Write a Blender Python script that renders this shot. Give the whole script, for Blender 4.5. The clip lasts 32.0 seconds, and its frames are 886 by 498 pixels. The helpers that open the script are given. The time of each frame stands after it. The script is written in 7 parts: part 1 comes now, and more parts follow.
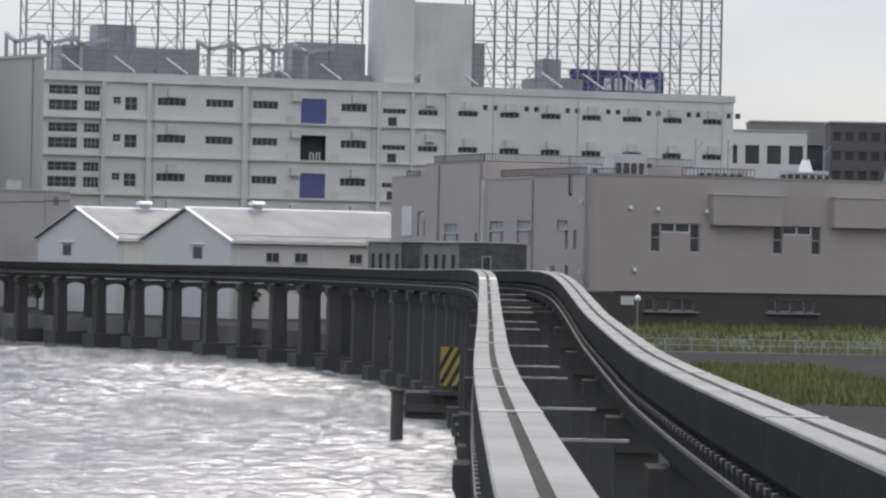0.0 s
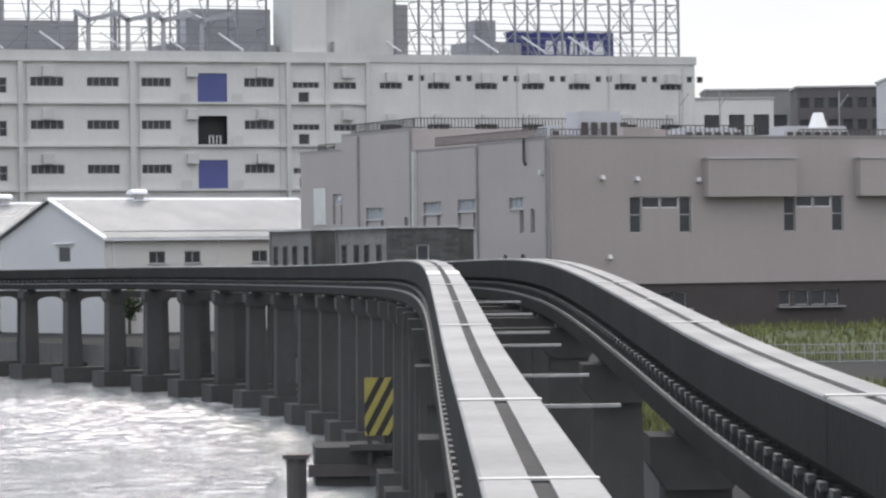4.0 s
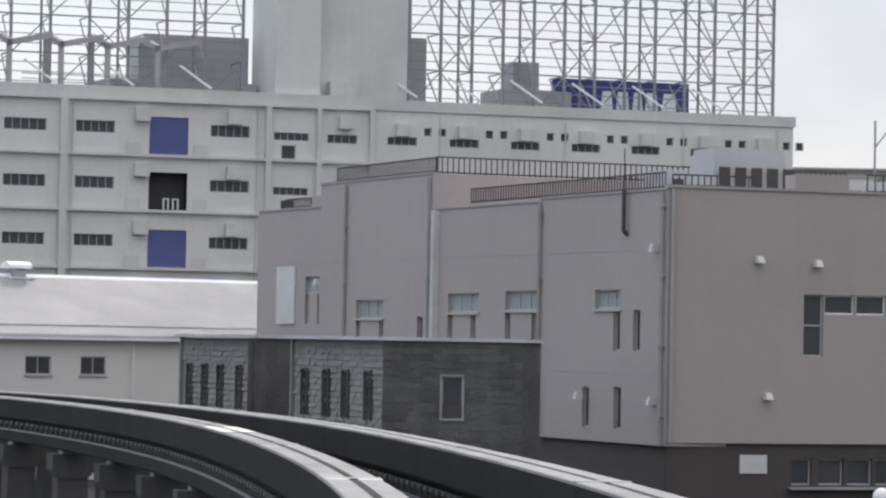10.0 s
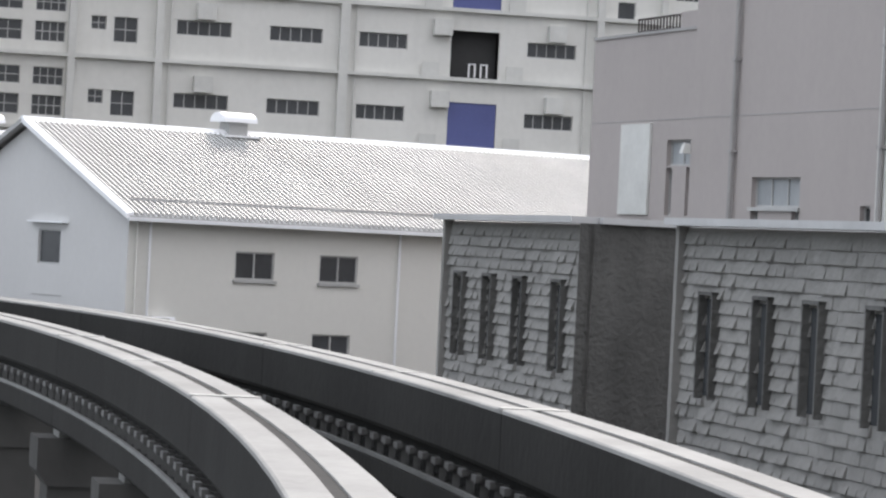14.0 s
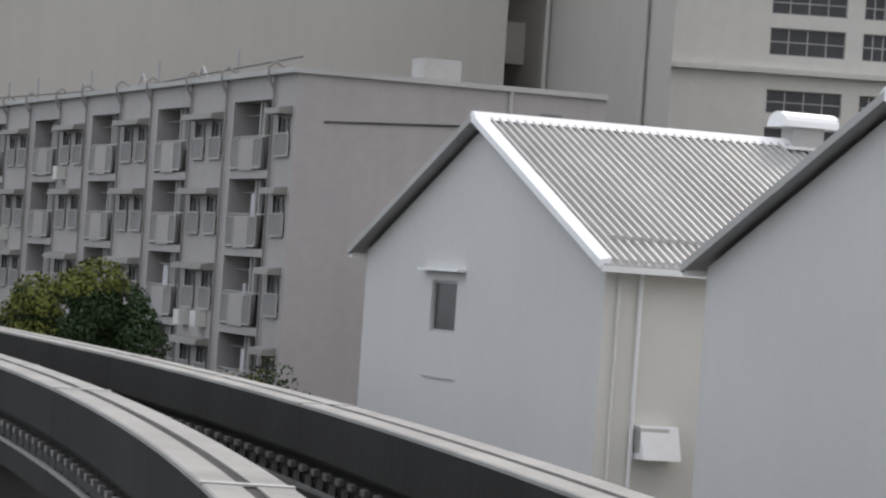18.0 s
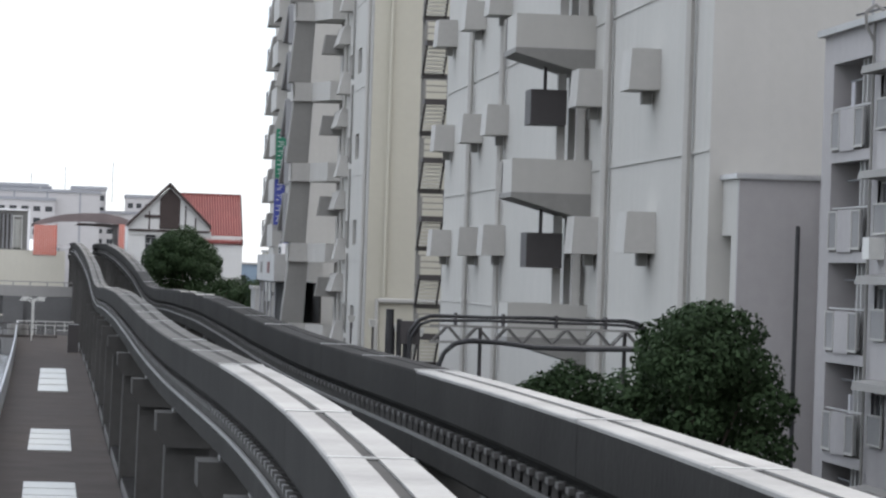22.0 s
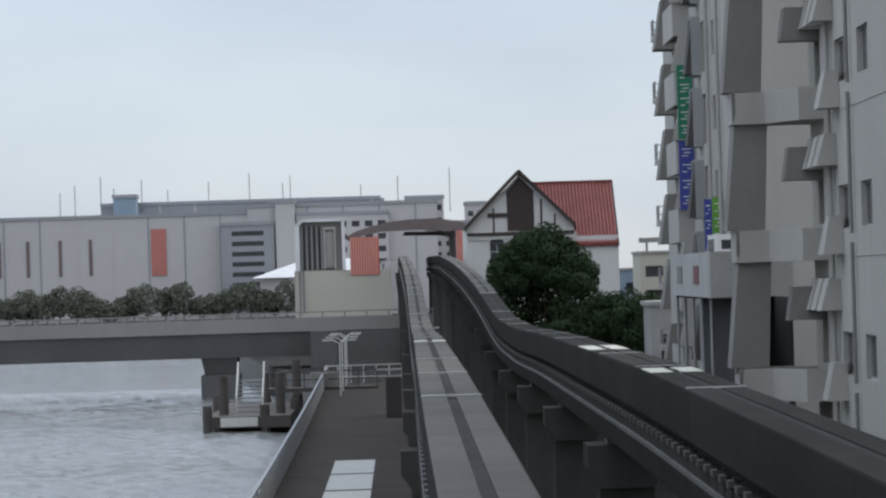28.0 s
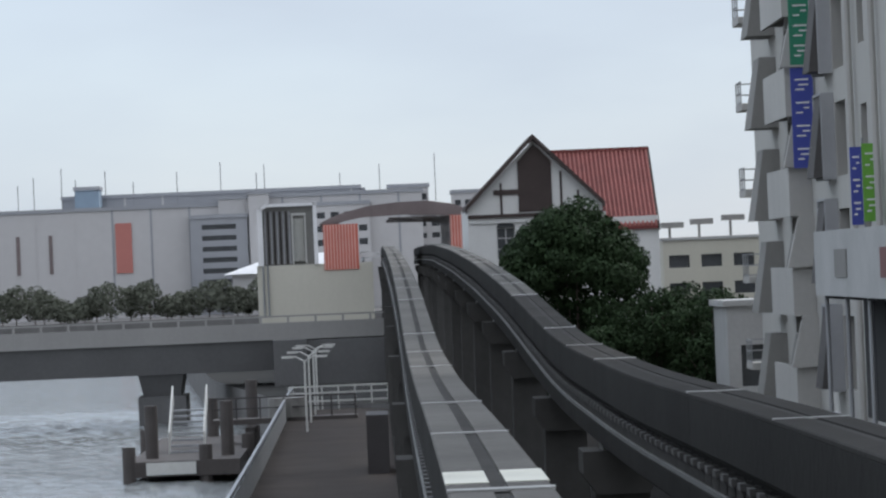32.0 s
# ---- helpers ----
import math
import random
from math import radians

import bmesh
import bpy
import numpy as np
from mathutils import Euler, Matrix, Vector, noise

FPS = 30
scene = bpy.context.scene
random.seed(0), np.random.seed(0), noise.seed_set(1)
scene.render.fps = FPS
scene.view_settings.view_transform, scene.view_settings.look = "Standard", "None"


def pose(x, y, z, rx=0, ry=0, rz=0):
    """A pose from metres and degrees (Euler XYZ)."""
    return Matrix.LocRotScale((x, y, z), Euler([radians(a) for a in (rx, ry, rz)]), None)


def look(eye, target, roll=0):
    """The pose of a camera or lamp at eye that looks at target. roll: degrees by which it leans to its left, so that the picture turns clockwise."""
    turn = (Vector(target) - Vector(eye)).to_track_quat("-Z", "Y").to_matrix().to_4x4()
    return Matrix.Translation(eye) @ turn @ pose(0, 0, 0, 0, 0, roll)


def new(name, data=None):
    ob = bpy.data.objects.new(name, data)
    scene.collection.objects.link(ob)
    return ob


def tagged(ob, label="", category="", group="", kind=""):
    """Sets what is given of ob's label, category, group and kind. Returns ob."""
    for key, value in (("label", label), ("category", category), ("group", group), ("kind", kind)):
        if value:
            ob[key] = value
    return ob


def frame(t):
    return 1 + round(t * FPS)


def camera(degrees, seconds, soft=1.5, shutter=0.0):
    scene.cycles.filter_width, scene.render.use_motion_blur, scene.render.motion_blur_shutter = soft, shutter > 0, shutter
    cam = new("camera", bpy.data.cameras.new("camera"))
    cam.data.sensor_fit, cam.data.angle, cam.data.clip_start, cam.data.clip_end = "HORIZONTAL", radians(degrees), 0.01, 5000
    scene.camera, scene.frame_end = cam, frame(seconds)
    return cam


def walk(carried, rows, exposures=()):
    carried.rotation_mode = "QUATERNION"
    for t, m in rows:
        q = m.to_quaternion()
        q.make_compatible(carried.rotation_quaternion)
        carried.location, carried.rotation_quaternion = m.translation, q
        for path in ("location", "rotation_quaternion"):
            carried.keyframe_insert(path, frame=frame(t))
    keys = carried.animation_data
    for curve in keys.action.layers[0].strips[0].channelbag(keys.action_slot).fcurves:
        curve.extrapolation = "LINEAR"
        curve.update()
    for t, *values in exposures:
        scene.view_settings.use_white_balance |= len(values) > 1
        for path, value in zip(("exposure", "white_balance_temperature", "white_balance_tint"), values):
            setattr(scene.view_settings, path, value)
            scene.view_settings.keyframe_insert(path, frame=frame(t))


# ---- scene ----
# World: metres, z = 0 at the water. The guideway runs north and bends left.

# ---------------------------------------------------------------- camera
cam = camera(14.89, 32.0, soft=2.35)
# seconds, eye x, y, z, yaw to the left of north, pitch, roll (degrees)
PATH = [
    (0, 1.00, -107.20, 10.35, 1.678, 0.058, 1.146),
    (0.5, 0.72, -98.81, 10.26, 1.238, 0.065, 1.826),
    (1, 0.43, -90.42, 10.16, 0.891, -0.043, 1.420),
    (1.5, 0.24, -81.76, 10.17, 0.620, 0.023, 3.062),
    (2, 0.03, -73.48, 10.09, 0.491, -0.017, 2.888),
    (2.5, -0.17, -64.75, 9.99, 0.374, 0.004, 1.368),
    (4.5, -0.95, -28.56, 9.76, 0.501, 0.014, -0.835),
    (5, -1.04, -19.48, 9.81, 0.615, 0.080, -0.998),
    (5.5, -1.20, -10.69, 9.92, 0.654, 0.357, -0.411),
    (6, -1.48, -2.05, 10.01, 0.680, 0.893, -0.703),
    (6.5, -1.66, 6.78, 10.08, 0.681, 1.448, 0.051),
    (7, -1.78, 15.61, 10.21, 0.739, 1.627, 0.285),
    (7.5, -2.04, 24.33, 10.43, 0.665, 1.751, 0.081),
    (8, -2.24, 32.83, 10.57, 0.583, 1.723, 0.453),
    (8.5, -2.40, 41.51, 10.78, 0.618, 1.811, 1.205),
    (9, -2.67, 50.15, 10.94, 0.547, 1.653, 0.427),
    (9.5, -2.71, 58.87, 11.09, 0.490, 1.618, 0.092),
    (10, -2.99, 67.33, 11.20, 0.568, 1.570, 1.018),
    (10.5, -3.40, 75.96, 11.18, 0.838, 1.171, 1.948),
    (11, -3.70, 85.20, 11.12, 1.178, 0.657, 2.874),
    (11.5, -4.08, 94.06, 11.03, 1.539, 0.107, 3.358),
    (12, -4.60, 102.40, 11.01, 2.050, -0.190, 4.435),
    (12.5, -5.25, 111.15, 10.94, 2.823, -0.235, 4.625),
    (13, -5.99, 119.53, 10.88, 3.814, -0.163, 3.844),
    (13.5, -6.87, 128.01, 10.81, 4.777, -0.194, 3.102),
    (15.5, -12.02, 161.22, 10.65, 10.164, 0.238, 4.417),
    (16, -14.09, 170.05, 10.52, 11.740, 0.285, 4.955),
    (16.5, -16.34, 178.57, 10.46, 13.555, 0.308, 5.541),
    (17, -18.82, 186.69, 10.40, 15.472, 0.216, 5.411),
    (17.5, -21.47, 195.04, 10.35, 17.381, 0.195, 4.416),
    (18, -24.64, 203.58, 10.48, 19.373, 0.510, 3.990),
    (18.5, -27.72, 211.44, 10.30, 21.286, 0.251, 4.698),
    (19, -31.09, 218.84, 10.27, 23.098, 0.337, 4.074),
    (19.5, -34.73, 226.49, 10.27, 25.201, 0.326, 5.892),
    (20, -38.69, 233.64, 10.18, 26.939, 0.189, 4.583),
    (20.5, -42.74, 241.03, 10.17, 28.525, 0.367, 3.443),
    (21, -47.07, 248.44, 10.10, 30.010, 0.438, 3.753),
    (21.5, -51.69, 255.66, 10.18, 31.471, 0.415, 3.205),
    (22, -56.42, 262.94, 10.16, 32.946, 0.414, 1.863),
    (22.5, -60.78, 269.38, 10.17, 33.966, 0.407, 1.622),
    (23, -65.77, 276.48, 10.18, 35.026, 0.543, 0.937),
    (23.5, -70.45, 282.78, 10.12, 35.893, 0.545, 1.281),
    (24, -75.43, 289.50, 10.03, 36.746, 0.482, 0.197),
    (24.5, -80.54, 295.84, 10.33, 37.516, 0.407, -0.609),
    (25, -85.43, 301.83, 10.11, 37.966, 0.451, -0.451),
    (25.5, -90.44, 307.95, 10.11, 38.328, 0.510, -1.525),
    (26, -95.59, 314.16, 10.01, 38.596, 0.490, -1.694),
    (26.5, -100.92, 320.71, 10.13, 38.756, 0.420, -2.463),
    (28.5, -120.08, 344.03, 10.50, 38.742, 0.476, -1.617),
    (29, -124.87, 349.83, 10.51, 38.718, 0.462, -2.074),
    (29.5, -129.53, 355.46, 10.48, 38.641, 0.411, -2.761),
    (30, -134.37, 361.29, 10.53, 38.559, 0.355, -2.828),
    (30.5, -139.19, 367.11, 10.49, 38.547, 0.311, -3.054),
    (31, -143.91, 372.86, 10.50, 38.486, 0.289, -3.225),
    (31.5, -148.86, 378.86, 10.51, 38.472, 0.350, -3.187),
    (32, -153.64, 384.62, 10.48, 38.448, 0.355, -2.431),
]


def path_pose(x, y, z, yaw, pitch, roll):
    a, b = radians(yaw), radians(pitch)
    ahead = Vector((-math.sin(a) * math.cos(b), math.cos(a) * math.cos(b), math.sin(b)))
    eye = Vector((x, y, z))
    return look(eye, eye + ahead * 50, roll)


walk(cam, [(r[0], path_pose(*r[1:])) for r in PATH],
     exposures=[(0.0, -0.2, 6700, 14), (1.0, -0.1, 6700, 14), (2.0, 0.0, 6700, 14), (5.0, 0.25, 6750, 14), (6.0, 0.25, 6750, 14), (7.0, 0.05, 6750, 14), (8.0, -0.1, 6750, 14), (10.0, -0.05, 6750, 15), (11.0, 0.2, 6750, 14), (13.0, 0.5, 6850, 14),
                (15.5, -0.1, 7000, 14), (16.0, -0.25, 7050, 14), (17.0, -0.3, 7100, 14), (18.0, 0.0, 7050, 14), (19.0, 0.3, 6850, 16), (20.0, 0.82, 6850, 16), (21.0, 0.72, 6850, 15), (22.0, 0.5, 6750, 13),
                (23.0, 0.15, 6650, 12), (24.0, -0.1, 6550, 12), (26.0, -0.3, 6500, 11), (32.0, -0.22, 6450, 11)])

# ---------------------------------------------------------------- sky and sun
world = bpy.data.worlds.new("sky")
scene.world = world
world.use_nodes = True
wt = world.node_tree
wt.nodes.clear()
w_out = wt.nodes.new("ShaderNodeOutputWorld")
w_bg = wt.nodes.new("ShaderNodeBackground")
w_sky = wt.nodes.new("ShaderNodeTexSky")
w_sky.sky_type = 'NISHITA'
w_sky.sun_disc = False
SUN_AZ = radians(90)      # mathematical angle of the direction to the sun
SUN_EL = radians(34)
w_sky.sun_elevation = SUN_EL
w_sky.sun_rotation = radians(90) - SUN_AZ
w_sky.air_density = 1.0
w_sky.dust_density = 0.3
w_sky.ozone_density = 1.5
w_tc = wt.nodes.new("ShaderNodeTexCoord")
w_map = wt.nodes.new("ShaderNodeMapping")
w_map.inputs["Scale"].default_value = (2.0, 2.0, 6.0)
w_cl = wt.nodes.new("ShaderNodeTexNoise")
w_cl.inputs["Scale"].default_value = 1.6
w_cl.inputs["Detail"].default_value = 6
w_ramp = wt.nodes.new("ShaderNodeMapRange")
w_ramp.inputs["From Min"].default_value = 0.35
w_ramp.inputs["From Max"].default_value = 0.7
w_ramp.inputs["To Min"].default_value = 0.74
w_ramp.inputs["To Max"].default_value = 1.0
w_mix = wt.nodes.new("ShaderNodeMix")
w_mix.data_type = 'RGBA'
w_sep = wt.nodes.new("ShaderNodeSeparateXYZ")
w_up = wt.nodes.new("ShaderNodeMapRange")       # an overcast sky is brighter overhead than at the horizon
w_up.inputs["From Min"].default_value = 0.0
w_up.inputs["From Max"].default_value = 1.0
w_up.inputs["To Min"].default_value = 0.40
w_up.inputs["To Max"].default_value = 1.0
w_cloud = wt.nodes.new("ShaderNodeVectorMath")
w_cloud.operation = 'SCALE'
wt.links.new(w_tc.outputs["Generated"], w_sep.inputs[0])
wt.links.new(w_sep.outputs["Z"], w_up.inputs["Value"])
w_bank = wt.nodes.new("ShaderNodeMapRange")     # thicker and thinner cloud
w_bank.inputs["From Min"].default_value = 0.3
w_bank.inputs["From Max"].default_value = 0.7
w_bank.inputs["To Min"].default_value = 1.1
w_bank.inputs["To Max"].default_value = 0.86
w_mul = wt.nodes.new("ShaderNodeMath")
w_mul.operation = 'MULTIPLY'
wt.links.new(w_cl.outputs["Fac"], w_bank.inputs["Value"])
wt.links.new(w_up.outputs[0], w_mul.inputs[0])
wt.links.new(w_bank.outputs[0], w_mul.inputs[1])
wt.links.new(w_mul.outputs[0], w_cloud.inputs["Scale"])
w_thin = wt.nodes.new("ShaderNodeMapRange")     # thinner and bluer cloud away from the sun, to the west
w_thin.inputs["From Min"].default_value = -0.1
w_thin.inputs["From Max"].default_value = -0.6
w_hue = wt.nodes.new("ShaderNodeMix")
w_hue.data_type = 'RGBA'
w_hue.inputs["A"].default_value = (13.4, 14.2, 15.6, 1)
w_hue.inputs["B"].default_value = (13.9, 15.9, 18.4, 1)
wt.links.new(w_sep.outputs["X"], w_thin.inputs["Value"])
wt.links.new(w_thin.outputs[0], w_hue.inputs["Factor"])
wt.links.new(w_hue.outputs["Result"], w_cloud.inputs[0])
wt.links.new(w_cloud.outputs[0], w_mix.inputs["B"])
wt.links.new(w_tc.outputs["Generated"], w_map.inputs["Vector"])
wt.links.new(w_map.outputs[0], w_cl.inputs["Vector"])
wt.links.new(w_cl.outputs["Fac"], w_ramp.inputs["Value"])
wt.links.new(w_ramp.outputs[0], w_mix.inputs["Factor"])
wt.links.new(w_sky.outputs[0], w_mix.inputs["A"])
w_bg.inputs["Strength"].default_value = 0.125
wt.links.new(w_mix.outputs["Result"], w_bg.inputs[0])
wt.links.new(w_bg.outputs[0], w_out.inputs[0])
sun = new("sun", bpy.data.lights.new("sun", 'SUN'))
sun.data.energy = 1.5
sun.data.angle = radians(10)
sun.data.color = (1.0, 0.96, 0.9)
sun.matrix_world = look((0, 0, 0), (-math.cos(SUN_AZ) * math.cos(SUN_EL), -math.sin(SUN_AZ) * math.cos(SUN_EL), -math.sin(SUN_EL)))

# ---------------------------------------------------------------- materials


def material(name, color, rough=0.8, vary=0.25, scale=0.35, fine=6.0, bump=0.15, metal=0.0, spec=0.4, streak=0.0, island=0.0, objvar=0.0):
    """A rough surface: colour that varies at two scales, optional rain streaks, fine relief."""
    m = bpy.data.materials.new(name)
    m.use_nodes = True
    t = m.node_tree
    n, l = t.nodes, t.links
    p = n["Principled BSDF"]
    p.inputs["Roughness"].default_value = rough
    p.inputs["Metallic"].default_value = metal
    p.inputs["Specular IOR Level"].default_value = spec
    geo = n.new("ShaderNodeNewGeometry")
    big = n.new("ShaderNodeTexNoise")
    big.inputs["Scale"].default_value = scale
    big.inputs["Detail"].default_value = 5
    l.new(geo.outputs["Position"], big.inputs["Vector"])
    small = n.new("ShaderNodeTexNoise")
    small.inputs["Scale"].default_value = fine
    small.inputs["Detail"].default_value = 4
    l.new(geo.outputs["Position"], small.inputs["Vector"])
    add = n.new("ShaderNodeMath")
    add.operation = 'MULTIPLY_ADD'
    add.inputs[1].default_value = 0.4
    l.new(small.outputs["Fac"], add.inputs[0])
    l.new(big.outputs["Fac"], add.inputs[2])
    last = add.outputs[0]
    if streak:
        mp = n.new("ShaderNodeMapping")
        mp.inputs["Scale"].default_value = (1.6, 1.6, 0.07)
        l.new(geo.outputs["Position"], mp.inputs["Vector"])
        st = n.new("ShaderNodeTexNoise")
        st.inputs["Scale"].default_value = 1.0
        st.inputs["Detail"].default_value = 6
        l.new(mp.outputs[0], st.inputs["Vector"])
        ad = n.new("ShaderNodeMath")
        ad.operation = 'MULTIPLY_ADD'
        ad.inputs[1].default_value = streak
        l.new(st.outputs["Fac"], ad.inputs[0])
        l.new(last, ad.inputs[2])
        last = ad.outputs[0]
    if island:
        ad = n.new("ShaderNodeMath")
        ad.operation = 'MULTIPLY_ADD'
        ad.inputs[1].default_value = island
        l.new(geo.outputs["Random Per Island"], ad.inputs[0])
        l.new(last, ad.inputs[2])
        last = ad.outputs[0]
    if objvar:
        oi = n.new("ShaderNodeObjectInfo")
        ad = n.new("ShaderNodeMath")
        ad.operation = 'MULTIPLY_ADD'
        ad.inputs[1].default_value = objvar
        l.new(oi.outputs["Random"], ad.inputs[0])
        l.new(last, ad.inputs[2])
        last = ad.outputs[0]
    mid = 0.7 + 0.5 * (streak + island + objvar)
    mr = n.new("ShaderNodeMapRange")
    mr.inputs["From Min"].default_value = mid - 0.35 - 0.3 * (streak + island + objvar)
    mr.inputs["From Max"].default_value = mid + 0.35 + 0.3 * (streak + island + objvar)
    mr.inputs["To Min"].default_value = 1 - vary
    mr.inputs["To Max"].default_value = 1 + vary * 0.6
    l.new(last, mr.inputs["Value"])
    mx = n.new("ShaderNodeVectorMath")
    mx.operation = 'SCALE'
    mx.inputs[0].default_value = color
    l.new(mr.outputs[0], mx.inputs["Scale"])
    l.new(mx.outputs[0], p.inputs["Base Color"])
    if bump:
        b = n.new("ShaderNodeBump")
        b.inputs["Strength"].default_value = bump
        b.inputs["Distance"].default_value = 0.05
        l.new(small.outputs["Fac"], b.inputs["Height"])
        l.new(b.outputs[0], p.inputs["Normal"])
    return m


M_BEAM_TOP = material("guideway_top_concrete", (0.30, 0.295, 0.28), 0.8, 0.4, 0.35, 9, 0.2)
# shade on the backlit beam sides is put into this dark colour
M_BEAM_SIDE = material("guideway_shaded_side", (0.034, 0.033, 0.031), 0.85, 0.4, 0.3, 5, 0.25, streak=0.3, spec=0.06)
# running strips past chainage 430 use these two darker greys
M_BEAM_DARK = material("guideway_dark_concrete", (0.048, 0.046, 0.043), 0.85, 0.45, 0.3, 8, 0.25, streak=0.3, spec=0.06)
M_BEAM_MID = material("guideway_mid_grey_concrete", (0.15, 0.145, 0.135), 0.8, 0.45, 0.3, 8, 0.25, streak=0.3, spec=0.06)
M_GROOVE = material("guideway_groove", (0.065, 0.063, 0.06), 0.85, 0.3, 0.5, 6, spec=0.06)
M_JOINT = material("joint_plate_steel", (0.4, 0.4, 0.385), 0.6, 0.35, 1.0, 12, 0.15, metal=0.2)
M_PATCH = material("pale_patch_surface", (0.66, 0.65, 0.56), 0.6, 0.2, 1.2, 10, 0.1)
M_RAIL = material("power_rail_metal", (0.22, 0.22, 0.21), 0.5, 0.3, 1.0, 10, 0.1, metal=0.6)
M_INSUL = material("insulator_brown", (0.11, 0.108, 0.104), 0.5, 0.3, 2.0, 10, 0.1)
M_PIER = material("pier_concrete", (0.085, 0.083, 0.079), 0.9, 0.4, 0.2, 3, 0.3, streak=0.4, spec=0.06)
M_WHITEWALL = material("warehouse_white_paint", (0.66, 0.655, 0.62), 0.75, 0.16, 0.08, 2, 0.1, streak=0.3)
M_WHITETRIM = material("warehouse_trim", (0.6, 0.6, 0.57), 0.75, 0.2, 0.2, 3, 0.1, streak=0.3)
M_WINDARK = material("window_glass_dark", (0.06, 0.064, 0.068), 0.25, 0.35, 0.4, 2, 0.02, spec=0.35)
M_WINFRAME = material("window_frame_grey", (0.42, 0.42, 0.41), 0.5, 0.2, 1, 6, 0.05)
M_CURTAIN = material("curtained_window_glass", (0.30, 0.32, 0.33), 0.35, 0.25, 0.6, 3, 0.02, spec=0.3)
M_BLUEDOOR = material("blue_shutter_paint", (0.10, 0.118, 0.29), 0.55, 0.2, 0.3, 5, 0.1, streak=0.2)
# near-black stands in for the missing light inside openings and recesses
M_DARKIN = material("unlit_interior_dark", (0.045, 0.045, 0.045), 0.9, 0.2, 0.3, 3, 0.0)
M_HOOD = material("vent_hood_paint", (0.6, 0.6, 0.57), 0.6, 0.2, 0.6, 6, 0.05)
M_STEEL = material("galvanised_steel", (0.30, 0.31, 0.32), 0.5, 0.25, 0.8, 8, 0.1, metal=0.4)
M_GREYWALL = material("rooftop_grey_wall", (0.4, 0.405, 0.415), 0.85, 0.2, 0.15, 3, 0.1, streak=0.3)
M_SIGNBLUE = material("sign_board_blue", (0.05, 0.06, 0.22), 0.5, 0.15, 0.3, 4, 0.05)
M_SIGNWHITE = material("sign_white", (0.8, 0.8, 0.8), 0.5, 0.1, 0.5, 6, 0.03)
M_TAUPE = material("taupe_wall_paint", (0.385, 0.348, 0.33), 0.8, 0.12, 0.1, 3, 0.1, streak=0.25)
M_TAUPEDARK = material("dark_base_wall", (0.075, 0.066, 0.062), 0.8, 0.25, 0.3, 4, 0.15, streak=0.2)
M_TAUPETRIM = material("taupe_trim", (0.34, 0.33, 0.32), 0.7, 0.2, 0.4, 5, 0.1)
M_STONE = material("split_stone_block", (0.245, 0.238, 0.224), 0.9, 0.25, 0.5, 7, 0.6, objvar=0.4)
M_STONEDARK = material("split_stone_dark", (0.11, 0.108, 0.102), 0.9, 0.6, 0.9, 9, 0.9, streak=0.8, objvar=0.5)
M_COPING = material("coping_metal", (0.5, 0.5, 0.5), 0.4, 0.2, 0.6, 6, 0.05, metal=0.4)
M_HOUSE = material("house_white_siding", (0.68, 0.67, 0.625), 0.7, 0.08, 0.12, 4, 0.05, streak=0.15)
M_GABLE = material("gable_grey_white_render", (0.56, 0.555, 0.545), 0.75, 0.1, 0.12, 4, 0.05, streak=0.2)
M_ROOF = material("ribbed_metal_roof", (0.42, 0.42, 0.41), 0.5, 0.2, 0.3, 5, 0.08, metal=0.2)
M_VERGE = material("white_verge_metal", (0.82, 0.83, 0.84), 0.35, 0.1, 0.6, 6, 0.03)
M_APT = material("apartment_grey_paint", (0.37, 0.355, 0.35), 0.85, 0.2, 0.15, 3, 0.15, streak=0.4)
M_APTPANEL = material("grey_mesh_panel", (0.24, 0.238, 0.235), 0.8, 0.25, 0.5, 8, 0.1)
M_APTTRIM = material("apartment_trim", (0.42, 0.42, 0.41), 0.7, 0.2, 0.4, 5, 0.1)
# about half the front wall's tone: the balcony shade is in the colour
M_RECESS = material("recess_shade_grey", (0.2, 0.2, 0.198), 0.9, 0.3, 0.3, 4, 0.1)
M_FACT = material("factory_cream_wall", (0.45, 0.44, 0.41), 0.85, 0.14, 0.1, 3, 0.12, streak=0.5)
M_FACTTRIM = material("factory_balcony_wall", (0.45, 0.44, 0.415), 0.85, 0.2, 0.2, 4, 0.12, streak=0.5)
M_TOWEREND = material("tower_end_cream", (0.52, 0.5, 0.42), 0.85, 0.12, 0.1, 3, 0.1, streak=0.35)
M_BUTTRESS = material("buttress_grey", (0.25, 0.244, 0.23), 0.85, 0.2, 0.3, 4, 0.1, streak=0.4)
M_BLACKPIPE = material("black_pipe", (0.03, 0.03, 0.032), 0.5, 0.3, 1, 6, 0.1)
M_DARKPANEL = material("streaked_dark_panel", (0.095, 0.09, 0.088), 0.8, 0.3, 0.5, 5, 0.08, streak=0.4)
M_BROWNBOX = material("dark_box_paint", (0.055, 0.05, 0.05), 0.6, 0.2, 1, 6, 0.05)
M_REDROOF = material("red_tile_roof", (0.17, 0.038, 0.034), 0.6, 0.25, 0.8, 8, 0.1)
# highlights along the roof ribs are put into this paler red
M_ROOFRIB = material("red_rib_highlight", (0.36, 0.13, 0.11), 0.6, 0.25, 0.8, 8, 0.1)
M_CORAL = material("coral_panel", (0.62, 0.16, 0.11), 0.5, 0.12, 0.5, 6, 0.05)
M_CORALPALE = material("pale_pink_rib", (0.75, 0.42, 0.36), 0.5, 0.1, 0.5, 6, 0.05)
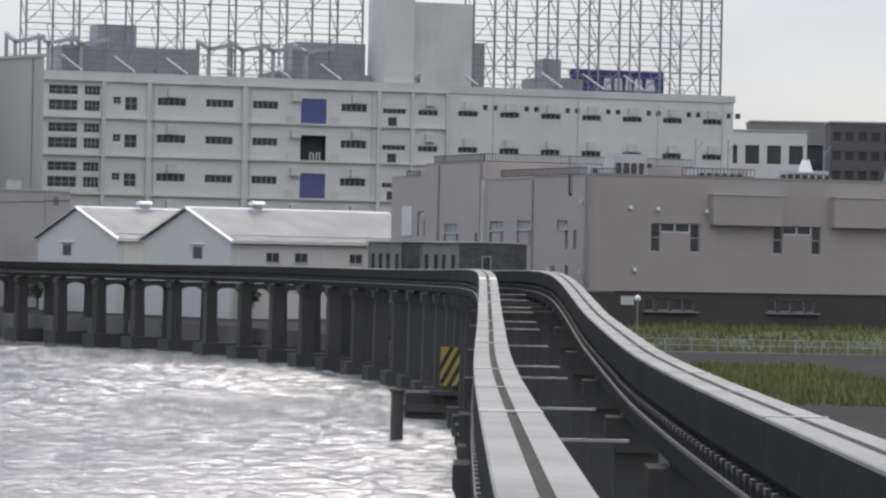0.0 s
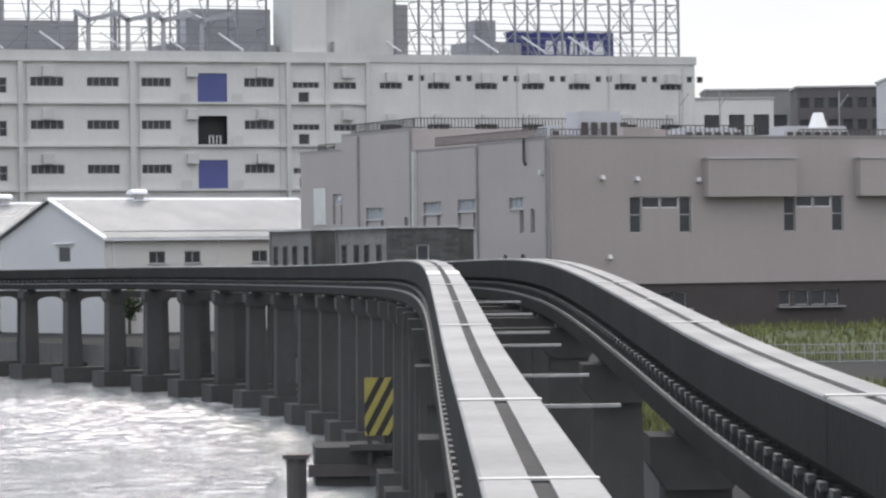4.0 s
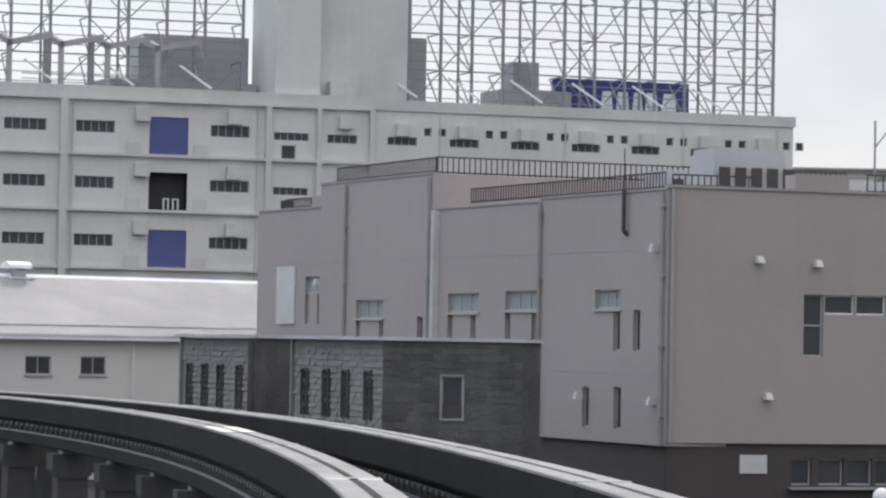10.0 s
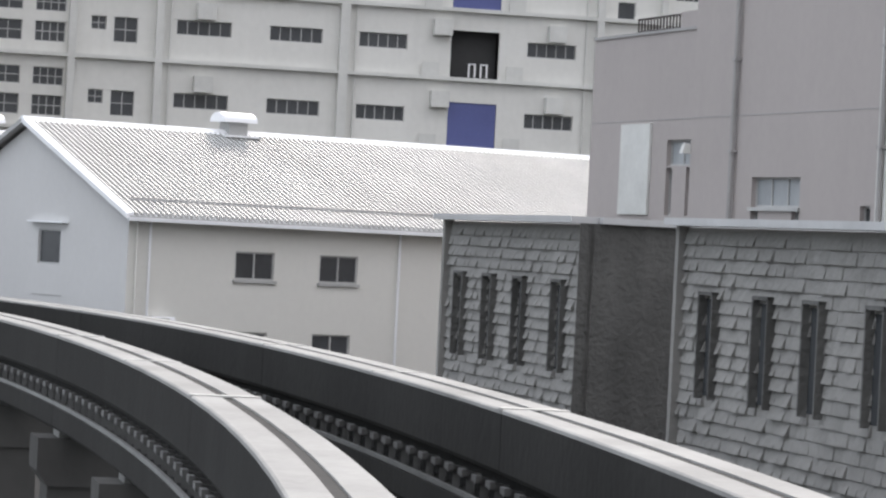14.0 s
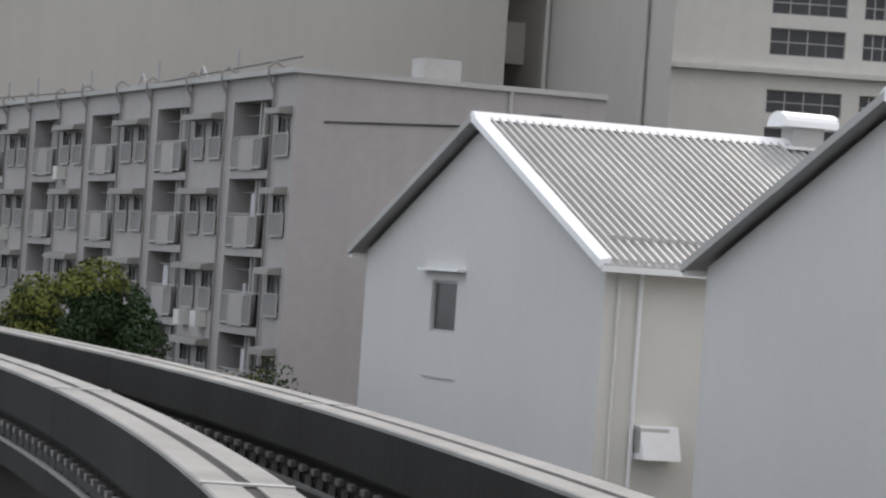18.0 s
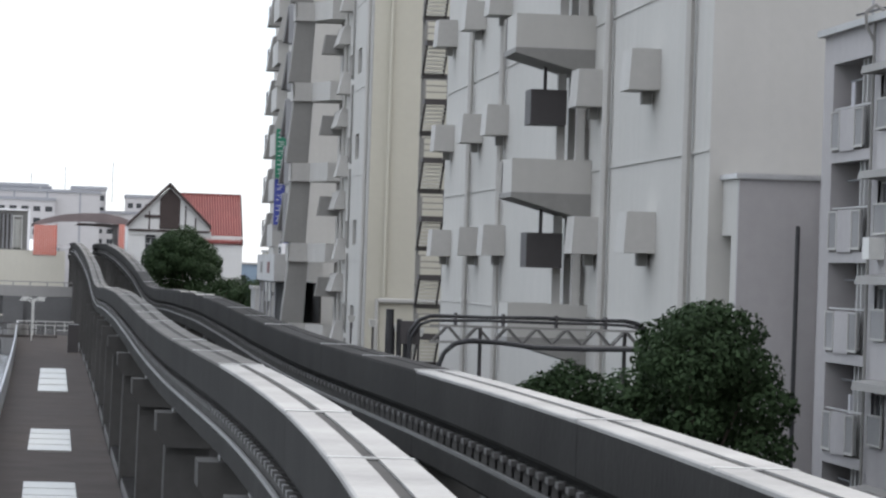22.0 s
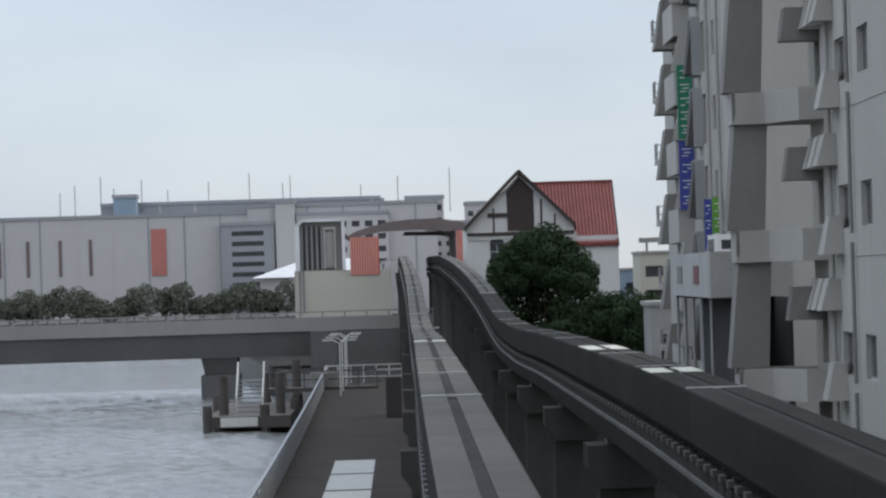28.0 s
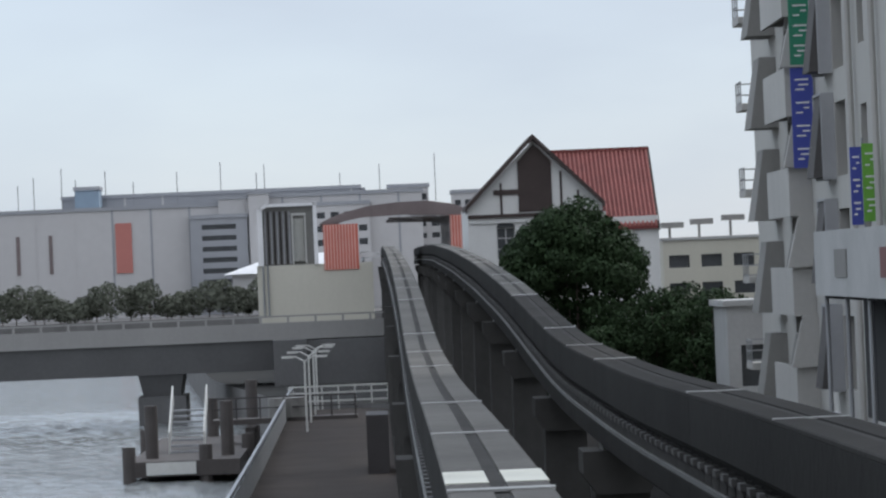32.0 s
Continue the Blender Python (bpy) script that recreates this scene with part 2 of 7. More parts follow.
M_CANOPY = material("canopy_brown_metal", (0.2, 0.16, 0.155), 0.5, 0.25, 0.4, 5, 0.08)
M_PLASTER = material("station_white_plaster", (0.66, 0.66, 0.64), 0.8, 0.12, 0.2, 4, 0.08, streak=0.2)
M_TIMBER = material("dark_timber", (0.055, 0.04, 0.036), 0.7, 0.3, 0.6, 8, 0.2)
M_CREAM = material("elevator_cream_wall", (0.58, 0.56, 0.48), 0.8, 0.12, 0.15, 4, 0.06, streak=0.2)
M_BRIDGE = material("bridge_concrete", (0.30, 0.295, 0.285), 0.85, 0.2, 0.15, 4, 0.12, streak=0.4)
# girder, piers and abutment carry the shade under the deck in this grey
M_BRIDGEDARK = material("bridge_shade_concrete", (0.14, 0.14, 0.14), 0.85, 0.25, 0.2, 4, 0.1)
M_DECK = material("walkway_deck", (0.062, 0.053, 0.048), 0.85, 0.3, 0.4, 6, 0.15, spec=0.06)
M_GLASSPANEL = material("walkway_pale_panel", (0.34, 0.34, 0.31), 0.4, 0.15, 0.5, 5, 0.05)
M_YELLOW = material("hazard_yellow", (0.34, 0.29, 0.07), 0.6, 0.25, 1, 8, 0.05)
M_BLACK = material("hazard_black", (0.03, 0.03, 0.03), 0.7, 0.2, 1, 8, 0.05)
M_RUST = material("steel_pile", (0.09, 0.08, 0.075), 0.8, 0.35, 0.8, 6, 0.2, streak=0.3)
M_LAND = material("paved_ground", (0.045, 0.045, 0.043), 0.95, 0.35, 0.08, 2, 0.3, spec=0.06)
M_GAPSHADE = material("beam_gap_shade", (0.018, 0.017, 0.016), 0.95, 0.5, 0.3, 4, 0.4, spec=0.06)
M_QUAY = material("quay_wall_concrete", (0.16, 0.155, 0.15), 0.9, 0.4, 0.2, 3, 0.3, streak=0.5)
M_SOIL = material("bank_soil", (0.07, 0.085, 0.035), 0.95, 0.4, 0.4, 4, 0.4)
M_GRASS = material("grass_blades", (0.17, 0.18, 0.065), 0.85, 0.6, 0.12, 3, 0.0, island=1.0)
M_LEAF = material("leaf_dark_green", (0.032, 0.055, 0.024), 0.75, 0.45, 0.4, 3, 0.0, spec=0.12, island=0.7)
# distance haze is mixed into this paler, greyer leaf colour
M_LEAFHAZE = material("far_leaf_hazed", (0.15, 0.16, 0.125), 0.8, 0.35, 0.2, 2, 0.0, spec=0.1, island=0.5)
# sunlight on the crowns is put into this leaf colour
M_LEAFPALE = material("leaf_sun_yellow_green", (0.13, 0.145, 0.035), 0.75, 0.4, 0.4, 3, 0.0, spec=0.12, island=0.8)
M_BARK = material("bark", (0.09, 0.075, 0.06), 0.9, 0.3, 1, 8, 0.4)
M_FARWALL = material("far_building_pale", (0.52, 0.51, 0.505), 0.85, 0.12, 0.02, 0.5, 0.0, streak=0.1)
M_TOWNDARK = material("dark_brown_render", (0.13, 0.12, 0.12), 0.85, 0.2, 0.05, 0.6, 0.0)
M_FARDARK = material("far_building_grey", (0.33, 0.34, 0.36), 0.85, 0.15, 0.02, 0.5, 0.0)
# red weakened by haze that is put into the colour
M_RED = material("red_panel_hazed", (0.5, 0.19, 0.16), 0.6, 0.1, 0.1, 1, 0.0)
M_GREENSIGN = material("green_banner", (0.03, 0.22, 0.13), 0.6, 0.1, 0.4, 4, 0.03)
M_LIMESIGN = material("lime_green_sign", (0.16, 0.42, 0.06), 0.6, 0.1, 0.4, 4, 0.03)
M_REDDULL = material("dull_red_sign", (0.2, 0.09, 0.085), 0.7, 0.3, 0.6, 6, 0.03)
M_BLUESIGN = material("blue_banner", (0.06, 0.08, 0.35), 0.6, 0.1, 0.4, 4, 0.03)
M_VAN = material("white_vehicle_paint", (0.75, 0.75, 0.75), 0.3, 0.05, 0.5, 5, 0.0, spec=0.6)
M_LAMPGLASS = material("lamp_globe_white", (0.85, 0.85, 0.82), 0.3, 0.05, 1, 6, 0.0)
M_FENCE = material("fence_wire_grey", (0.33, 0.34, 0.34), 0.6, 0.2, 1, 6, 0.05)
M_PALEBLUE = material("pale_blue_siding", (0.26, 0.34, 0.42), 0.7, 0.15, 0.3, 4, 0.05)
M_CLOTH = material("hung_laundry", (0.5, 0.5, 0.52), 0.9, 0.3, 2, 8, 0.05, objvar=0.8)


def water_material():
    m = bpy.data.materials.new("river_water")
    m.use_nodes = True
    n, l = m.node_tree.nodes, m.node_tree.links
    p = n["Principled BSDF"]
    p.inputs["Base Color"].default_value = (0.2, 0.21, 0.21, 1)
    p.inputs["Roughness"].default_value = 0.1
    p.inputs["IOR"].default_value = 1.33
    geo = n.new("ShaderNodeNewGeometry")
    a = n.new("ShaderNodeTexNoise")
    a.inputs["Scale"].default_value = 2.6
    a.inputs["Detail"].default_value = 6
    a.inputs["Roughness"].default_value = 0.6
    a.inputs["Distortion"].default_value = 0.6
    b = n.new("ShaderNodeTexNoise")
    b.inputs["Scale"].default_value = 0.03
    b.inputs["Detail"].default_value = 3
    l.new(geo.outputs["Position"], a.inputs["Vector"])
    l.new(geo.outputs["Position"], b.inputs["Vector"])
    gust = n.new("ShaderNodeMapRange")
    gust.inputs["From Min"].default_value = 0.35
    gust.inputs["From Max"].default_value = 0.65
    gust.inputs["To Min"].default_value = 0.55
    gust.inputs["To Max"].default_value = 1.25
    l.new(b.outputs["Fac"], gust.inputs["Value"])
    s = n.new("ShaderNodeMath")
    s.operation = 'MULTIPLY'
    l.new(a.outputs["Fac"], s.inputs[0])
    l.new(gust.outputs[0], s.inputs[1])
    bp = n.new("ShaderNodeBump")
    bp.inputs["Strength"].default_value = 1.0
    bp.inputs["Distance"].default_value = 0.11
    l.new(s.outputs[0], bp.inputs["Height"])
    l.new(bp.outputs[0], p.inputs["Normal"])
    return m


M_WATER = water_material()

# ---------------------------------------------------------------- mesh helpers


class Solid:
    """Collects quads and polygons of one part in local coordinates."""

    def __init__(self):
        self.v, self.f = [], []

    def quad(self, a, b, c, d):
        k = len(self.v)
        self.v += [a, b, c, d]
        self.f.append((k, k + 1, k + 2, k + 3))
        return self

    def poly(self, pts):
        k = len(self.v)
        self.v += list(pts)
        self.f.append(tuple(range(k, k + len(pts))))
        return self

    def box(self, x0, y0, z0, x1, y1, z1):
        k = len(self.v)
        self.v += [(x0, y0, z0), (x1, y0, z0), (x1, y1, z0), (x0, y1, z0), (x0, y0, z1), (x1, y0, z1), (x1, y1, z1), (x0, y1, z1)]
        for q in ((0, 3, 2, 1), (4, 5, 6, 7), (0, 1, 5, 4), (1, 2, 6, 5), (2, 3, 7, 6), (3, 0, 4, 7)):
            self.f.append(tuple(k + i for i in q))
        return self

    def prism(self, base, top):
        """Two rings of the same number of points, bottom and top."""
        k, n = len(self.v), len(base)
        self.v += list(base) + list(top)
        self.f.append(tuple(k + n - 1 - i for i in range(n)))
        self.f.append(tuple(k + n + i for i in range(n)))
        for i in range(n):
            j = (i + 1) % n
            self.f.append((k + i, k + j, k + n + j, k + n + i))
        return self

    def bar(self, a, b, w, n=4):
        """A straight bar of thickness w from a to b."""
        a, b = Vector(a), Vector(b)
        d = (b - a).normalized()
        s = d.cross(Vector((0, 0, 1)) if abs(d.z) < 0.9 else Vector((1, 0, 0))).normalized()
        u = d.cross(s)
        ring = [(math.cos(2 * math.pi * (i + 0.5) / n), math.sin(2 * math.pi * (i + 0.5) / n)) for i in range(n)]
        r = w / 2 * (1.414 if n == 4 else 1)
        return self.prism([tuple(a + (s * c + u * q) * r) for c, q in ring], [tuple(b + (s * c + u * q) * r) for c, q in ring])

    def wall(self, x0, x1, z0, z1, holes, y=0.0, depth=0.25):
        """An upright sheet in the plane y with openings, and their reveals going back by depth."""
        xs = sorted({x0, x1, *[h[0] for h in holes], *[h[1] for h in holes]})
        zs = sorted({z0, z1, *[h[2] for h in holes], *[h[3] for h in holes]})
        xs = [x for x in xs if x0 <= x <= x1]
        zs = [z for z in zs if z0 <= z <= z1]
        for zl, zh in zip(zs, zs[1:]):
            run = None
            for xl, xh in zip(xs, xs[1:]):
                cx, cz = (xl + xh) / 2, (zl + zh) / 2
                free = not any(h[0] < cx < h[1] and h[2] < cz < h[3] for h in holes)
                if free:
                    run = (run[0], xh) if run else (xl, xh)
                if run and (not free or xh == xs[-1]):
                    self.quad((run[0], y, zl), (run[1], y, zl), (run[1], y, zh), (run[0], y, zh))
                    run = None
        for a, b, c, d in holes:
            e = y + depth
            self.quad((a, y, c), (b, y, c), (b, e, c), (a, e, c))
            self.quad((a, y, d), (a, e, d), (b, e, d), (b, y, d))
            self.quad((a, y, c), (a, e, c), (a, e, d), (a, y, d))
            self.quad((b, y, c), (b, y, d), (b, e, d), (b, e, c))
        return self

    def mesh(self, name, mat, smooth=False):
        me = bpy.data.meshes.new(name)
        me.from_pydata([tuple(p) for p in self.v], [], self.f)
        me.materials.append(mat)
        me.update()
        if smooth:
            me.polygons.foreach_set("use_smooth", [True] * len(me.polygons))
        return me


def thing(name, x, y, z=0.0, turn=0.0, label="", category="", group="", kind=""):
    ob = new(name)
    ob.empty_display_size = 0.2
    ob.matrix_world = pose(x, y, z, 0, 0, turn)
    return tagged(ob, label, category, group, kind)


def part(name, solid, mat, parent, label="", at=None, smooth=False):
    """One mesh object under a thing or a part; solid may be a ready mesh that several parts share."""
    me = solid if isinstance(solid, bpy.types.Mesh) else solid.mesh(name, mat, smooth)
    ob = new(name, me)
    ob.parent = parent
    if at:
        ob.location = at
    return tagged(ob, label)


def single(name, solid, mat, label="", category="", group="", kind="", turn=None, smooth=False):
    """A thing that is one mesh."""
    ob = new(name, solid.mesh(name, mat, smooth))
    if turn:
        ob.matrix_world = turn
    return tagged(ob, label, category, group, kind)


WINDOW_CACHE = {}


def window(parent, x0, x1, z0, z1, y=0.0, bars=2, depth=0.22, glass=None, rails=0, frame_mat=None, sill=False, axis=0):
    """A window that fills an opening: frame with mullions, and a pane. axis 1: in a wall whose plane is x."""
    w, h = round(x1 - x0, 2), round(z1 - z0, 2)
    glass, frame_mat = glass or M_WINDARK, frame_mat or M_WINFRAME
    key = (w, h, bars, rails, depth, glass.name, frame_mat.name, sill)
    if key not in WINDOW_CACHE:
        t = min(0.07, 0.06 * min(w, h) + 0.02)
        fr = Solid()
        y0, y1 = depth - 0.12, depth - 0.03
        fr.box(0, y0, 0, w, y1, t).box(0, y0, h - t, w, y1, h).box(0, y0, t, t, y1, h - t).box(w - t, y0, t, w, y1, h - t)
        for i in range(1, bars + 1):
            c = w * i / (bars + 1)
            fr.box(c - t / 2, y0, t, c + t / 2, y1, h - t)
        for i in range(1, rails + 1):
            c = h * i / (rails + 1)
            fr.box(t, y0 + 0.005, c - t / 2, w - t, y1 - 0.005, c + t / 2)
        gl = Solid().box(t * 0.5, depth - 0.075, t * 0.5, w - t * 0.5, depth - 0.06, h - t * 0.5)
        si = Solid().box(-0.08, -0.1, -0.12, w + 0.08, depth, -0.005).mesh("sill", frame_mat) if sill else None
        WINDOW_CACHE[key] = (fr.mesh("window_frame", frame_mat), gl.mesh("pane", glass), si)
    fr, gl, si = WINDOW_CACHE[key]
    win = new("window")
    win.empty_display_size = 0.1
    win.parent = parent
    if axis == 0:
        win.location = (x0, y, z0)
    else:
        win.matrix_basis = pose(y, x1, z0, 0, 0, -90)
    part("window_frame", fr, None, win)
    part("pane", gl, None, win)
    if si:
        part("sill", si, None, win)
    return win


# ---------------------------------------------------------------- line of the guideway
START = (1.73, -105.01)
HEADING = [(-60, 1.95), (0, 1.65), (60, 1.32), (120, 1.01), (150, 1.12), (180, 1.9), (210, 3.85), (240, 7.38), (270, 12.51), (300, 18.75),
           (330, 25.26), (360, 31.1), (390, 35.54), (420, 38.31), (450, 39.56), (480, 39.81), (510, 39.64), (540, 39.44), (600, 39.46), (690, 39.67), (960, 39.5)]
TOP = [(-60, 9.4), (0, 8.7), (32, 8.45), (56, 8.25), (76, 8.15), (94, 8.27), (112, 8.42), (130, 8.82), (146, 9.15), (164, 9.4), (182, 9.45), (200, 9.4),
       (216, 9.3), (234, 9.15), (276, 8.9), (312, 8.8), (344, 8.6), (380, 8.5), (412, 8.45), (444, 8.4), (466, 8.38), (482, 8.5), (505, 8.77), (528, 8.92), (570, 8.8), (592, 8.6),
       (614, 8.7), (632, 9.3), (648, 9.9), (682, 10.8), (722, 11.6), (780, 12.4), (860, 12.8), (960, 12.9)]
STEP = 1.0
ss = np.arange(-60, 960, STEP)
hh = np.radians(np.interp(ss, *zip(*HEADING)))
hh = np.convolve(np.pad(hh, 10, mode="edge"), np.ones(21) / 21, mode="valid")
zz = np.interp(ss, *zip(*TOP))
zz = np.convolve(np.pad(zz, 7, mode="edge"), np.ones(15) / 15, mode="valid")
px = np.concatenate([[0], np.cumsum(-np.sin((hh[1:] + hh[:-1]) / 2) * STEP)])
py = np.concatenate([[0], np.cumsum(np.cos((hh[1:] + hh[:-1]) / 2) * STEP)])
i0 = int(round(60 / STEP))
px, py = px - px[i0] + START[0], py - py[i0] + START[1]
SWAY = [(-60, 0), (62, 0), (100, 0.17), (160, 0.2), (205, 0.05), (252, 0), (272, 0.33), (335, 0.33), (385, 0.1), (410, 0.13), (430, 0.13), (455, -0.12), (480, -0.16), (570, 0), (960, 0)]
off_ = np.convolve(np.pad(np.interp(ss, *zip(*SWAY)), 12, mode="edge"), np.ones(25) / 25, mode="valid")
px, py = px + off_ * np.cos(hh), py + off_ * np.sin(hh)


def line(s, lat=0.0, dz=0.0):
    """A point of the guideway: chainage, metres to the right of the near beam, metres above its top."""
    i = (s + 60) / STEP
    x, y, z, h = (float(np.interp(i, np.arange(len(ss)), a)) for a in (px, py, zz, hh))
    return (x + lat * math.cos(h), y + lat * math.sin(h), z + dz)


def heading(s):
    return float(np.interp((s + 60) / STEP, np.arange(len(ss)), hh))


GAUGE = 3.55               # between the two beams


def sweep(solid, s0, s1, section, lat, step=2.5):
    """Sweeps a closed section of (right, up) along the line."""
    n = max(1, round((s1 - s0) / step))
    rings = [[line(s0 + (s1 - s0) * i / n, lat + a, b) for a, b in section] for i in range(n + 1)]
    k, m = len(solid.v), len(section)
    for r in rings:
        solid.v += r
    for i in range(n):
        for j in range(m):
            q = (j + 1) % m
            solid.f.append((k + i * m + j, k + i * m + q, k + (i + 1) * m + q, k + (i + 1) * m + j))
    solid.f.append(tuple(k + j for j in reversed(range(m))))
    solid.f.append(tuple(k + n * m + j for j in range(m)))
    return solid


# ---------------------------------------------------------------- water and land
wat = Solid()
for i in range(-30, 30):
    for j in range(-20, 40):
        wat.quad((i * 100, j * 100, -0.3), (i * 100 + 100, j * 100, -0.3), (i * 100 + 100, j * 100 + 100, -0.3), (i * 100, j * 100 + 100, -0.3))
single("water", wat, M_WATER, "grey rippled river water far and near", "water", kind="structure")


def chop(name, place_xy, nu, nv, cell, seed, amp):
    """A patch of choppy water: a grid lifted by many small wave trains, sinking under the flat water at its rim."""
    rg = np.random.default_rng(seed)
    u, v = np.meshgrid(np.arange(nu + 1) * cell, np.arange(nv + 1) * cell, indexing="ij")
    x, y = place_xy(u, v)
    z = np.zeros_like(x)
    gust_ = np.zeros_like(x)
    for k in range(8):
        a, lam = rg.uniform(0, 6.28), rg.uniform(25, 90)
        gust_ += np.sin((x * np.cos(a) + y * np.sin(a)) * 6.283 / lam + rg.uniform(0, 6.28))
    for k in range(42):
        lam = 0.85 * 4.0 ** rg.random()
        a = 1.3 + rg.normal(0, 0.8)
        q = 6.283 / lam
        z += amp * lam * np.sin((x * np.cos(a) + y * np.sin(a)) * q + rg.uniform(0, 6.28))
    z *= 0.8 + 0.16 * np.clip(gust_, -2.5, 3)
    rim = np.minimum(np.minimum(u, nu * cell - u), np.minimum(v, nv * cell - v))
    z = z * np.clip(rim / 6, 0, 1) - 0.5 * np.clip(1 - rim / 6, 0, 1)
    co = np.stack([x, y, z], -1).reshape(-1, 3)
    i, j = np.meshgrid(np.arange(nu), np.arange(nv), indexing="ij")
    q = (i * (nv + 1) + j).ravel()
    fa = np.stack([q, q + nv + 1, q + nv + 2, q + 1], -1)
    me = bpy.data.meshes.new(name)
    me.from_pydata(co.tolist(), [], fa.tolist())
    me.materials.append(M_WATER)
    me.polygons.foreach_set("use_smooth", [True] * len(me.polygons))
    me.update()
    return tagged(new(name, me), "choppy grey river surface with bright glints", "water", kind="structure")


chop("water_reach", lambda u, v: (u - 75.0, v - 10.0), 254, 714, 0.35, 3, 0.0062)
WA, WC = line(470, -5.0), radians(39.5)
chop("water_bend", lambda u, v: (WA[0] - u * math.cos(WC) - v * math.sin(WC), WA[1] - u * math.sin(WC) + v * math.cos(WC)), 170, 700, 0.5, 5, 0.0075)

SHORE = [(-60, 14), (60, 12), (120, 9), (165, 8), (205, 7.2), (250, 6.6), (310, 6), (360, 3), (400, 1), (440, -0.5), (560, -0.5), (738, -0.5), (752, -7.5), (800, -14), (955, -26)]
GROUND = 2.6
land, quay = Solid(), Solid()
prev = None
for k in range(-60, 955, 6):
    b = float(np.interp(k, *zip(*SHORE)))
    x0, y0, _ = line(k, b)
    x1, y1, _ = line(k, b + 140)
    x2, y2, _ = line(k, 1400)
    cur = [(x0, y0, GROUND), (x1, y1, GROUND), (x2, y2, GROUND)]
    if prev:
        for a in range(2):
            land.quad(prev[a], prev[a + 1], cur[a + 1], cur[a])
        quay.quad((prev[0][0], prev[0][1], -2), (prev[0][0], prev[0][1], GROUND), (cur[0][0], cur[0][1], GROUND), (cur[0][0], cur[0][1], -2))
    prev = cur
a, b = line(950, -30), line(950, 1400)
land.quad((a[0], a[1], GROUND), (b[0], b[1], GROUND), (b[0] - 1600, b[1] + 1900, GROUND), (a[0] - 400, a[1] + 1900, GROUND))
a, b = line(-60, 14), line(-60, 1400)
land.quad((a[0], a[1], GROUND), (a[0] + 60, a[1] - 1500, GROUND), (b[0] + 60, b[1] - 1500, GROUND), (b[0], b[1], GROUND))
single("ground", land, M_LAND, "worn grey asphalt yards between the buildings", "ground", kind="structure")
single("quay_wall", quay, M_QUAY, "stained concrete quay wall at the waterline", "wall", kind="structure")

# near-black sheet that paints the shade between and under the beams
shade_strip, prev = Solid(), None
for k in range(438, 738, 6):
    b = float(np.interp(k, *zip(*SHORE)))
    p, q = line(k, b + 0.05), line(k, 9.0)
    cur = [(p[0], p[1], GROUND + 0.02), (q[0], q[1], GROUND + 0.02)]
    if prev:
        shade_strip.quad(prev[0], prev[1], cur[1], cur[0])
    prev = cur
single("beam_gap_shade_strip", shade_strip, M_GAPSHADE, "dark sheet painting the shade under the monorail beams", "ground", kind="structure")

# ---------------------------------------------------------------- guideway beams
SPAN = 20.0
BEAM = [(-0.40, 0.0), (-0.40, -1.4), (0.40, -1.4), (0.40, 0.0), (0.07, 0.0), (0.06, -0.03), (-0.06, -0.03), (-0.07, 0.0)]
PALE = {}
for side_, s_, len_ in ((0, 250.5, 5.5), (0, 219.5, 6.0), (0, 196.0, 2.0), (0, 16.5, 3.4), (0, 149.5, 3.0), (1, 544.0, 4.5), (1, 526.5, 2.2), (0, 561.0, 1.6)):
    n_ = int((s_ + 60) // SPAN)
    PALE.setdefault((side_, n_), []).append((s_ + 60 - n_ * SPAN, min(SPAN - 0.1, s_ + 60 - n_ * SPAN + len_)))


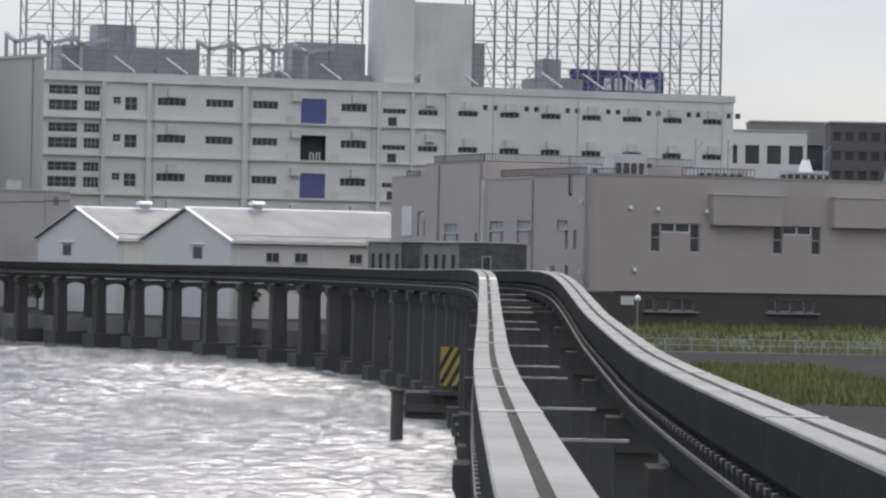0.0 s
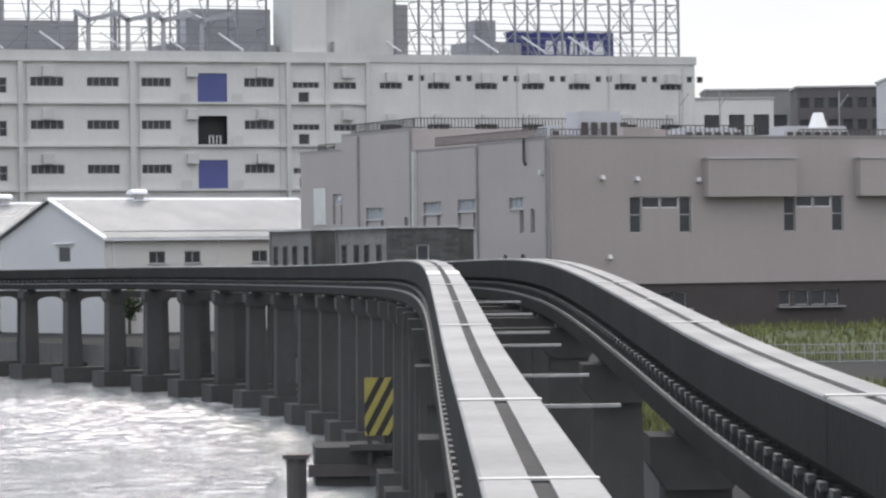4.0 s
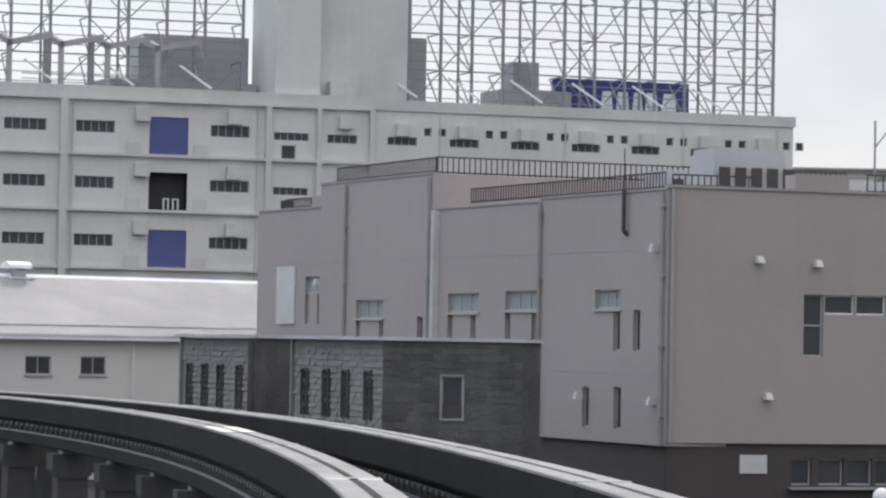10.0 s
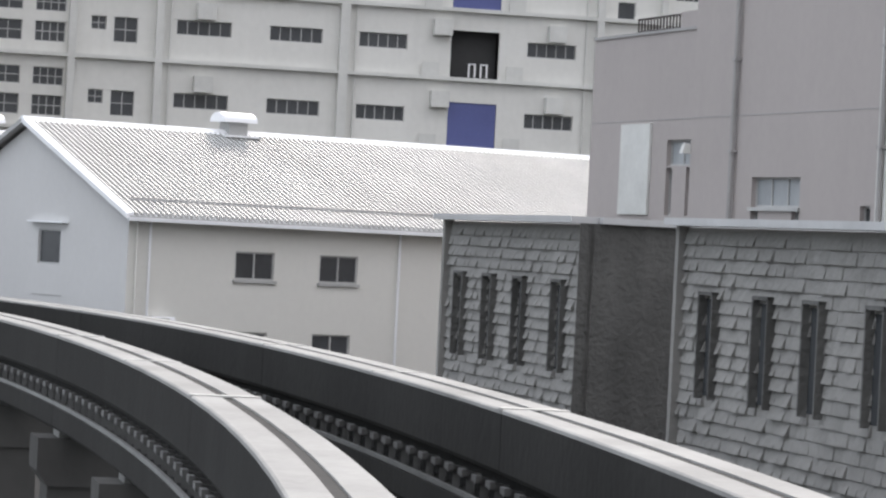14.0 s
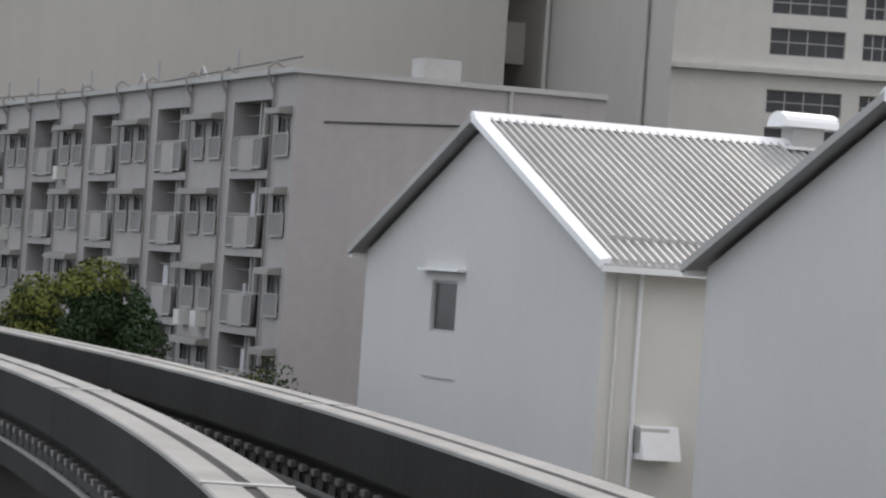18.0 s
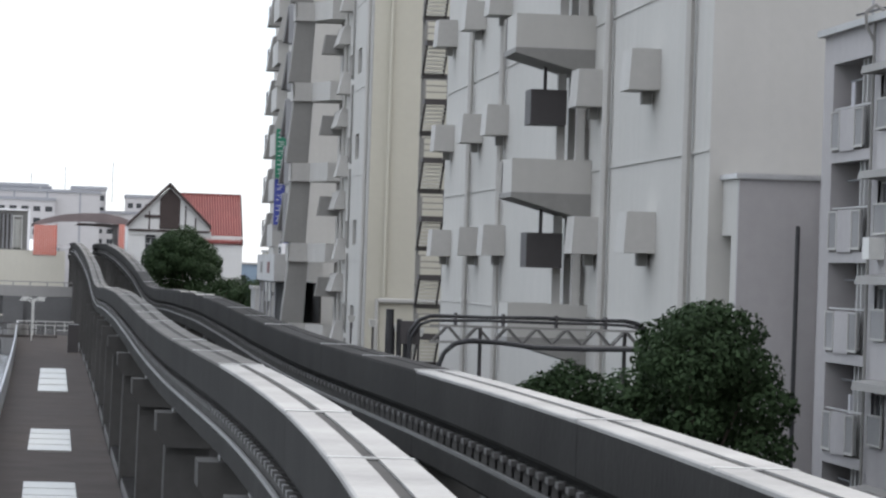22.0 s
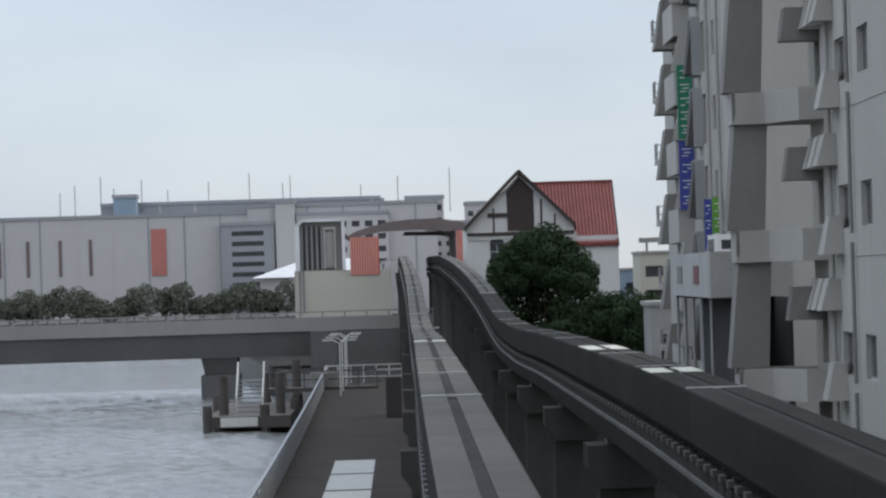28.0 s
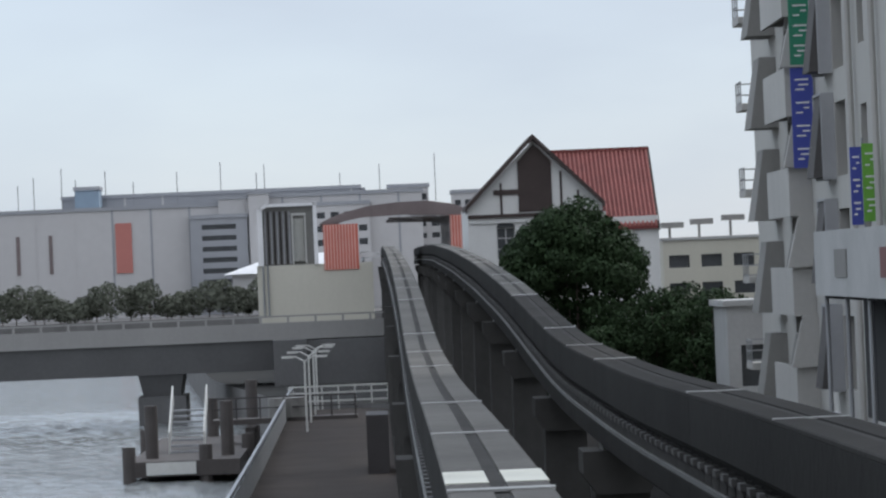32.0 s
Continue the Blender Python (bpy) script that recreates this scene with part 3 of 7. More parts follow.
def girder(side, n):
    lat = GAUGE * side
    s0 = -60 + n * SPAN
    s1 = s0 + SPAN - 0.04
    g = thing("guideway_girder", 0, 0, label="concrete monorail beam with shade-darkened sides and a pale running surface", category="monorail beam", group="monorail beams")
    body = Solid()
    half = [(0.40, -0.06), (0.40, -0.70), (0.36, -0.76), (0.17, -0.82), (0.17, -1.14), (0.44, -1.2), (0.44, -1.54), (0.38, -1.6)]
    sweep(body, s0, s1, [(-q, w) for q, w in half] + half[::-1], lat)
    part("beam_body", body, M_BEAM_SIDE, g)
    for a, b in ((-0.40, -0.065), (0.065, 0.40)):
        part("running_strip", sweep(Solid(), s0, s1, [(a, -0.055), (b, -0.055), (b, -0.015), (b - 0.02 if b > 0.3 else b, 0.0), (a + 0.02 if a < -0.3 else a, 0.0), (a, -0.015)], lat), M_BEAM_TOP if s0 < 430 else (M_BEAM_DARK if side and s0 < 640 else M_BEAM_MID), g, "worn concrete running strip")
    part("groove", sweep(Solid(), s0, s1, [(-0.064, -0.055), (0.064, -0.055), (0.064, -0.02), (-0.064, -0.02)], lat), M_GROOVE, g)
    part("joint_plate", sweep(Solid(), s0 + 0.02, s0 + 0.24, [(-0.405, -0.01), (0.405, -0.01), (0.405, 0.012), (-0.405, 0.012)], lat), M_JOINT, g, "pale steel joint plate")
    if n % 2:
        part("seam_plate", sweep(Solid(), s0 + 9.9, s0 + 10.05, [(-0.402, -0.01), (0.402, -0.01), (0.402, 0.008), (-0.402, 0.008)], lat), M_JOINT, g)
    for a, b in PALE.get((side, n), ()):
        for e, f in ((-0.403, -0.065), (0.065, 0.403)):
            part("pale_patch", sweep(Solid(), s0 + a, s0 + b, [(e, -0.01), (f, -0.01), (f, 0.006), (e, 0.006)], lat), M_PATCH, g, "pale patch on the running strip")
    for sign in (-1, 1):
        part("power_rail", sweep(Solid(), s0, s1, [(sign * 0.40 - 0.025, -1.19), (sign * 0.40 + 0.025, -1.19), (sign * 0.40 + 0.025, -1.13), (sign * 0.40 - 0.025, -1.13)], lat), M_RAIL, g, "pale conductor rail")
        ins = Solid()
        k = s0 + 0.5
        while k < s1:
            c, d = line(k, lat + sign * 0.29, -1.2), line(k, lat + sign * 0.29, -0.93)
            ins.bar(c, d, 0.1, 4)
            ins.bar(line(k, lat + sign * 0.17, -0.95), line(k, lat + sign * 0.41, -0.92), 0.09, 4)
            ins.bar(line(k - 0.16, lat + sign * 0.39, -0.9), line(k + 0.16, lat + sign * 0.39, -0.9), 0.08, 4)
            k += 1.0
        tagged(part("collector_track", ins, M_INSUL, g, "dark insulator brackets on the ledge"), kind="stuff")
    return g


for side in (0, 1):
    for n in range(0, 48):
        girder(side, n)

# steel ties between the two beams on the straight
for s in (42.5, 53.5, 69.8, 77.3, 91.8, 107, 114, 122.5, 127, 135, 142):
    tie = Solid()
    sweep(tie, s, s + 0.07, [(0.36, -0.47), (1.6, -0.47), (1.6, -0.43), (0.36, -0.43)], 0)
    single("cross_tie", tie, M_JOINT, "pale steel tie between the two monorail beams", "tie", "steel ties")


def pier(s, base, portal=True):
    """A portal pier: two columns and a cap under both beams."""
    x, y, z = line(s, GAUGE / 2)
    p = thing("guideway_pier", x, y, 0, math.degrees(heading(s)), "dark stained concrete pier carrying both monorail beams", "pier", "guideway piers")
    top = z - 1.72
    for c in (-GAUGE / 2, GAUGE / 2):
        w0, w1 = 0.62, 0.52
        col = Solid().prism([(c - w0, -0.65, base), (c + w0, -0.65, base), (c + w0, 0.65, base), (c - w0, 0.65, base)],
                            [(c - w1, -0.55, top - 0.8), (c + w1, -0.55, top - 0.8), (c + w1, 0.55, top - 0.8), (c - w1, 0.55, top - 0.8)])
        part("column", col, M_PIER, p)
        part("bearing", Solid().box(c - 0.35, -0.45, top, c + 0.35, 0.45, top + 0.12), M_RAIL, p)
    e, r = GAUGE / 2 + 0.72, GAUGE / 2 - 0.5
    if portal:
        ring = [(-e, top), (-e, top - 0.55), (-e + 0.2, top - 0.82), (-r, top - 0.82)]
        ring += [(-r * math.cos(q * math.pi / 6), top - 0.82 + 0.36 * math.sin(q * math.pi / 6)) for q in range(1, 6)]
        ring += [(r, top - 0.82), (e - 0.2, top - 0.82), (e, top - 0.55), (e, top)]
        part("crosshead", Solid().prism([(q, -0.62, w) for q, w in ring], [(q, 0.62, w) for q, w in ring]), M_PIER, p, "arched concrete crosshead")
    else:
        for c in (-GAUGE / 2, GAUGE / 2):
            ring = [(c - 0.75, top), (c - 0.75, top - 0.45), (c - 0.5, top - 0.82), (c + 0.5, top - 0.82), (c + 0.75, top - 0.45), (c + 0.75, top)]
            part("column_head", Solid().prism([(q, -0.8, w) for q, w in ring], [(q, 0.8, w) for q, w in ring]), M_PIER, p, "concrete column head")
    if base < 1:
        part("pile_cap", Solid().box(-e - 0.5, -1.5, -2, e + 0.5, 1.5, 1.15), M_PIER, p)
    return p


for n in range(0, 47):
    s = -60 + n * SPAN
    pier(s, -2.0, 140 < s < 440)
    if 150 <= s < 440:
        pier(s + 10, -2.0)

# ---------------------------------------------------------------- warehouse
WH = thing("warehouse", -32.4, 409.8, 4.0, 20, "long white multi-storey warehouse with blue loading doors", "warehouse")
FLOORS = [25.5, 19.9, 14.1, 8.4]           # ledge heights under each storey
holes, wins, doors = [], [], []


def opening(a, b, c, d):
    holes.append((a, b, c, d))
    return a, b, c, d


for i, z in enumerate(FLOORS):
    for a, b in ((-43.0, -38.6), (-37.6, -35.2)):
        wins.append((*opening(a, b, z + 0.9, z + 2.5), 3, 1))
        if i < 3:
            wins.append((*opening(a, b, z + 3.3, z + 4.7), 3, 1))
    wins.append((*opening(-33.2, -32.0, z + 2.1, z + 3.2), 1, 1))
    wins.append((*opening(-31.4, -29.5, z + 1.2, z + 3.2), 1, 1))
    for a, b in ((-26.4, -22.0), (-18.9, -14.6), (-11.6, -7.6), (2.4, 6.5)):
        wins.append((*opening(a, b, z + 2.1, z + 3.3), 4, 0))
    doors.append(opening(-4.0, 0.05, z + 0.1, z + 3.9))
    wins.append((*opening(9.1, 12.8, z + 2.0, z + 2.8), 4, 0))
    wins.append((*opening(9.9, 11.4, z + 0.1, z + 1.5), 0, 0))
    wins.append((*opening(14.8, 18.0, z + 1.9, z + 2.8), 3, 0))
    for k in range(7):
        a = 21.3 + k * 6.82
        wins.append((*opening(a, a + 3.2, z + 1.95, z + 2.8), 3, 0))
        if i == 0:
            for q in (4.0, 5.6):
                wins.append((*opening(a + q, a + q + 0.8, z + 3.0, z + 3.85), 0, 0))
wall = Solid().wall(-50, 67.4, -1.6, 31.3, holes, 0, 0.35)
wall.quad((67.4, 0, -1.6), (67.4, 45, -1.6), (67.4, 45, 31.3), (67.4, 0, 31.3))
wall.quad((-50, 45, -1.6), (-50, 0, -1.6), (-50, 0, 31.3), (-50, 45, 31.3))
wall.quad((67.4, 45, -1.6), (-50, 45, -1.6), (-50, 45, 31.3), (67.4, 45, 31.3))
part("wall", wall, M_WHITEWALL, WH)
# added dark sheets behind the openings paint the unlit rooms
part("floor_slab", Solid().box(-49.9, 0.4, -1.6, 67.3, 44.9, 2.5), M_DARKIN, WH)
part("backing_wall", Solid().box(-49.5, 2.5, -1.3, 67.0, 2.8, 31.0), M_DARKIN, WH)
part("roof_slab", Solid().box(-50, 0, 31.3, 67.4, 45, 31.32), M_GREYWALL, WH)
part("parapet", Solid().box(-50, -0.25, 31.1, 20.0, 0.25, 32.3).box(20.0, -0.2, 31.0, 67.6, 0.25, 32.1), M_WHITETRIM, WH)
for a, b, c, d, n, r in wins:
    window(WH, a, b, c, d, 0, n, 0.3, rails=r)
for i, (a, b, c, d) in enumerate(doors):
    if i == 1:
        part("open_doorway", Solid().box(a, 1.2, c, b, 1.25, d), M_DARKIN, WH, "open loading door with its unlit inside painted dark")
        for q in (1.6, 2.6):
            fr = Solid().box(a + q, 0.3, c + 0.1, a + q + 0.12, 0.4, c + 1.2).box(a + q + 0.5, 0.3, c + 0.1, a + q + 0.62, 0.4, c + 1.2).box(a + q, 0.3, c + 1.1, a + q + 0.62, 0.4, c + 1.2)
            part("hand_rail", fr, M_SIGNWHITE, WH)
    else:
        sh = part("shutter", Solid().box(a, 0.14, c, b, 0.2, d), M_BLUEDOOR, WH, "blue rolling shutter")
        for k in range(12):
            part("slat", Solid().box(a + 0.05, 0.11, c + 0.03 + k * 0.31, b - 0.05, 0.14, c + k * 0.31 + 0.27), M_BLUEDOOR, sh)
for z in (31.05, *FLOORS):
    part("ledge", Solid().box(-50, -0.5, z - 0.2, 19.8, -0.003, z + 0.1), M_WHITETRIM, WH)
for u, w in ((-49.5, 0.9), (-34.7, 0.6), (-27.8, 0.6), (-12.9, 0.75), (8.4, 0.6), (13.8, 0.5), (19.5, 0.5)):
    part("pilaster", Solid().box(u - w / 2, -0.55, -1.6, u + w / 2, -0.004, 31.0), M_WHITETRIM, WH)
for u in (-26.9, -11.9, 7.3, 27.0, 41.0, 54.5, 65.5):
    part("downpipe", Solid().bar((u, -0.15, 2.2), (u, -0.15, 30.6), 0.16, 6), M_WHITETRIM, WH)
hood = Solid().box(0, -0.8, 0, 1.5, -0.004, 1.3).mesh("vent_hood", M_HOOD)
for i, z in enumerate(FLOORS):
    for u in (-24.9, -5.6, 4.0, 15.9):
        part("vent_hood", hood, None, WH, at=(u, 0, z + 3.4))
    for k in range(7):
        part("vent_hood", hood, None, WH, at=(22.1 + k * 6.82, 0, z + 2.85))
    for u in (-6.4, 0.6):
        part("landing_rail", Solid().box(u, -0.45, z + 0.1, u + 1.4, -0.38, z + 1.2), M_WHITETRIM, WH)
# rooftop blocks
for a, b, y0, y1, z, m in ((9.2, 14.0, 0.3, 9, 45.5, M_WHITEWALL), (14.0, 24.0, 2.0, 12, 45.0, M_WHITETRIM), (15.2, 18.0, 0.6, 1.9, 33.8, M_WHITETRIM), (-7.0, 8.8, 6, 14, 33.6, M_GREYWALL),
                           (-2.5, 8.8, 9, 16, 38.6, M_GREYWALL), (-40, -19, 5, 14, 36.5, M_GREYWALL), (-34, -28, 8, 14, 40, M_GREYWALL), (35.8, 44, 6, 12, 34.2, M_GREYWALL), (38, 41, 8, 11, 37.4, M_GREYWALL),
                           (24.0, 28.5, 9, 14, 39.5, M_GREYWALL)):
    part("rooftop_block", Solid().box(a, y0, 31.3, b, y1, z), m, WH)
for u in (-48, -43, -38, -18.3, -13.0, -8.2, -3.0):
    fr = Solid().box(u, 2.0, 32.4, u + 0.5, 2.5, 36.6).box(u, 9.0, 32.4, u + 0.5, 9.5, 38.2)
    fr.prism([(u, 2, 36.2), (u + 0.5, 2, 36.2), (u + 0.5, 9.5, 37.8), (u, 9.5, 37.8)], [(u, 2, 36.8), (u + 0.5, 2, 36.8), (u + 0.5, 9.5, 38.4), (u, 9.5, 38.4)])
    fr.prism([(u, 2, 36.1), (u, 2.5, 36.1), (u + 4.6, 2.5, 37.1), (u + 4.6, 2, 37.1)], [(u, 2, 36.7), (u, 2.5, 36.7), (u + 4.6, 2.5, 37.7), (u + 4.6, 2, 37.7)])
    part("roof_portal_frame", fr, M_GREYWALL, WH)
part("roof_railing", Solid().box(-17, 1.2, 33.3, -2, 1.25, 33.4).box(-17, 1.2, 32.8, -2, 1.25, 32.88), M_STEEL, WH)


def billboard_frame(u0, u1, step, label):
    """A tall lattice that once held a billboard, its bare side to the river."""
    g = thing("billboard_frame", -32.4, 409.8, 35.32, 20, label, "steel lattice", "billboard frames")
    top = 21.0
    n = round((u1 - u0) / step)
    for i in range(n + 1):
        u = u0 + (u1 - u0) * i / n
        part("post", Solid().bar((u, 3.2, 0), (u, 3.2, top), 0.28), M_STEEL, g)
        if i % 2 == 0:
            part("back_post", Solid().bar((u, 7.5, 0), (u, 7.5, top), 0.22), M_STEEL, g)
        for z in (0.3, 4.2, 8.2, 12.2, 16.2):
            part("stay", Solid().bar((u, 3.2, z), (u, 7.5, z + 4), 0.12), M_STEEL, g)
            part("strut", Solid().bar((u, 3.2, z + 4), (u, 7.5, z + 4), 0.12), M_STEEL, g)
        if i < n:
            w = (u1 - u0) / n
            for k, z in enumerate((0.3, 4.2, 8.2, 12.2, 16.2)):
                if (i + k) % 2 == 0:
                    part("diagonal", Solid().bar((u, 3.3, z), (u + w, 3.3, z + 3.9), 0.12), M_STEEL, g)
                if i % 4 == 1:
                    part("diagonal", Solid().bar((u + w, 3.35, z), (u, 3.35, z + 3.9), 0.1), M_STEEL, g)
    for k in range(22):
        z = 0.4 + k * 0.96
        part("rail", Solid().box(u0, 3.05, z, u1, 3.15, z + (0.16 if k % 4 == 0 else 0.09)), M_STEEL, g)
    for i in range(0, n, 2):
        u = u0 + (u1 - u0) * i / n
        part("outrigger", Solid().bar((u, 0.5, 1.2), (u - 2.6, 3.1, 3.6), 0.2), M_SIGNWHITE, g)
    return g


billboard_frame(24.6, 66.4, 3.5, "bare grey steel lattice of a rooftop billboard")
billboard_frame(-46.0, 6.5, 4.0, "bare grey steel lattice of a second rooftop billboard")
sg = thing("rooftop_sign", -32.4, 409.8, 35.32, 20, "blue rooftop sign board with plain white shapes", "sign")
part("board", Solid().box(43.0, 9.0, 0.6, 59.0, 9.4, 4.6), M_SIGNBLUE, sg)
for k, (a, w) in enumerate(((48.6, 1.4), (50.4, 1.5), (52.3, 1.2), (53.8, 1.5), (55.8, 1.7))):
    part("white_shape", Solid().prism([(a, 8.9, 1.5), (a + w, 8.9, 1.5), (a + w, 8.98, 1.5), (a, 8.98, 1.5)], [(a + 0.2, 8.9, 3.4), (a + w - 0.2, 8.9, 3.4), (a + w - 0.2, 8.98, 3.4), (a + 0.2, 8.98, 3.4)]), M_SIGNWHITE, sg)
for u in (43.5, 47, 51, 55, 58.5):
    part("strut", Solid().bar((u, 9.5, 0), (u, 9.5, 4.4), 0.2), M_STEEL, sg)
part("backing_strip", Solid().box(40.2, 9.0, 1.6, 43.0, 9.3, 3.2), M_GREYWALL, sg)

# ---------------------------------------------------------------- taupe works building
BG = thing("works_building", 5.2, 212.7, 2.65, 20.5, "taupe rendered works building on a dark base", "building")
holes, wins = [], []
for k in range(4):
    a = 6.5 + k * 12.7
    for q, w in ((0, 0.95), (4.05, 0.95)):
        wins.append((*opening(a + q, a + q + w, 8.2, 10.9), 0, 1))
    for q in (1.02, 2.55):
        wins.append((*opening(a + q, a + q + 1.45, 10.05, 10.9), 0, 0))
    for q, w in ((0, 0.95), (1.3, 1.2), (2.7, 1.2), (4.05, 0.95)):
        wins.append((*opening(a + q - 0.4, a + q + w - 0.4, 2.6, 3.75), 0, 0))
front = Solid().wall(0, 62, 4.4, 15.35, [h for h in holes if h[2] > 4], 0, 0.3)
front.quad((62, 0, 4.4), (62, 53, 4.4), (62, 53, 15.35), (62, 0, 15.35))
part("front_wall", front, M_TAUPE, BG)
part("base_wall", Solid().wall(0.15, 62, -0.6, 4.4, [h for h in holes if h[2] < 4], 0.15, 0.3), M_TAUPEDARK, BG, "dark brown base course")
part("ceiling_line", Solid().box(0, 0, 4.38, 62, 0.15, 4.4), M_TAUPEDARK, BG)
for a, b, c, d, n, r in wins:
    window(BG, a, b, c, d, 0 if c > 4 else 0.15, n, 0.28, rails=r, frame_mat=M_SIGNWHITE if n == 0 and c > 9.9 else None)
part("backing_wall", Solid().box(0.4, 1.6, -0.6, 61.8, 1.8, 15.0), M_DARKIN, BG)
for k in range(4):
    a = 12.5 + k * 12.7
    part("balcony_box", Solid().box(a, -1.0, 10.85, a + 7.3, -0.003, 13.7), M_TAUPE, BG)
    part("balcony_cap", Solid().box(a - 0.1, -1.1, 13.7, a + 7.4, 0, 13.8), M_COPING, BG)
    part("window_ledge", Solid().box(a - 6.6, -0.25, 2.42, a - 1.0, 0.14, 2.52), M_TAUPETRIM, BG)
# the side towards the line stands a little askew: u across it, v along it
WS = thing("works_wing", 5.2, 212.7, 2.65, 23.4, "taupe side wing of the works building with stepped roofs", "building")
SIDE = [(0.0, 13.2, 15.25, 0.0), (13.2, 26.2, 15.15, 0.3), (26.2, 42.0, 16.95, 0.0), (42.0, 52.4, 15.75, 0.15)]
sholes = [(4.5, 7.15, 10.15, 11.0, 2), (4.55, 5.25, 8.3, 10.1, 0), (2.55, 3.25, 8.3, 10.1, 0), (7.65, 8.35, 4.85, 6.65, 0), (4.35, 5.1, 4.85, 6.7, 0),
          (13.9, 17.75, 10.12, 11.02, 2), (17.15, 17.75, 8.4, 10.07, 0), (14.1, 14.7, 8.4, 10.07, 0), (20.95, 24.8, 10.02, 10.95, 2), (24.2, 24.8, 8.4, 9.97, 0), (21.3, 21.9, 8.4, 9.97, 0),
          (27.3, 28.05, 8.4, 9.8, 0), (32.6, 36.5, 9.72, 10.68, 2), (32.6, 33.2, 8.4, 9.67, 0), (35.9, 36.5, 8.4, 9.67, 0), (42.15, 44.6, 11.1, 12.0, 1), (44.0, 44.6, 9.4, 11.05, 0), (42.15, 42.7, 9.4, 11.05, 0)]
for a, b, z, inset in SIDE:
    w = Solid()
    hs = [h for h in sholes if a < h[0] < b]
    w.wall(a, b, 4.25, z, [h[:4] for h in hs], 0, 0.3)
    w.v = [(inset + y, x, q) for x, y, q in w.v]
    w.f = [tuple(reversed(f)) for f in w.f]
    w.quad((inset, a, z), (30, a, z), (30, b, z), (inset, b, z))
    w.quad((inset, a, 4.25), (30, a, 4.25), (30, a, z), (inset, a, z))
    w.quad((inset, b, 4.25), (inset, b, z), (30, b, z), (30, b, 4.25))
    part("side_wall", w, M_TAUPE, WS)
    part("wall_coping", Solid().box(inset - 0.06, a + 0.01, z, inset + 0.35, b - 0.01, z + 0.1), M_TAUPETRIM, WS)
    part("panel_joint", Solid().box(inset - 0.012, a + 0.05, 7.3, inset + 0.1, b - 0.05, 7.33), M_TAUPETRIM, WS)
    part("panel_joint", Solid().box(inset - 0.012, a + 0.05, 12.7, inset + 0.1, b - 0.05, 12.73), M_TAUPETRIM, WS)
    for h in hs:
        window(WS, *h[:4], inset, h[4], 0.28, glass=M_CURTAIN if h[4] else None, axis=1, sill=h[4] == 2)
    part("side_backing", Solid().box(inset + 1.2, a + 0.4, 4.3, inset + 1.3, b - 0.4, z - 0.4), M_DARKIN, WS)
part("side_base", Solid().box(0.22, 0.3, -0.6, 1.0, 52.2, 4.25), M_TAUPEDARK, WS)
for v, z in ((0.3, 15.2), (13.0, 15.1), (26.45, 16.8), (38.0, 16.8)):
    dp = part("downpipe", Solid().bar((-0.14, v, 4.3), (-0.14, v, z), 0.18, 6), M_TAUPETRIM, WS)
    for q in (5.5, 8.5, 11.5, 14.5):
        part("clip", Solid().box(-0.25, v - 0.15, q, -0.003, v + 0.15, q + 0.07), M_TAUPETRIM, dp)
# the lit return of the wall step, painted as a pale strip
part("lit_return_strip", Solid().box(-0.05, 26.0, 4.3, 0.32, 26.9, 15.1), M_HOOD, WS, "corner strip painted pale like a lit return face")
part("wall_panel", Solid().box(0.06, 46.1, 9.4, 0.145, 49.0, 12.6), M_HOOD, WS, "pale blank panel")
part("upstand", Solid().box(0.16, 42.02, 15.86, 3.0, 43.9, 16.4), M_TAUPE, WS)
part("vent_pipe", Solid().bar((-0.2, 3.95, 13.6), (-0.2, 3.95, 15.35), 0.2, 6).bar((-0.2, 3.95, 15.35), (-0.2, 3.95, 17.2), 0.06, 6).bar((-0.2, 3.95, 13.6), (0.0, 3.95, 13.4), 0.22, 6), M_TAUPEDARK, WS)
for v, z, u in ((0.8, 12.6, 0.0), (0.85, 6.0, 0.0), (7.7, 6.1, -0.25), (42.0, 11.5, 0.1)):
    part("wall_lamp", Solid().prism([(u - 0.4, v, z), (u - 0.02, v, z), (u - 0.02, v + 0.3, z), (u - 0.4, v + 0.3, z)], [(u - 0.3, v + 0.05, z + 0.34), (u - 0.02, v + 0.05, z + 0.34), (u - 0.02, v + 0.25, z + 0.34), (u - 0.3, v + 0.25, z + 0.34)]), M_HOOD, WS, "white bulkhead lamp")
part("parapet_cap", Solid().box(-0.02, -0.08, 15.35, 62, 0.35, 15.47), M_TAUPETRIM, BG)
part("downpipe", Solid().bar((0.2, -0.14, 4.4), (0.2, -0.14, 15.3), 0.2, 6), M_TAUPETRIM, BG)


def railing(parent, a, b, z, height=1.0, step=0.9, mat=M_STEEL):
    """A steel guard rail from a to b (local x, y) on height z."""
    r = Solid()
    a, b = Vector((*a, z)), Vector((*b, z))
    n = max(1, round((b - a).length / step))
    for q in (height, height * 0.1):
        r.bar(a + Vector((0, 0, q)), b + Vector((0, 0, q)), 0.07)
    for i in range(n + 1):
        c = a.lerp(b, i / n)
        r.bar(c, c + Vector((0, 0, height)), 0.05)
    return part("guard_rail", r, mat, parent)


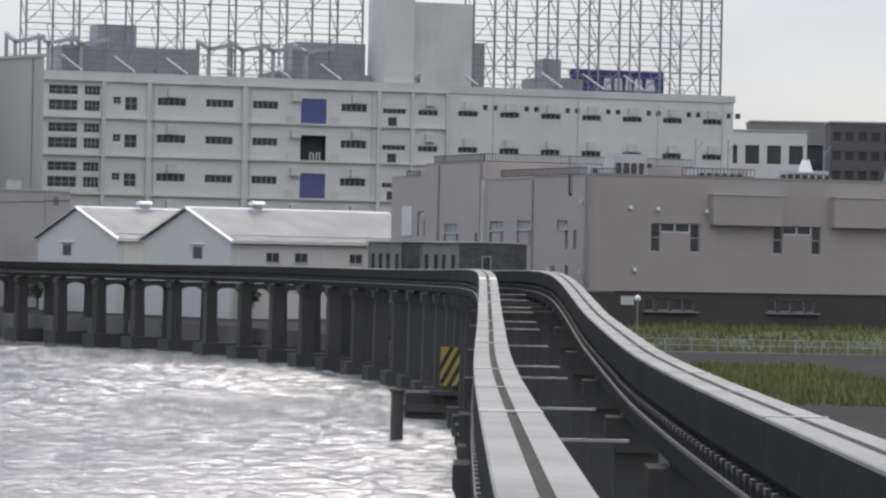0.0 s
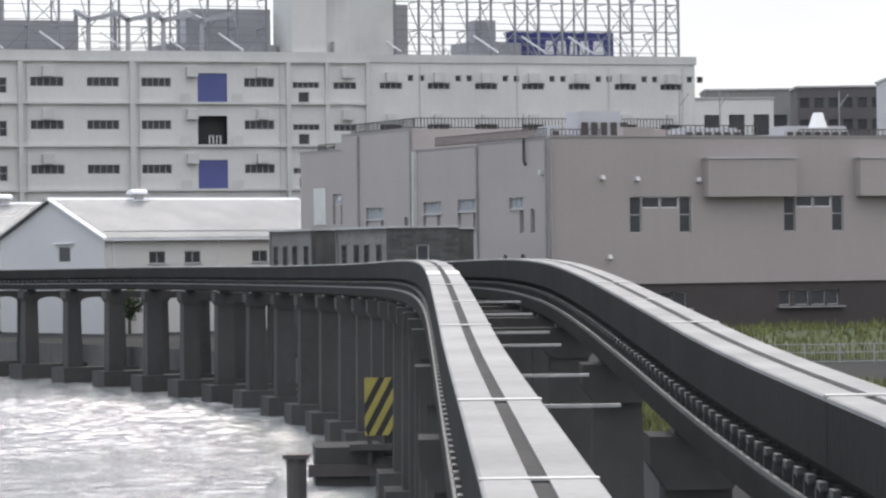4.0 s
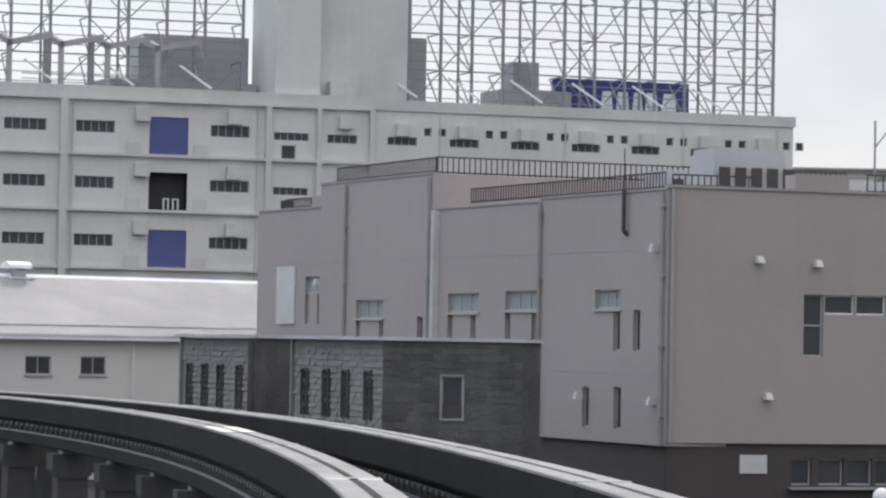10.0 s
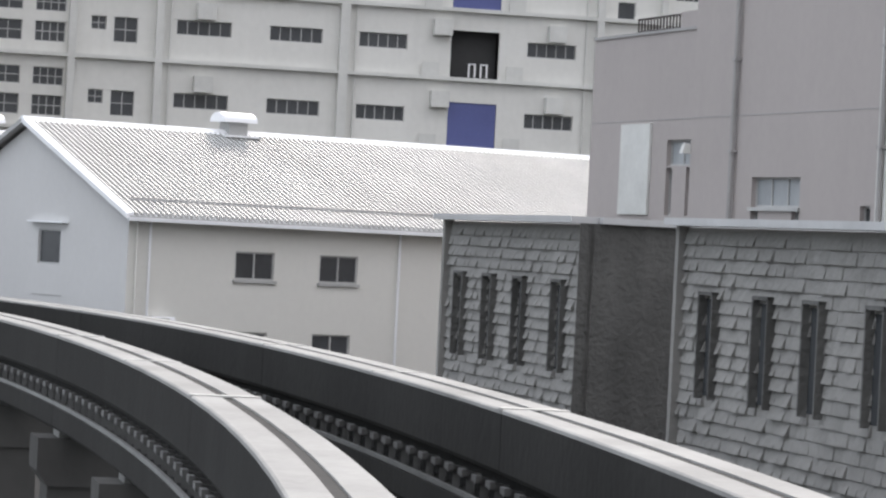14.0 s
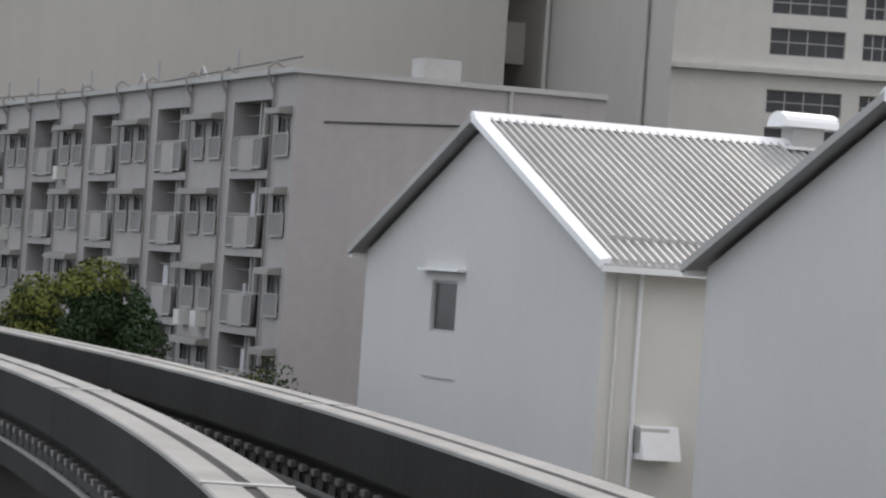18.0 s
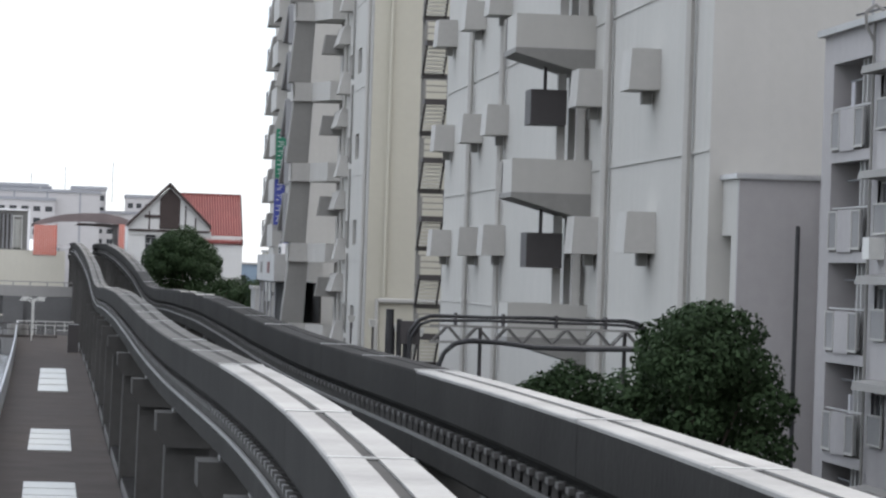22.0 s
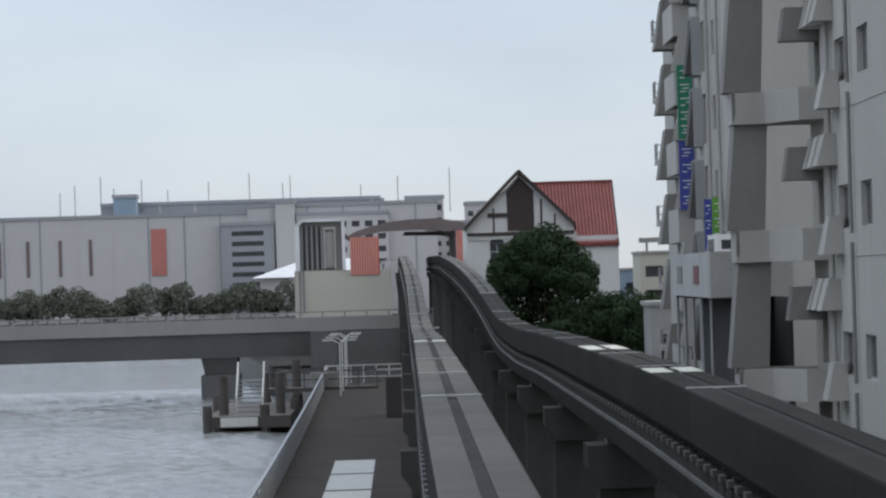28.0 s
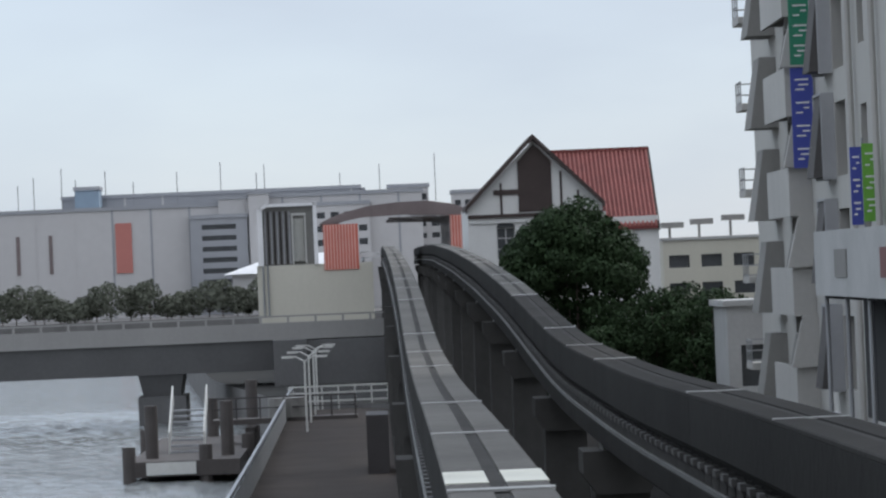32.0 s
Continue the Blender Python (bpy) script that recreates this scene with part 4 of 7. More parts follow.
railing(WS, (0.35, 1.0), (0.35, 22.2), 15.35, 0.7, 0.3, M_TAUPEDARK)
railing(WS, (0.35, 26.5), (0.35, 40.5), 17.05, 0.75, 0.3, M_TAUPEDARK)
railing(WS, (0.5, 27), (24, 27), 17.0, 0.85, 0.3, M_TAUPEDARK)
railing(WS, (0.35, 44.2), (0.35, 48.5), 15.85, 0.5, 0.3, M_TAUPEDARK)
railing(BG, (0.5, 0.7), (4.4, 0.7), 15.45, 0.5, 0.3, M_TAUPEDARK)
railing(BG, (10, 1), (17.5, 1), 15.45, 0.8, 0.4, M_TAUPEDARK)
railing(BG, (21, 1), (60, 1), 15.45, 0.5, 0.4, M_TAUPEDARK)
part("parapet_block", Solid().box(6.0, -0.02, 15.35, 8.6, 1.0, 16.1), M_TAUPE, BG)
for u, v, w, h in ((2.0, 5, 1.5, 1.0), (5.2, 7, 4.0, 2.2), (13.5, 6, 5.0, 0.9), (24, 10, 6, 1.2), (36, 8, 4, 1.6)):
    ru = part("roof_unit", Solid().prism([(u, v, 15.4), (u + w, v, 15.4), (u + w, v + 3, 15.4), (u, v + 3, 15.4)], [(u + 0.3, v + 0.3, 15.4 + h), (u + w - 0.3, v + 0.3, 15.4 + h), (u + w - 0.3, v + 2.7, 15.4 + h), (u + 0.3, v + 2.7, 15.4 + h)]), M_GREYWALL, BG, "grey rooftop cooling unit")
    for k in range(int(w / 0.8)):
        part("louvre", Solid().box(u + 0.4 + k * 0.8, v - 0.05, 15.6, u + 0.9 + k * 0.8, v + 0.05, 15.4 + h * 0.6), M_TAUPEDARK, ru)
for u in (16.0, 19.5, 30.0):
    part("aerial", Solid().bar((u, 12, 15.4), (u, 12, 19.5), 0.12, 6).bar((u, 12, 18.2), (u + 0.8, 12, 19.2), 0.08, 6), M_STEEL, BG)
part("dome", Solid().prism([(26.6 + 0.8 * math.cos(q * 0.785), 9 + 0.8 * math.sin(q * 0.785), 16.4) for q in range(8)], [(26.6 + 0.4 * math.cos(q * 0.785), 9 + 0.4 * math.sin(q * 0.785), 17.6) for q in range(8)]), M_LAMPGLASS, BG, "white dome")
for u, z in ((4.1, 12.2), (6.9, 12.1), (11.9, 12.0), (4.6, 6.3)):
    part("wall_lamp", Solid().prism([(u, -0.4, z), (u + 0.35, -0.4, z), (u + 0.35, -0.003, z), (u, -0.003, z)], [(u + 0.05, -0.25, z + 0.3), (u + 0.3, -0.25, z + 0.3), (u + 0.3, -0.003, z + 0.3), (u + 0.05, -0.003, z + 0.3)]), M_HOOD, BG)
part("plate", Solid().box(3.6, 0.1, 3.1, 4.9, 0.14, 3.9), M_HOOD, BG)

# ---------------------------------------------------------------- stone-clad annexe
def stone_block(u0, v0, u1, v1, slits, front_window, label, skew=0):
    g = thing("stone_annexe", -6.1, 181.6, 1.87, 20, label, "annexe", "stone annexe blocks")
    z0, z1 = 0.6, 9.35
    core = Solid().box(u0 + 0.3, v0 + 0.3, z0, u1, v1 - 0.1, z1 - 0.05)
    part("core", core, M_DARKIN, g)
    cop = Solid().box(u0 - 0.12, v0 + 0.1, z1, u0 + 0.4, v1, z1 + 0.12)
    if not skew:
        cop.box(u0 + 0.4, v0 - 0.12, z1, u1 + 0.05, v0 + 0.4, z1 + 0.12)
    part("coping", cop, M_COPING, g)
    rng = random.Random(7 + int(v0))
    tiles = []
    for k in range(4):
        d = 0.03 + 0.022 * k
        tiles.append(Solid().prism([(0, -d, 0), (0.31, -d * 0.6, 0), (0.31, 0.25, 0), (0, 0.25, 0)], [(0, -d * 0.4, 0.195), (0.31, -d * 0.1, 0.195), (0.31, 0.25, 0.195), (0, 0.25, 0.195)]).mesh("stone", M_STONE))
    slabs = []
    for k in range(3):
        d = 0.01 + 0.015 * k
        slabs.append(Solid().prism([(0, -d, 0), (1, -d * 0.6, 0), (1, 0.2, 0), (0, 0.2, 0)], [(0, -d * 0.5, 0.4), (1, -d, 0.4), (1, 0.2, 0.4), (0, 0.2, 0.4)]).mesh("slab", M_STONEDARK))
    # slit side, plane x = u0
    z = z0 + 3.3
    course = 0
    rest = Solid()
    while z < z1 - 0.1:
        v = v0 + 0.02 - (0.0 if course % 2 else 0.16)
        while v < v1 - 0.1:
            a, b = max(v, v0 + 0.02), min(v + 0.315, v1)
            for p, q, c, d in slits:
                if c - 0.1 < z + 0.1 < d:
                    if p < b <= q + 0.31 and a < p:
                        b = min(b, p)
                    elif a < q and b > p:
                        a = max(a, q)
            if b - a > 0.06:
                if v0 < 1 and v < 5.4 and z > 6.0:
                    ob = part("stone", tiles[rng.randrange(4)], None, g)
                    ob.matrix_basis = pose(u0 + 0.26, b, z, 0, 0, -90)
                    ob.scale.x = (b - a) / 0.31
                else:
                    d = 0.03 + 0.07 * rng.random()
                    rest.prism([(u0 + 0.26 - d, b, z), (u0 + 0.26 - d, a, z), (u0 + 0.3, a, z), (u0 + 0.3, b, z)], [(u0 + 0.26 - d * 0.4, b, z + 0.195), (u0 + 0.26 - d * 0.1, a, z + 0.195), (u0 + 0.3, a, z + 0.195), (u0 + 0.3, b, z + 0.195)])
            v += 0.345
        z += 0.215
        course += 1
    if rest.f:
        tagged(part("stone_facing", rest, M_STONE, g), kind="stuff")
    for e in (v0 - 0.0, v1 - 0.16):
        part("corner_strip", Solid().box(u0 + 0.1, e, z0, u0 + 0.3, e + 0.16, z1), M_STONE, g)
    part("backing_course", Solid().box(u0 + 0.262, v0 + 0.02, z0 + 3.3, u0 + 0.29, v1, z1 - 0.02), M_STONE, g)
    low = Solid().box(u0, v0, z0, u0 + 0.3, v1, z0 + 3.28)
    part("low_course", low, M_STONEDARK, g)
    for a, b, c, d in slits:
        fr = Solid().box(u0 + 0.24, a - 0.02, c, u0 + 0.28, b + 0.02, d)
        part("slit_window", fr, M_WINDARK, g)
        part("slit_frame", Solid().box(u0 + 0.1, a - 0.08, c - 0.05, u0 + 0.26, a - 0.03, d + 0.06).box(u0 + 0.1, b + 0.03, c - 0.05, u0 + 0.26, b + 0.08, d + 0.06).box(u0 + 0.1, a - 0.08, d, u0 + 0.26, b + 0.08, d + 0.06), M_STONEDARK, g)
    # front, plane y = v0, which stands askew on the near block
    askew = pose(u0, v0, 0, 0, 0, skew) @ pose(-u0, -v0, 0)
    fh = [front_window] if front_window else []
    face = Solid().wall(u0 + 0.02, u1, z0, z1, fh, v0, 0.25)
    part("front_wall", face, M_STONEDARK, g).matrix_basis = askew
    if skew:
        e = askew @ Vector((u1, v0, 0))
        part("end_wall", Solid().quad((e.x, e.y, z0), (e.x + 0.6, e.y + 9, z0), (e.x + 0.6, e.y + 9, z1), (e.x, e.y, z1)), M_STONEDARK, g)
        part("coping", Solid().box(u0 - 0.1, v0 - 0.12, z1, u1 + 0.06, v0 + 0.3, z1 + 0.12), M_COPING, g).matrix_basis = askew
    if not front_window:
        return g
    z = z0 + 2.3
    a0, b0, c0, d0 = front_window
    while z < z1 - 0.12:
        hgt = min(rng.choice((0.19, 0.24, 0.3)), z1 - 0.02 - z)
        u = u0 + 0.03
        while u < u1 - 0.1:
            w = min(rng.uniform(0.35, 1.15), u1 - u)
            if u1 - u - w < 0.2:
                w = u1 - u
            a, b = u, u + w
            if z < d0 + 0.06 and z + hgt > c0 - 0.06:
                if a < a0 - 0.06 < b:
                    b = a0 - 0.06
                elif a0 - 0.06 <= a < b0 + 0.06:
                    a = b0 + 0.06
            if b - a > 0.08:
                ob = part("slab", slabs[rng.randrange(3)], None, g)
                ob.matrix_basis = askew @ Matrix.LocRotScale((a, v0 - 0.012, z), None, (b - a - 0.008, 0.6, (hgt - 0.006) / 0.4))
            u = max(u + w, b)
        z += hgt
    part("window_surround", Solid().box(a0 - 0.03, v0 - 0.05, c0 - 0.03, b0 + 0.03, v0 - 0.02, c0).box(a0 - 0.03, v0 - 0.05, d0, b0 + 0.03, v0 - 0.02, d0 + 0.03).box(a0 - 0.03, v0 - 0.05, c0, a0, v0 - 0.02, d0).box(b0, v0 - 0.05, c0, b0 + 0.03, v0 - 0.02, d0), M_APTTRIM, g).matrix_basis = askew
    wn = window(g, a0, b0, c0, d0, v0, 0, 0.2)
    wn.matrix_basis = askew @ wn.matrix_basis
    part("lower_panel", Solid().box(a0 + 0.05, v0 + 0.06, c0 + 0.05, b0 - 0.05, v0 + 0.1, c0 + 0.5), M_TAUPEDARK, g, "brown lower panel").matrix_basis = askew
    return g


slit = lambda v: (v - 0.28, v + 0.28, 6.65, 8.25)
stone_block(0, 0, 4.75, 11.0, [slit(2.0), slit(4.55), slit(6.75), slit(9.35)], (2.0, 2.75, 6.72, 8.2), "grey split-stone annexe block with slit windows", -24)
stone_block(0, 16.3, 12.0, 26.7, [slit(18.0), slit(20.7), slit(23.0), slit(25.3)], None, "grey split-stone annexe block with slit windows, set behind the other")

# ---------------------------------------------------------------- gabled white sheds
def shed(x, y, length, label, side_windows, vent_at, gw):
    g = thing("gabled_shed", x, y, 2.2, 40, label, "shed", "white gabled sheds")
    W, EZ, RZ, B = 17.3, 8.95, 12.4, 0.3
    gh = (gw, gw + 1.9, 6.85, 8.25)
    gab = Solid()
    # gable end in the plane x = 0, with its window
    w = Solid().wall(0, W, B, EZ, [gh], 0, 0.2)
    gab.v = [(yy, xx, z) for xx, yy, z in w.v]
    gab.f = [tuple(reversed(f)) for f in w.f]
    gab.poly([(0, 0, EZ), (0, W / 2, RZ), (0, W, EZ)])
    part("gable_wall", gab, M_GABLE, g)
    part("back_gable", Solid().poly([(length, 0, B), (length, W, B), (length, W, EZ), (length, W / 2, RZ), (length, 0, EZ)]), M_HOUSE, g)
    part("vent_box", Solid().box(1.0, -0.45, 4.45, 1.75, -0.003, 5.05), M_HOOD, g, "white wall-mounted vent box")
    part("downpipe", Solid().bar((0.35, -0.1, B), (0.35, -0.1, EZ - 0.1), 0.1, 6), M_HOUSE, g)
    window(g, *gh, 0, 0, 0.18, axis=1)
    part("backing_wall", Solid().box(0.6, 0.6, B, 0.8, W - 0.6, EZ), M_DARKIN, g)
    part("window_hood", Solid().box(-0.25, gh[0] - 0.6, gh[3] + 0.25, -0.003, gh[1] + 0.6, gh[3] + 0.32), M_VERGE, g)
    part("lower_hatch_line", Solid().box(-0.03, gh[0] - 0.3, gh[2] - 1.25, -0.003, gh[1] + 0.3, gh[2] - 1.2), M_APTTRIM, g)
    side = Solid().wall(0, length, B, EZ, [q[:4] for q in side_windows], 0, 0.2)
    side.quad((length, W, B), (0, W, B), (0, W, EZ), (length, W, EZ))
    part("side_wall", side, M_HOUSE, g)
    part("side_backing", Solid().box(0.9, 0.6, B, length - 0.4, 0.8, EZ - 0.1), M_DARKIN, g)
    for q in side_windows:
        window(g, *q[:4], 0, 1, 0.18, sill=True)
    ov = 0.55
    for sgn in (0, 1):
        # one roof slope: thin slab with ribs
        y0 = -ov if sgn == 0 else W + ov
        slope = (RZ - EZ) / (W / 2)
        ze = EZ - slope * ov + 0.12
        zr = RZ + 0.12
        sl = Solid()
        sl.prism([(-0.3, y0, ze), (length + 0.2, y0, ze), (length + 0.2, W / 2, zr), (-0.3, W / 2, zr)],
                 [(-0.3, y0, ze + 0.08), (length + 0.2, y0, ze + 0.08), (length + 0.2, W / 2, zr + 0.08), (-0.3, W / 2, zr + 0.08)])
        if sgn:
            sl.f = [tuple(reversed(f)) for f in sl.f]
        part("roof_slope", sl, M_ROOF, g)
        rib = Solid()
        k = 0.0
        while k < length:
            rib.prism([(k, y0, ze + 0.08), (k + 0.11, y0, ze + 0.08), (k + 0.11, W / 2, zr + 0.08), (k, W / 2, zr + 0.08)],
                      [(k + 0.03, y0, ze + 0.2), (k + 0.08, y0, ze + 0.2), (k + 0.08, W / 2, zr + 0.2), (k + 0.03, W / 2, zr + 0.2)])
            k += 0.24
        tagged(part("rib_sheeting", rib, M_ROOF, g), kind="stuff")
        # sunlight is painted on: white trim on the right slope, grey on the left
        part("verge_trim", Solid().prism([(-0.42, y0, ze - 0.04), (-0.2, y0, ze - 0.04), (-0.2, W / 2, zr - 0.04), (-0.42, W / 2, zr - 0.04)],
                                         [(-0.42, y0, ze + 0.16), (-0.1, y0, ze + 0.22), (-0.1, W / 2, zr + 0.22), (-0.42, W / 2, zr + 0.16)]), M_VERGE if sgn == 0 else M_APTTRIM, g)
        part("gutter", Solid().box(-0.35, y0 - 0.12, ze - 0.12, length + 0.2, y0 + 0.06, ze + 0.03), M_VERGE, g)
        if sgn == 0:
            part("snow_rail", Solid().box(0.4, 0.75, EZ + 0.6, length, 0.8, EZ + 0.68), M_APTTRIM, g)
    part("ridge_cap", Solid().prism([(-0.4, W / 2 - 0.35, RZ + 0.14), (length + 0.2, W / 2 - 0.35, RZ + 0.14), (length + 0.2, W / 2 + 0.35, RZ + 0.14), (-0.4, W / 2 + 0.35, RZ + 0.14)],
                                    [(-0.4, W / 2 - 0.05, RZ + 0.36), (length + 0.2, W / 2 - 0.05, RZ + 0.36), (length + 0.2, W / 2 + 0.05, RZ + 0.36), (-0.4, W / 2 + 0.05, RZ + 0.36)]), M_VERGE, g)
    for u in vent_at:
        v = part("ridge_vent", Solid().box(u + 0.25, W / 2 - 0.4, RZ + 0.1, u + 1.15, W / 2 + 0.4, RZ + 0.75), M_APTTRIM, g, "grey roof ventilator")
        arc = [(0.62 * math.cos(q * math.pi / 8), 0.42 * math.sin(q * math.pi / 8)) for q in range(9)]
        part("vent_cap", Solid().prism([(u - 0.1, W / 2 + c, RZ + 0.68 + d) for c, d in arc], [(u + 1.5, W / 2 + c, RZ + 0.68 + d) for c, d in arc]), M_VERGE, v, "rounded white cap")
        part("flashing", Solid().box(u - 0.1, W / 2 - 0.75, RZ + 0.05, u + 1.6, W / 2 + 0.4, RZ + 0.13), M_VERGE, v)
    for u in (0.9, 12.4, 24):
        if u < length:
            part("downpipe", Solid().bar((u, -0.12, B), (u, -0.12, EZ - 0.1), 0.11, 6).bar((u, -0.12, EZ - 0.1), (u, -0.5, EZ + 0.0), 0.11, 6), M_VERGE, g)
    part("wall_duct", Solid().prism([(1.0, -0.7, 4.3), (2.0, -0.7, 4.3), (2.0, -0.003, 4.3), (1.0, -0.003, 4.3)], [(1.0, -0.4, 5.1), (2.0, -0.4, 5.1), (2.0, -0.003, 5.1), (1.0, -0.003, 5.1)]), M_VERGE, g, "white wall vent duct")
    return g


sw = []
for u in (4.8, 8.7, 16.3, 20.2, 24.1):
    sw.append((u, u + 1.8, 6.65, 7.75))
    if u < 10 or u > 19:
        sw.append((u - 0.2, u + 1.6, 3.55, 4.6))
shed(-33.2, 264.3, 28.0, "white gabled shed with a ribbed metal roof", sw, (8.8,), 5.55)
shed(-47.9, 281.6, 28.0, "white gabled shed with a ribbed metal roof, beside its twin", [], (8.6,), 9.9)

# ---------------------------------------------------------------- four-storey apartment block
def apartment():
    g = thing("apartment_block", -98.3, 346.5, 0, -51, "weathered grey four-storey apartment block with recessed balconies", "apartment block")
    L, TOPZ, D = 50.4, 16.95, 11.0
    tops = [16.15 - 2.68 * k for k in range(5)]
    recess, wins = [], []
    bays = [1.2 + 10.45 * i for i in range(5)]
    for k, z in enumerate(tops):
        for a in bays:
            recess.append((a, a + 4.6, z - 2.4, z))
            for q in (5.5, 7.75):
                if a + q + 1.45 < L:
                    wins.append((a + q, a + q + 1.45, z - 1.85, z - 0.6))
    wall = Solid().wall(0, L, 2.6, TOPZ, recess + wins, 0, 0.0)
    for a, b, c, d in recess:
        e = 1.5
        wall.quad((a, 0, c), (b, 0, c), (b, e, c), (a, e, c)).quad((a, 0, d), (a, e, d), (b, e, d), (b, 0, d))
        wall.quad((a, 0, c), (a, e, c), (a, e, d), (a, 0, d)).quad((b, 0, c), (b, 0, d), (b, e, d), (b, e, c))
    wall.quad((L, 0, 2.6), (L, D, 2.6), (L, D, TOPZ), (L, 0, TOPZ)).quad((0, D, 2.6), (0, 0, 2.6), (0, 0, TOPZ), (0, D, TOPZ))
    wall.quad((L, D, 2.6), (0, D, 2.6), (0, D, TOPZ), (L, D, TOPZ)).quad((0, 0, TOPZ), (L, 0, TOPZ), (L, D, TOPZ), (0, D, TOPZ))
    part("wall", wall, M_APT, g)
    part("roof_edge", Solid().box(-0.15, -0.2, TOPZ, L + 0.15, 0.25, TOPZ + 0.18).box(L - 0.2, 0.25, TOPZ, L + 0.15, D, TOPZ + 0.18), M_APTTRIM, g)
    rng = random.Random(3)
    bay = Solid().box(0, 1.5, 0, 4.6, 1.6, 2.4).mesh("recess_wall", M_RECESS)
    door = Solid().box(0, 1.42, 0.05, 1.7, 1.49, 2.0).mesh("balcony_door", M_WINDARK)
    frame_m = Solid().box(0, 1.4, 0, 0.08, 1.5, 2.05).box(1.7, 1.4, 0, 1.78, 1.5, 2.05).box(0.85, 1.4, 0, 0.92, 1.5, 2.05).box(0, 1.4, 2.0, 1.78, 1.5, 2.08).mesh("door_frame", M_APTTRIM)
    panel = Solid().box(0, -0.05, 0.12, 1.0, 0.02, 1.1).mesh("balcony_panel", M_APTPANEL)
    pframe = Solid().box(0, -0.08, 0.06, 1.0, -0.05, 0.12).box(0, -0.08, 1.06, 1.0, -0.05, 1.1).box(0, -0.08, 0.12, 0.05, -0.05, 1.06).box(0.95, -0.08, 0.12, 1.0, -0.05, 1.06).mesh("panel_frame", M_FACTTRIM)
    solidp = Solid().box(0, -0.06, 0.0, 1.7, 0.05, 1.12).mesh("balcony_wall", M_APT)
    rail = Solid().box(0, 0.06, 1.16, 4.6, 0.1, 1.2).mesh("balcony_rail", M_APTTRIM)
    postm = Solid().box(0, 0.2, 0, 0.12, 0.32, 2.4).mesh("balcony_post", M_APTTRIM)
    hoods = [Solid().prism([(-0.1, -0.5, 0), (w, -0.5, 0), (w, -0.003, 0), (-0.1, -0.003, 0)], [(-0.1, -0.45, 0.2), (w, -0.45, 0.2), (w, -0.003, 0.27), (-0.1, -0.003, 0.27)]).mesh("window_hood", M_BUTTRESS) for w in (3.8, 1.6)]
    guard = Solid().box(0, -0.1, 0, 1.5, -0.05, 0.05).box(0, -0.1, 0.75, 1.5, -0.05, 0.8).box(0, -0.1, 0.05, 0.04, -0.05, 0.75).box(1.46, -0.1, 0.05, 1.5, -0.05, 0.75).mesh("window_guard", M_FACTTRIM)
    infill = Solid().box(0.04, -0.08, 0.05, 1.46, -0.03, 0.75).mesh("guard_panel", M_APTPANEL)
    unit = Solid().box(0, -0.4, 0, 0.75, -0.003, 0.55).mesh("air_conditioner", M_HOOD)
    for a, b, c, d in recess:
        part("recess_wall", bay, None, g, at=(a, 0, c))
        for q in (0.5, 2.7):
            dr = part("balcony_door", door, None, g, at=(a + q, 0, c))
            part("door_frame", frame_m, None, dr)
        part("balcony_wall", solidp, None, g, at=(a + 1.17, 0, c))
        for q in (0.15, 2.88):
            part("panel_frame", pframe, None, part("balcony_panel", panel, None, g, at=(a + q, 0, c)))
        part("balcony_rail", rail, None, g, at=(a, 0, c))
        for q in (2.6, 3.05):
            part("balcony_post", postm, None, g, at=(a + q, 0, c))
        for _ in range(rng.randrange(1, 4)):
            bx, bw, bh = a + 0.2 + 3.6 * rng.random(), 0.25 + 0.4 * rng.random(), 0.9 + 0.7 * rng.random()
            part("balcony_clutter", Solid().box(bx, 0.5, c, bx + bw, 0.5 + bw, c + bh), rng.choice((M_BROWNBOX, M_BUTTRESS, M_CLOTH)), g)
        part("drying_pole", Solid().bar((a + 0.1, 0.45, c + 1.95), (a + 4.5, 0.45, c + 1.95), 0.05, 6), M_STEEL, g)
        if rng.random() < 0.7:
            w = 0.35 + 0.4 * rng.random()
            x = a + 0.6 + rng.random() * 2.8
            hgt = 0.6 + 0.5 * rng.random()
            part("laundry", Solid().box(x, 0.35, c + 1.9 - hgt, x + w, 0.4, c + 1.9), M_CLOTH, g, "hung laundry")
    for a, b, c, d in wins:
        window(g, a, b, c, d, 0.0, 1, 0.2, frame_mat=M_APTTRIM)
        part("guard_panel", infill, None, part("window_guard", guard, None, g, at=(a - 0.03, 0, c - 0.12)))
        if any(abs(a - q - 5.5) < 0.01 for q in bays):
            part("window_hood", hoods[a > 45], None, g, at=(a - 0.1, 0, d + 0.04))
        if rng.random() < 0.15:
            part("air_conditioner", unit, None, g, at=(a + 0.2, 0, c - 0.75))
    for q in bays:
        for u in (q + 5.05, q + 9.75):
            if u < L - 0.2:
                part("downpipe", Solid().bar((u, -0.1, 2.6), (u, -0.1, TOPZ), 0.09, 6), M_BUTTRESS, g)
                hook = [(u, -0.1, TOPZ - 0.5), (u, -0.32, TOPZ - 0.1), (u, -0.34, TOPZ + 0.25), (u, -0.1, TOPZ + 0.45), (u, 0.3, TOPZ + 0.2)]
                bend = Solid()
                for e, f in zip(hook, hook[1:]):
                    bend.bar(e, f, 0.09, 6)
                part("pipe_bend", bend, M_BUTTRESS, g)
    part("roof_cable", Solid().bar((2, 0.4, TOPZ + 0.5), (26, 0.5, TOPZ + 0.25), 0.05).bar((26, 0.5, TOPZ + 0.25), (L - 1, 0.4, TOPZ + 0.6), 0.05), M_BLACKPIPE, g)
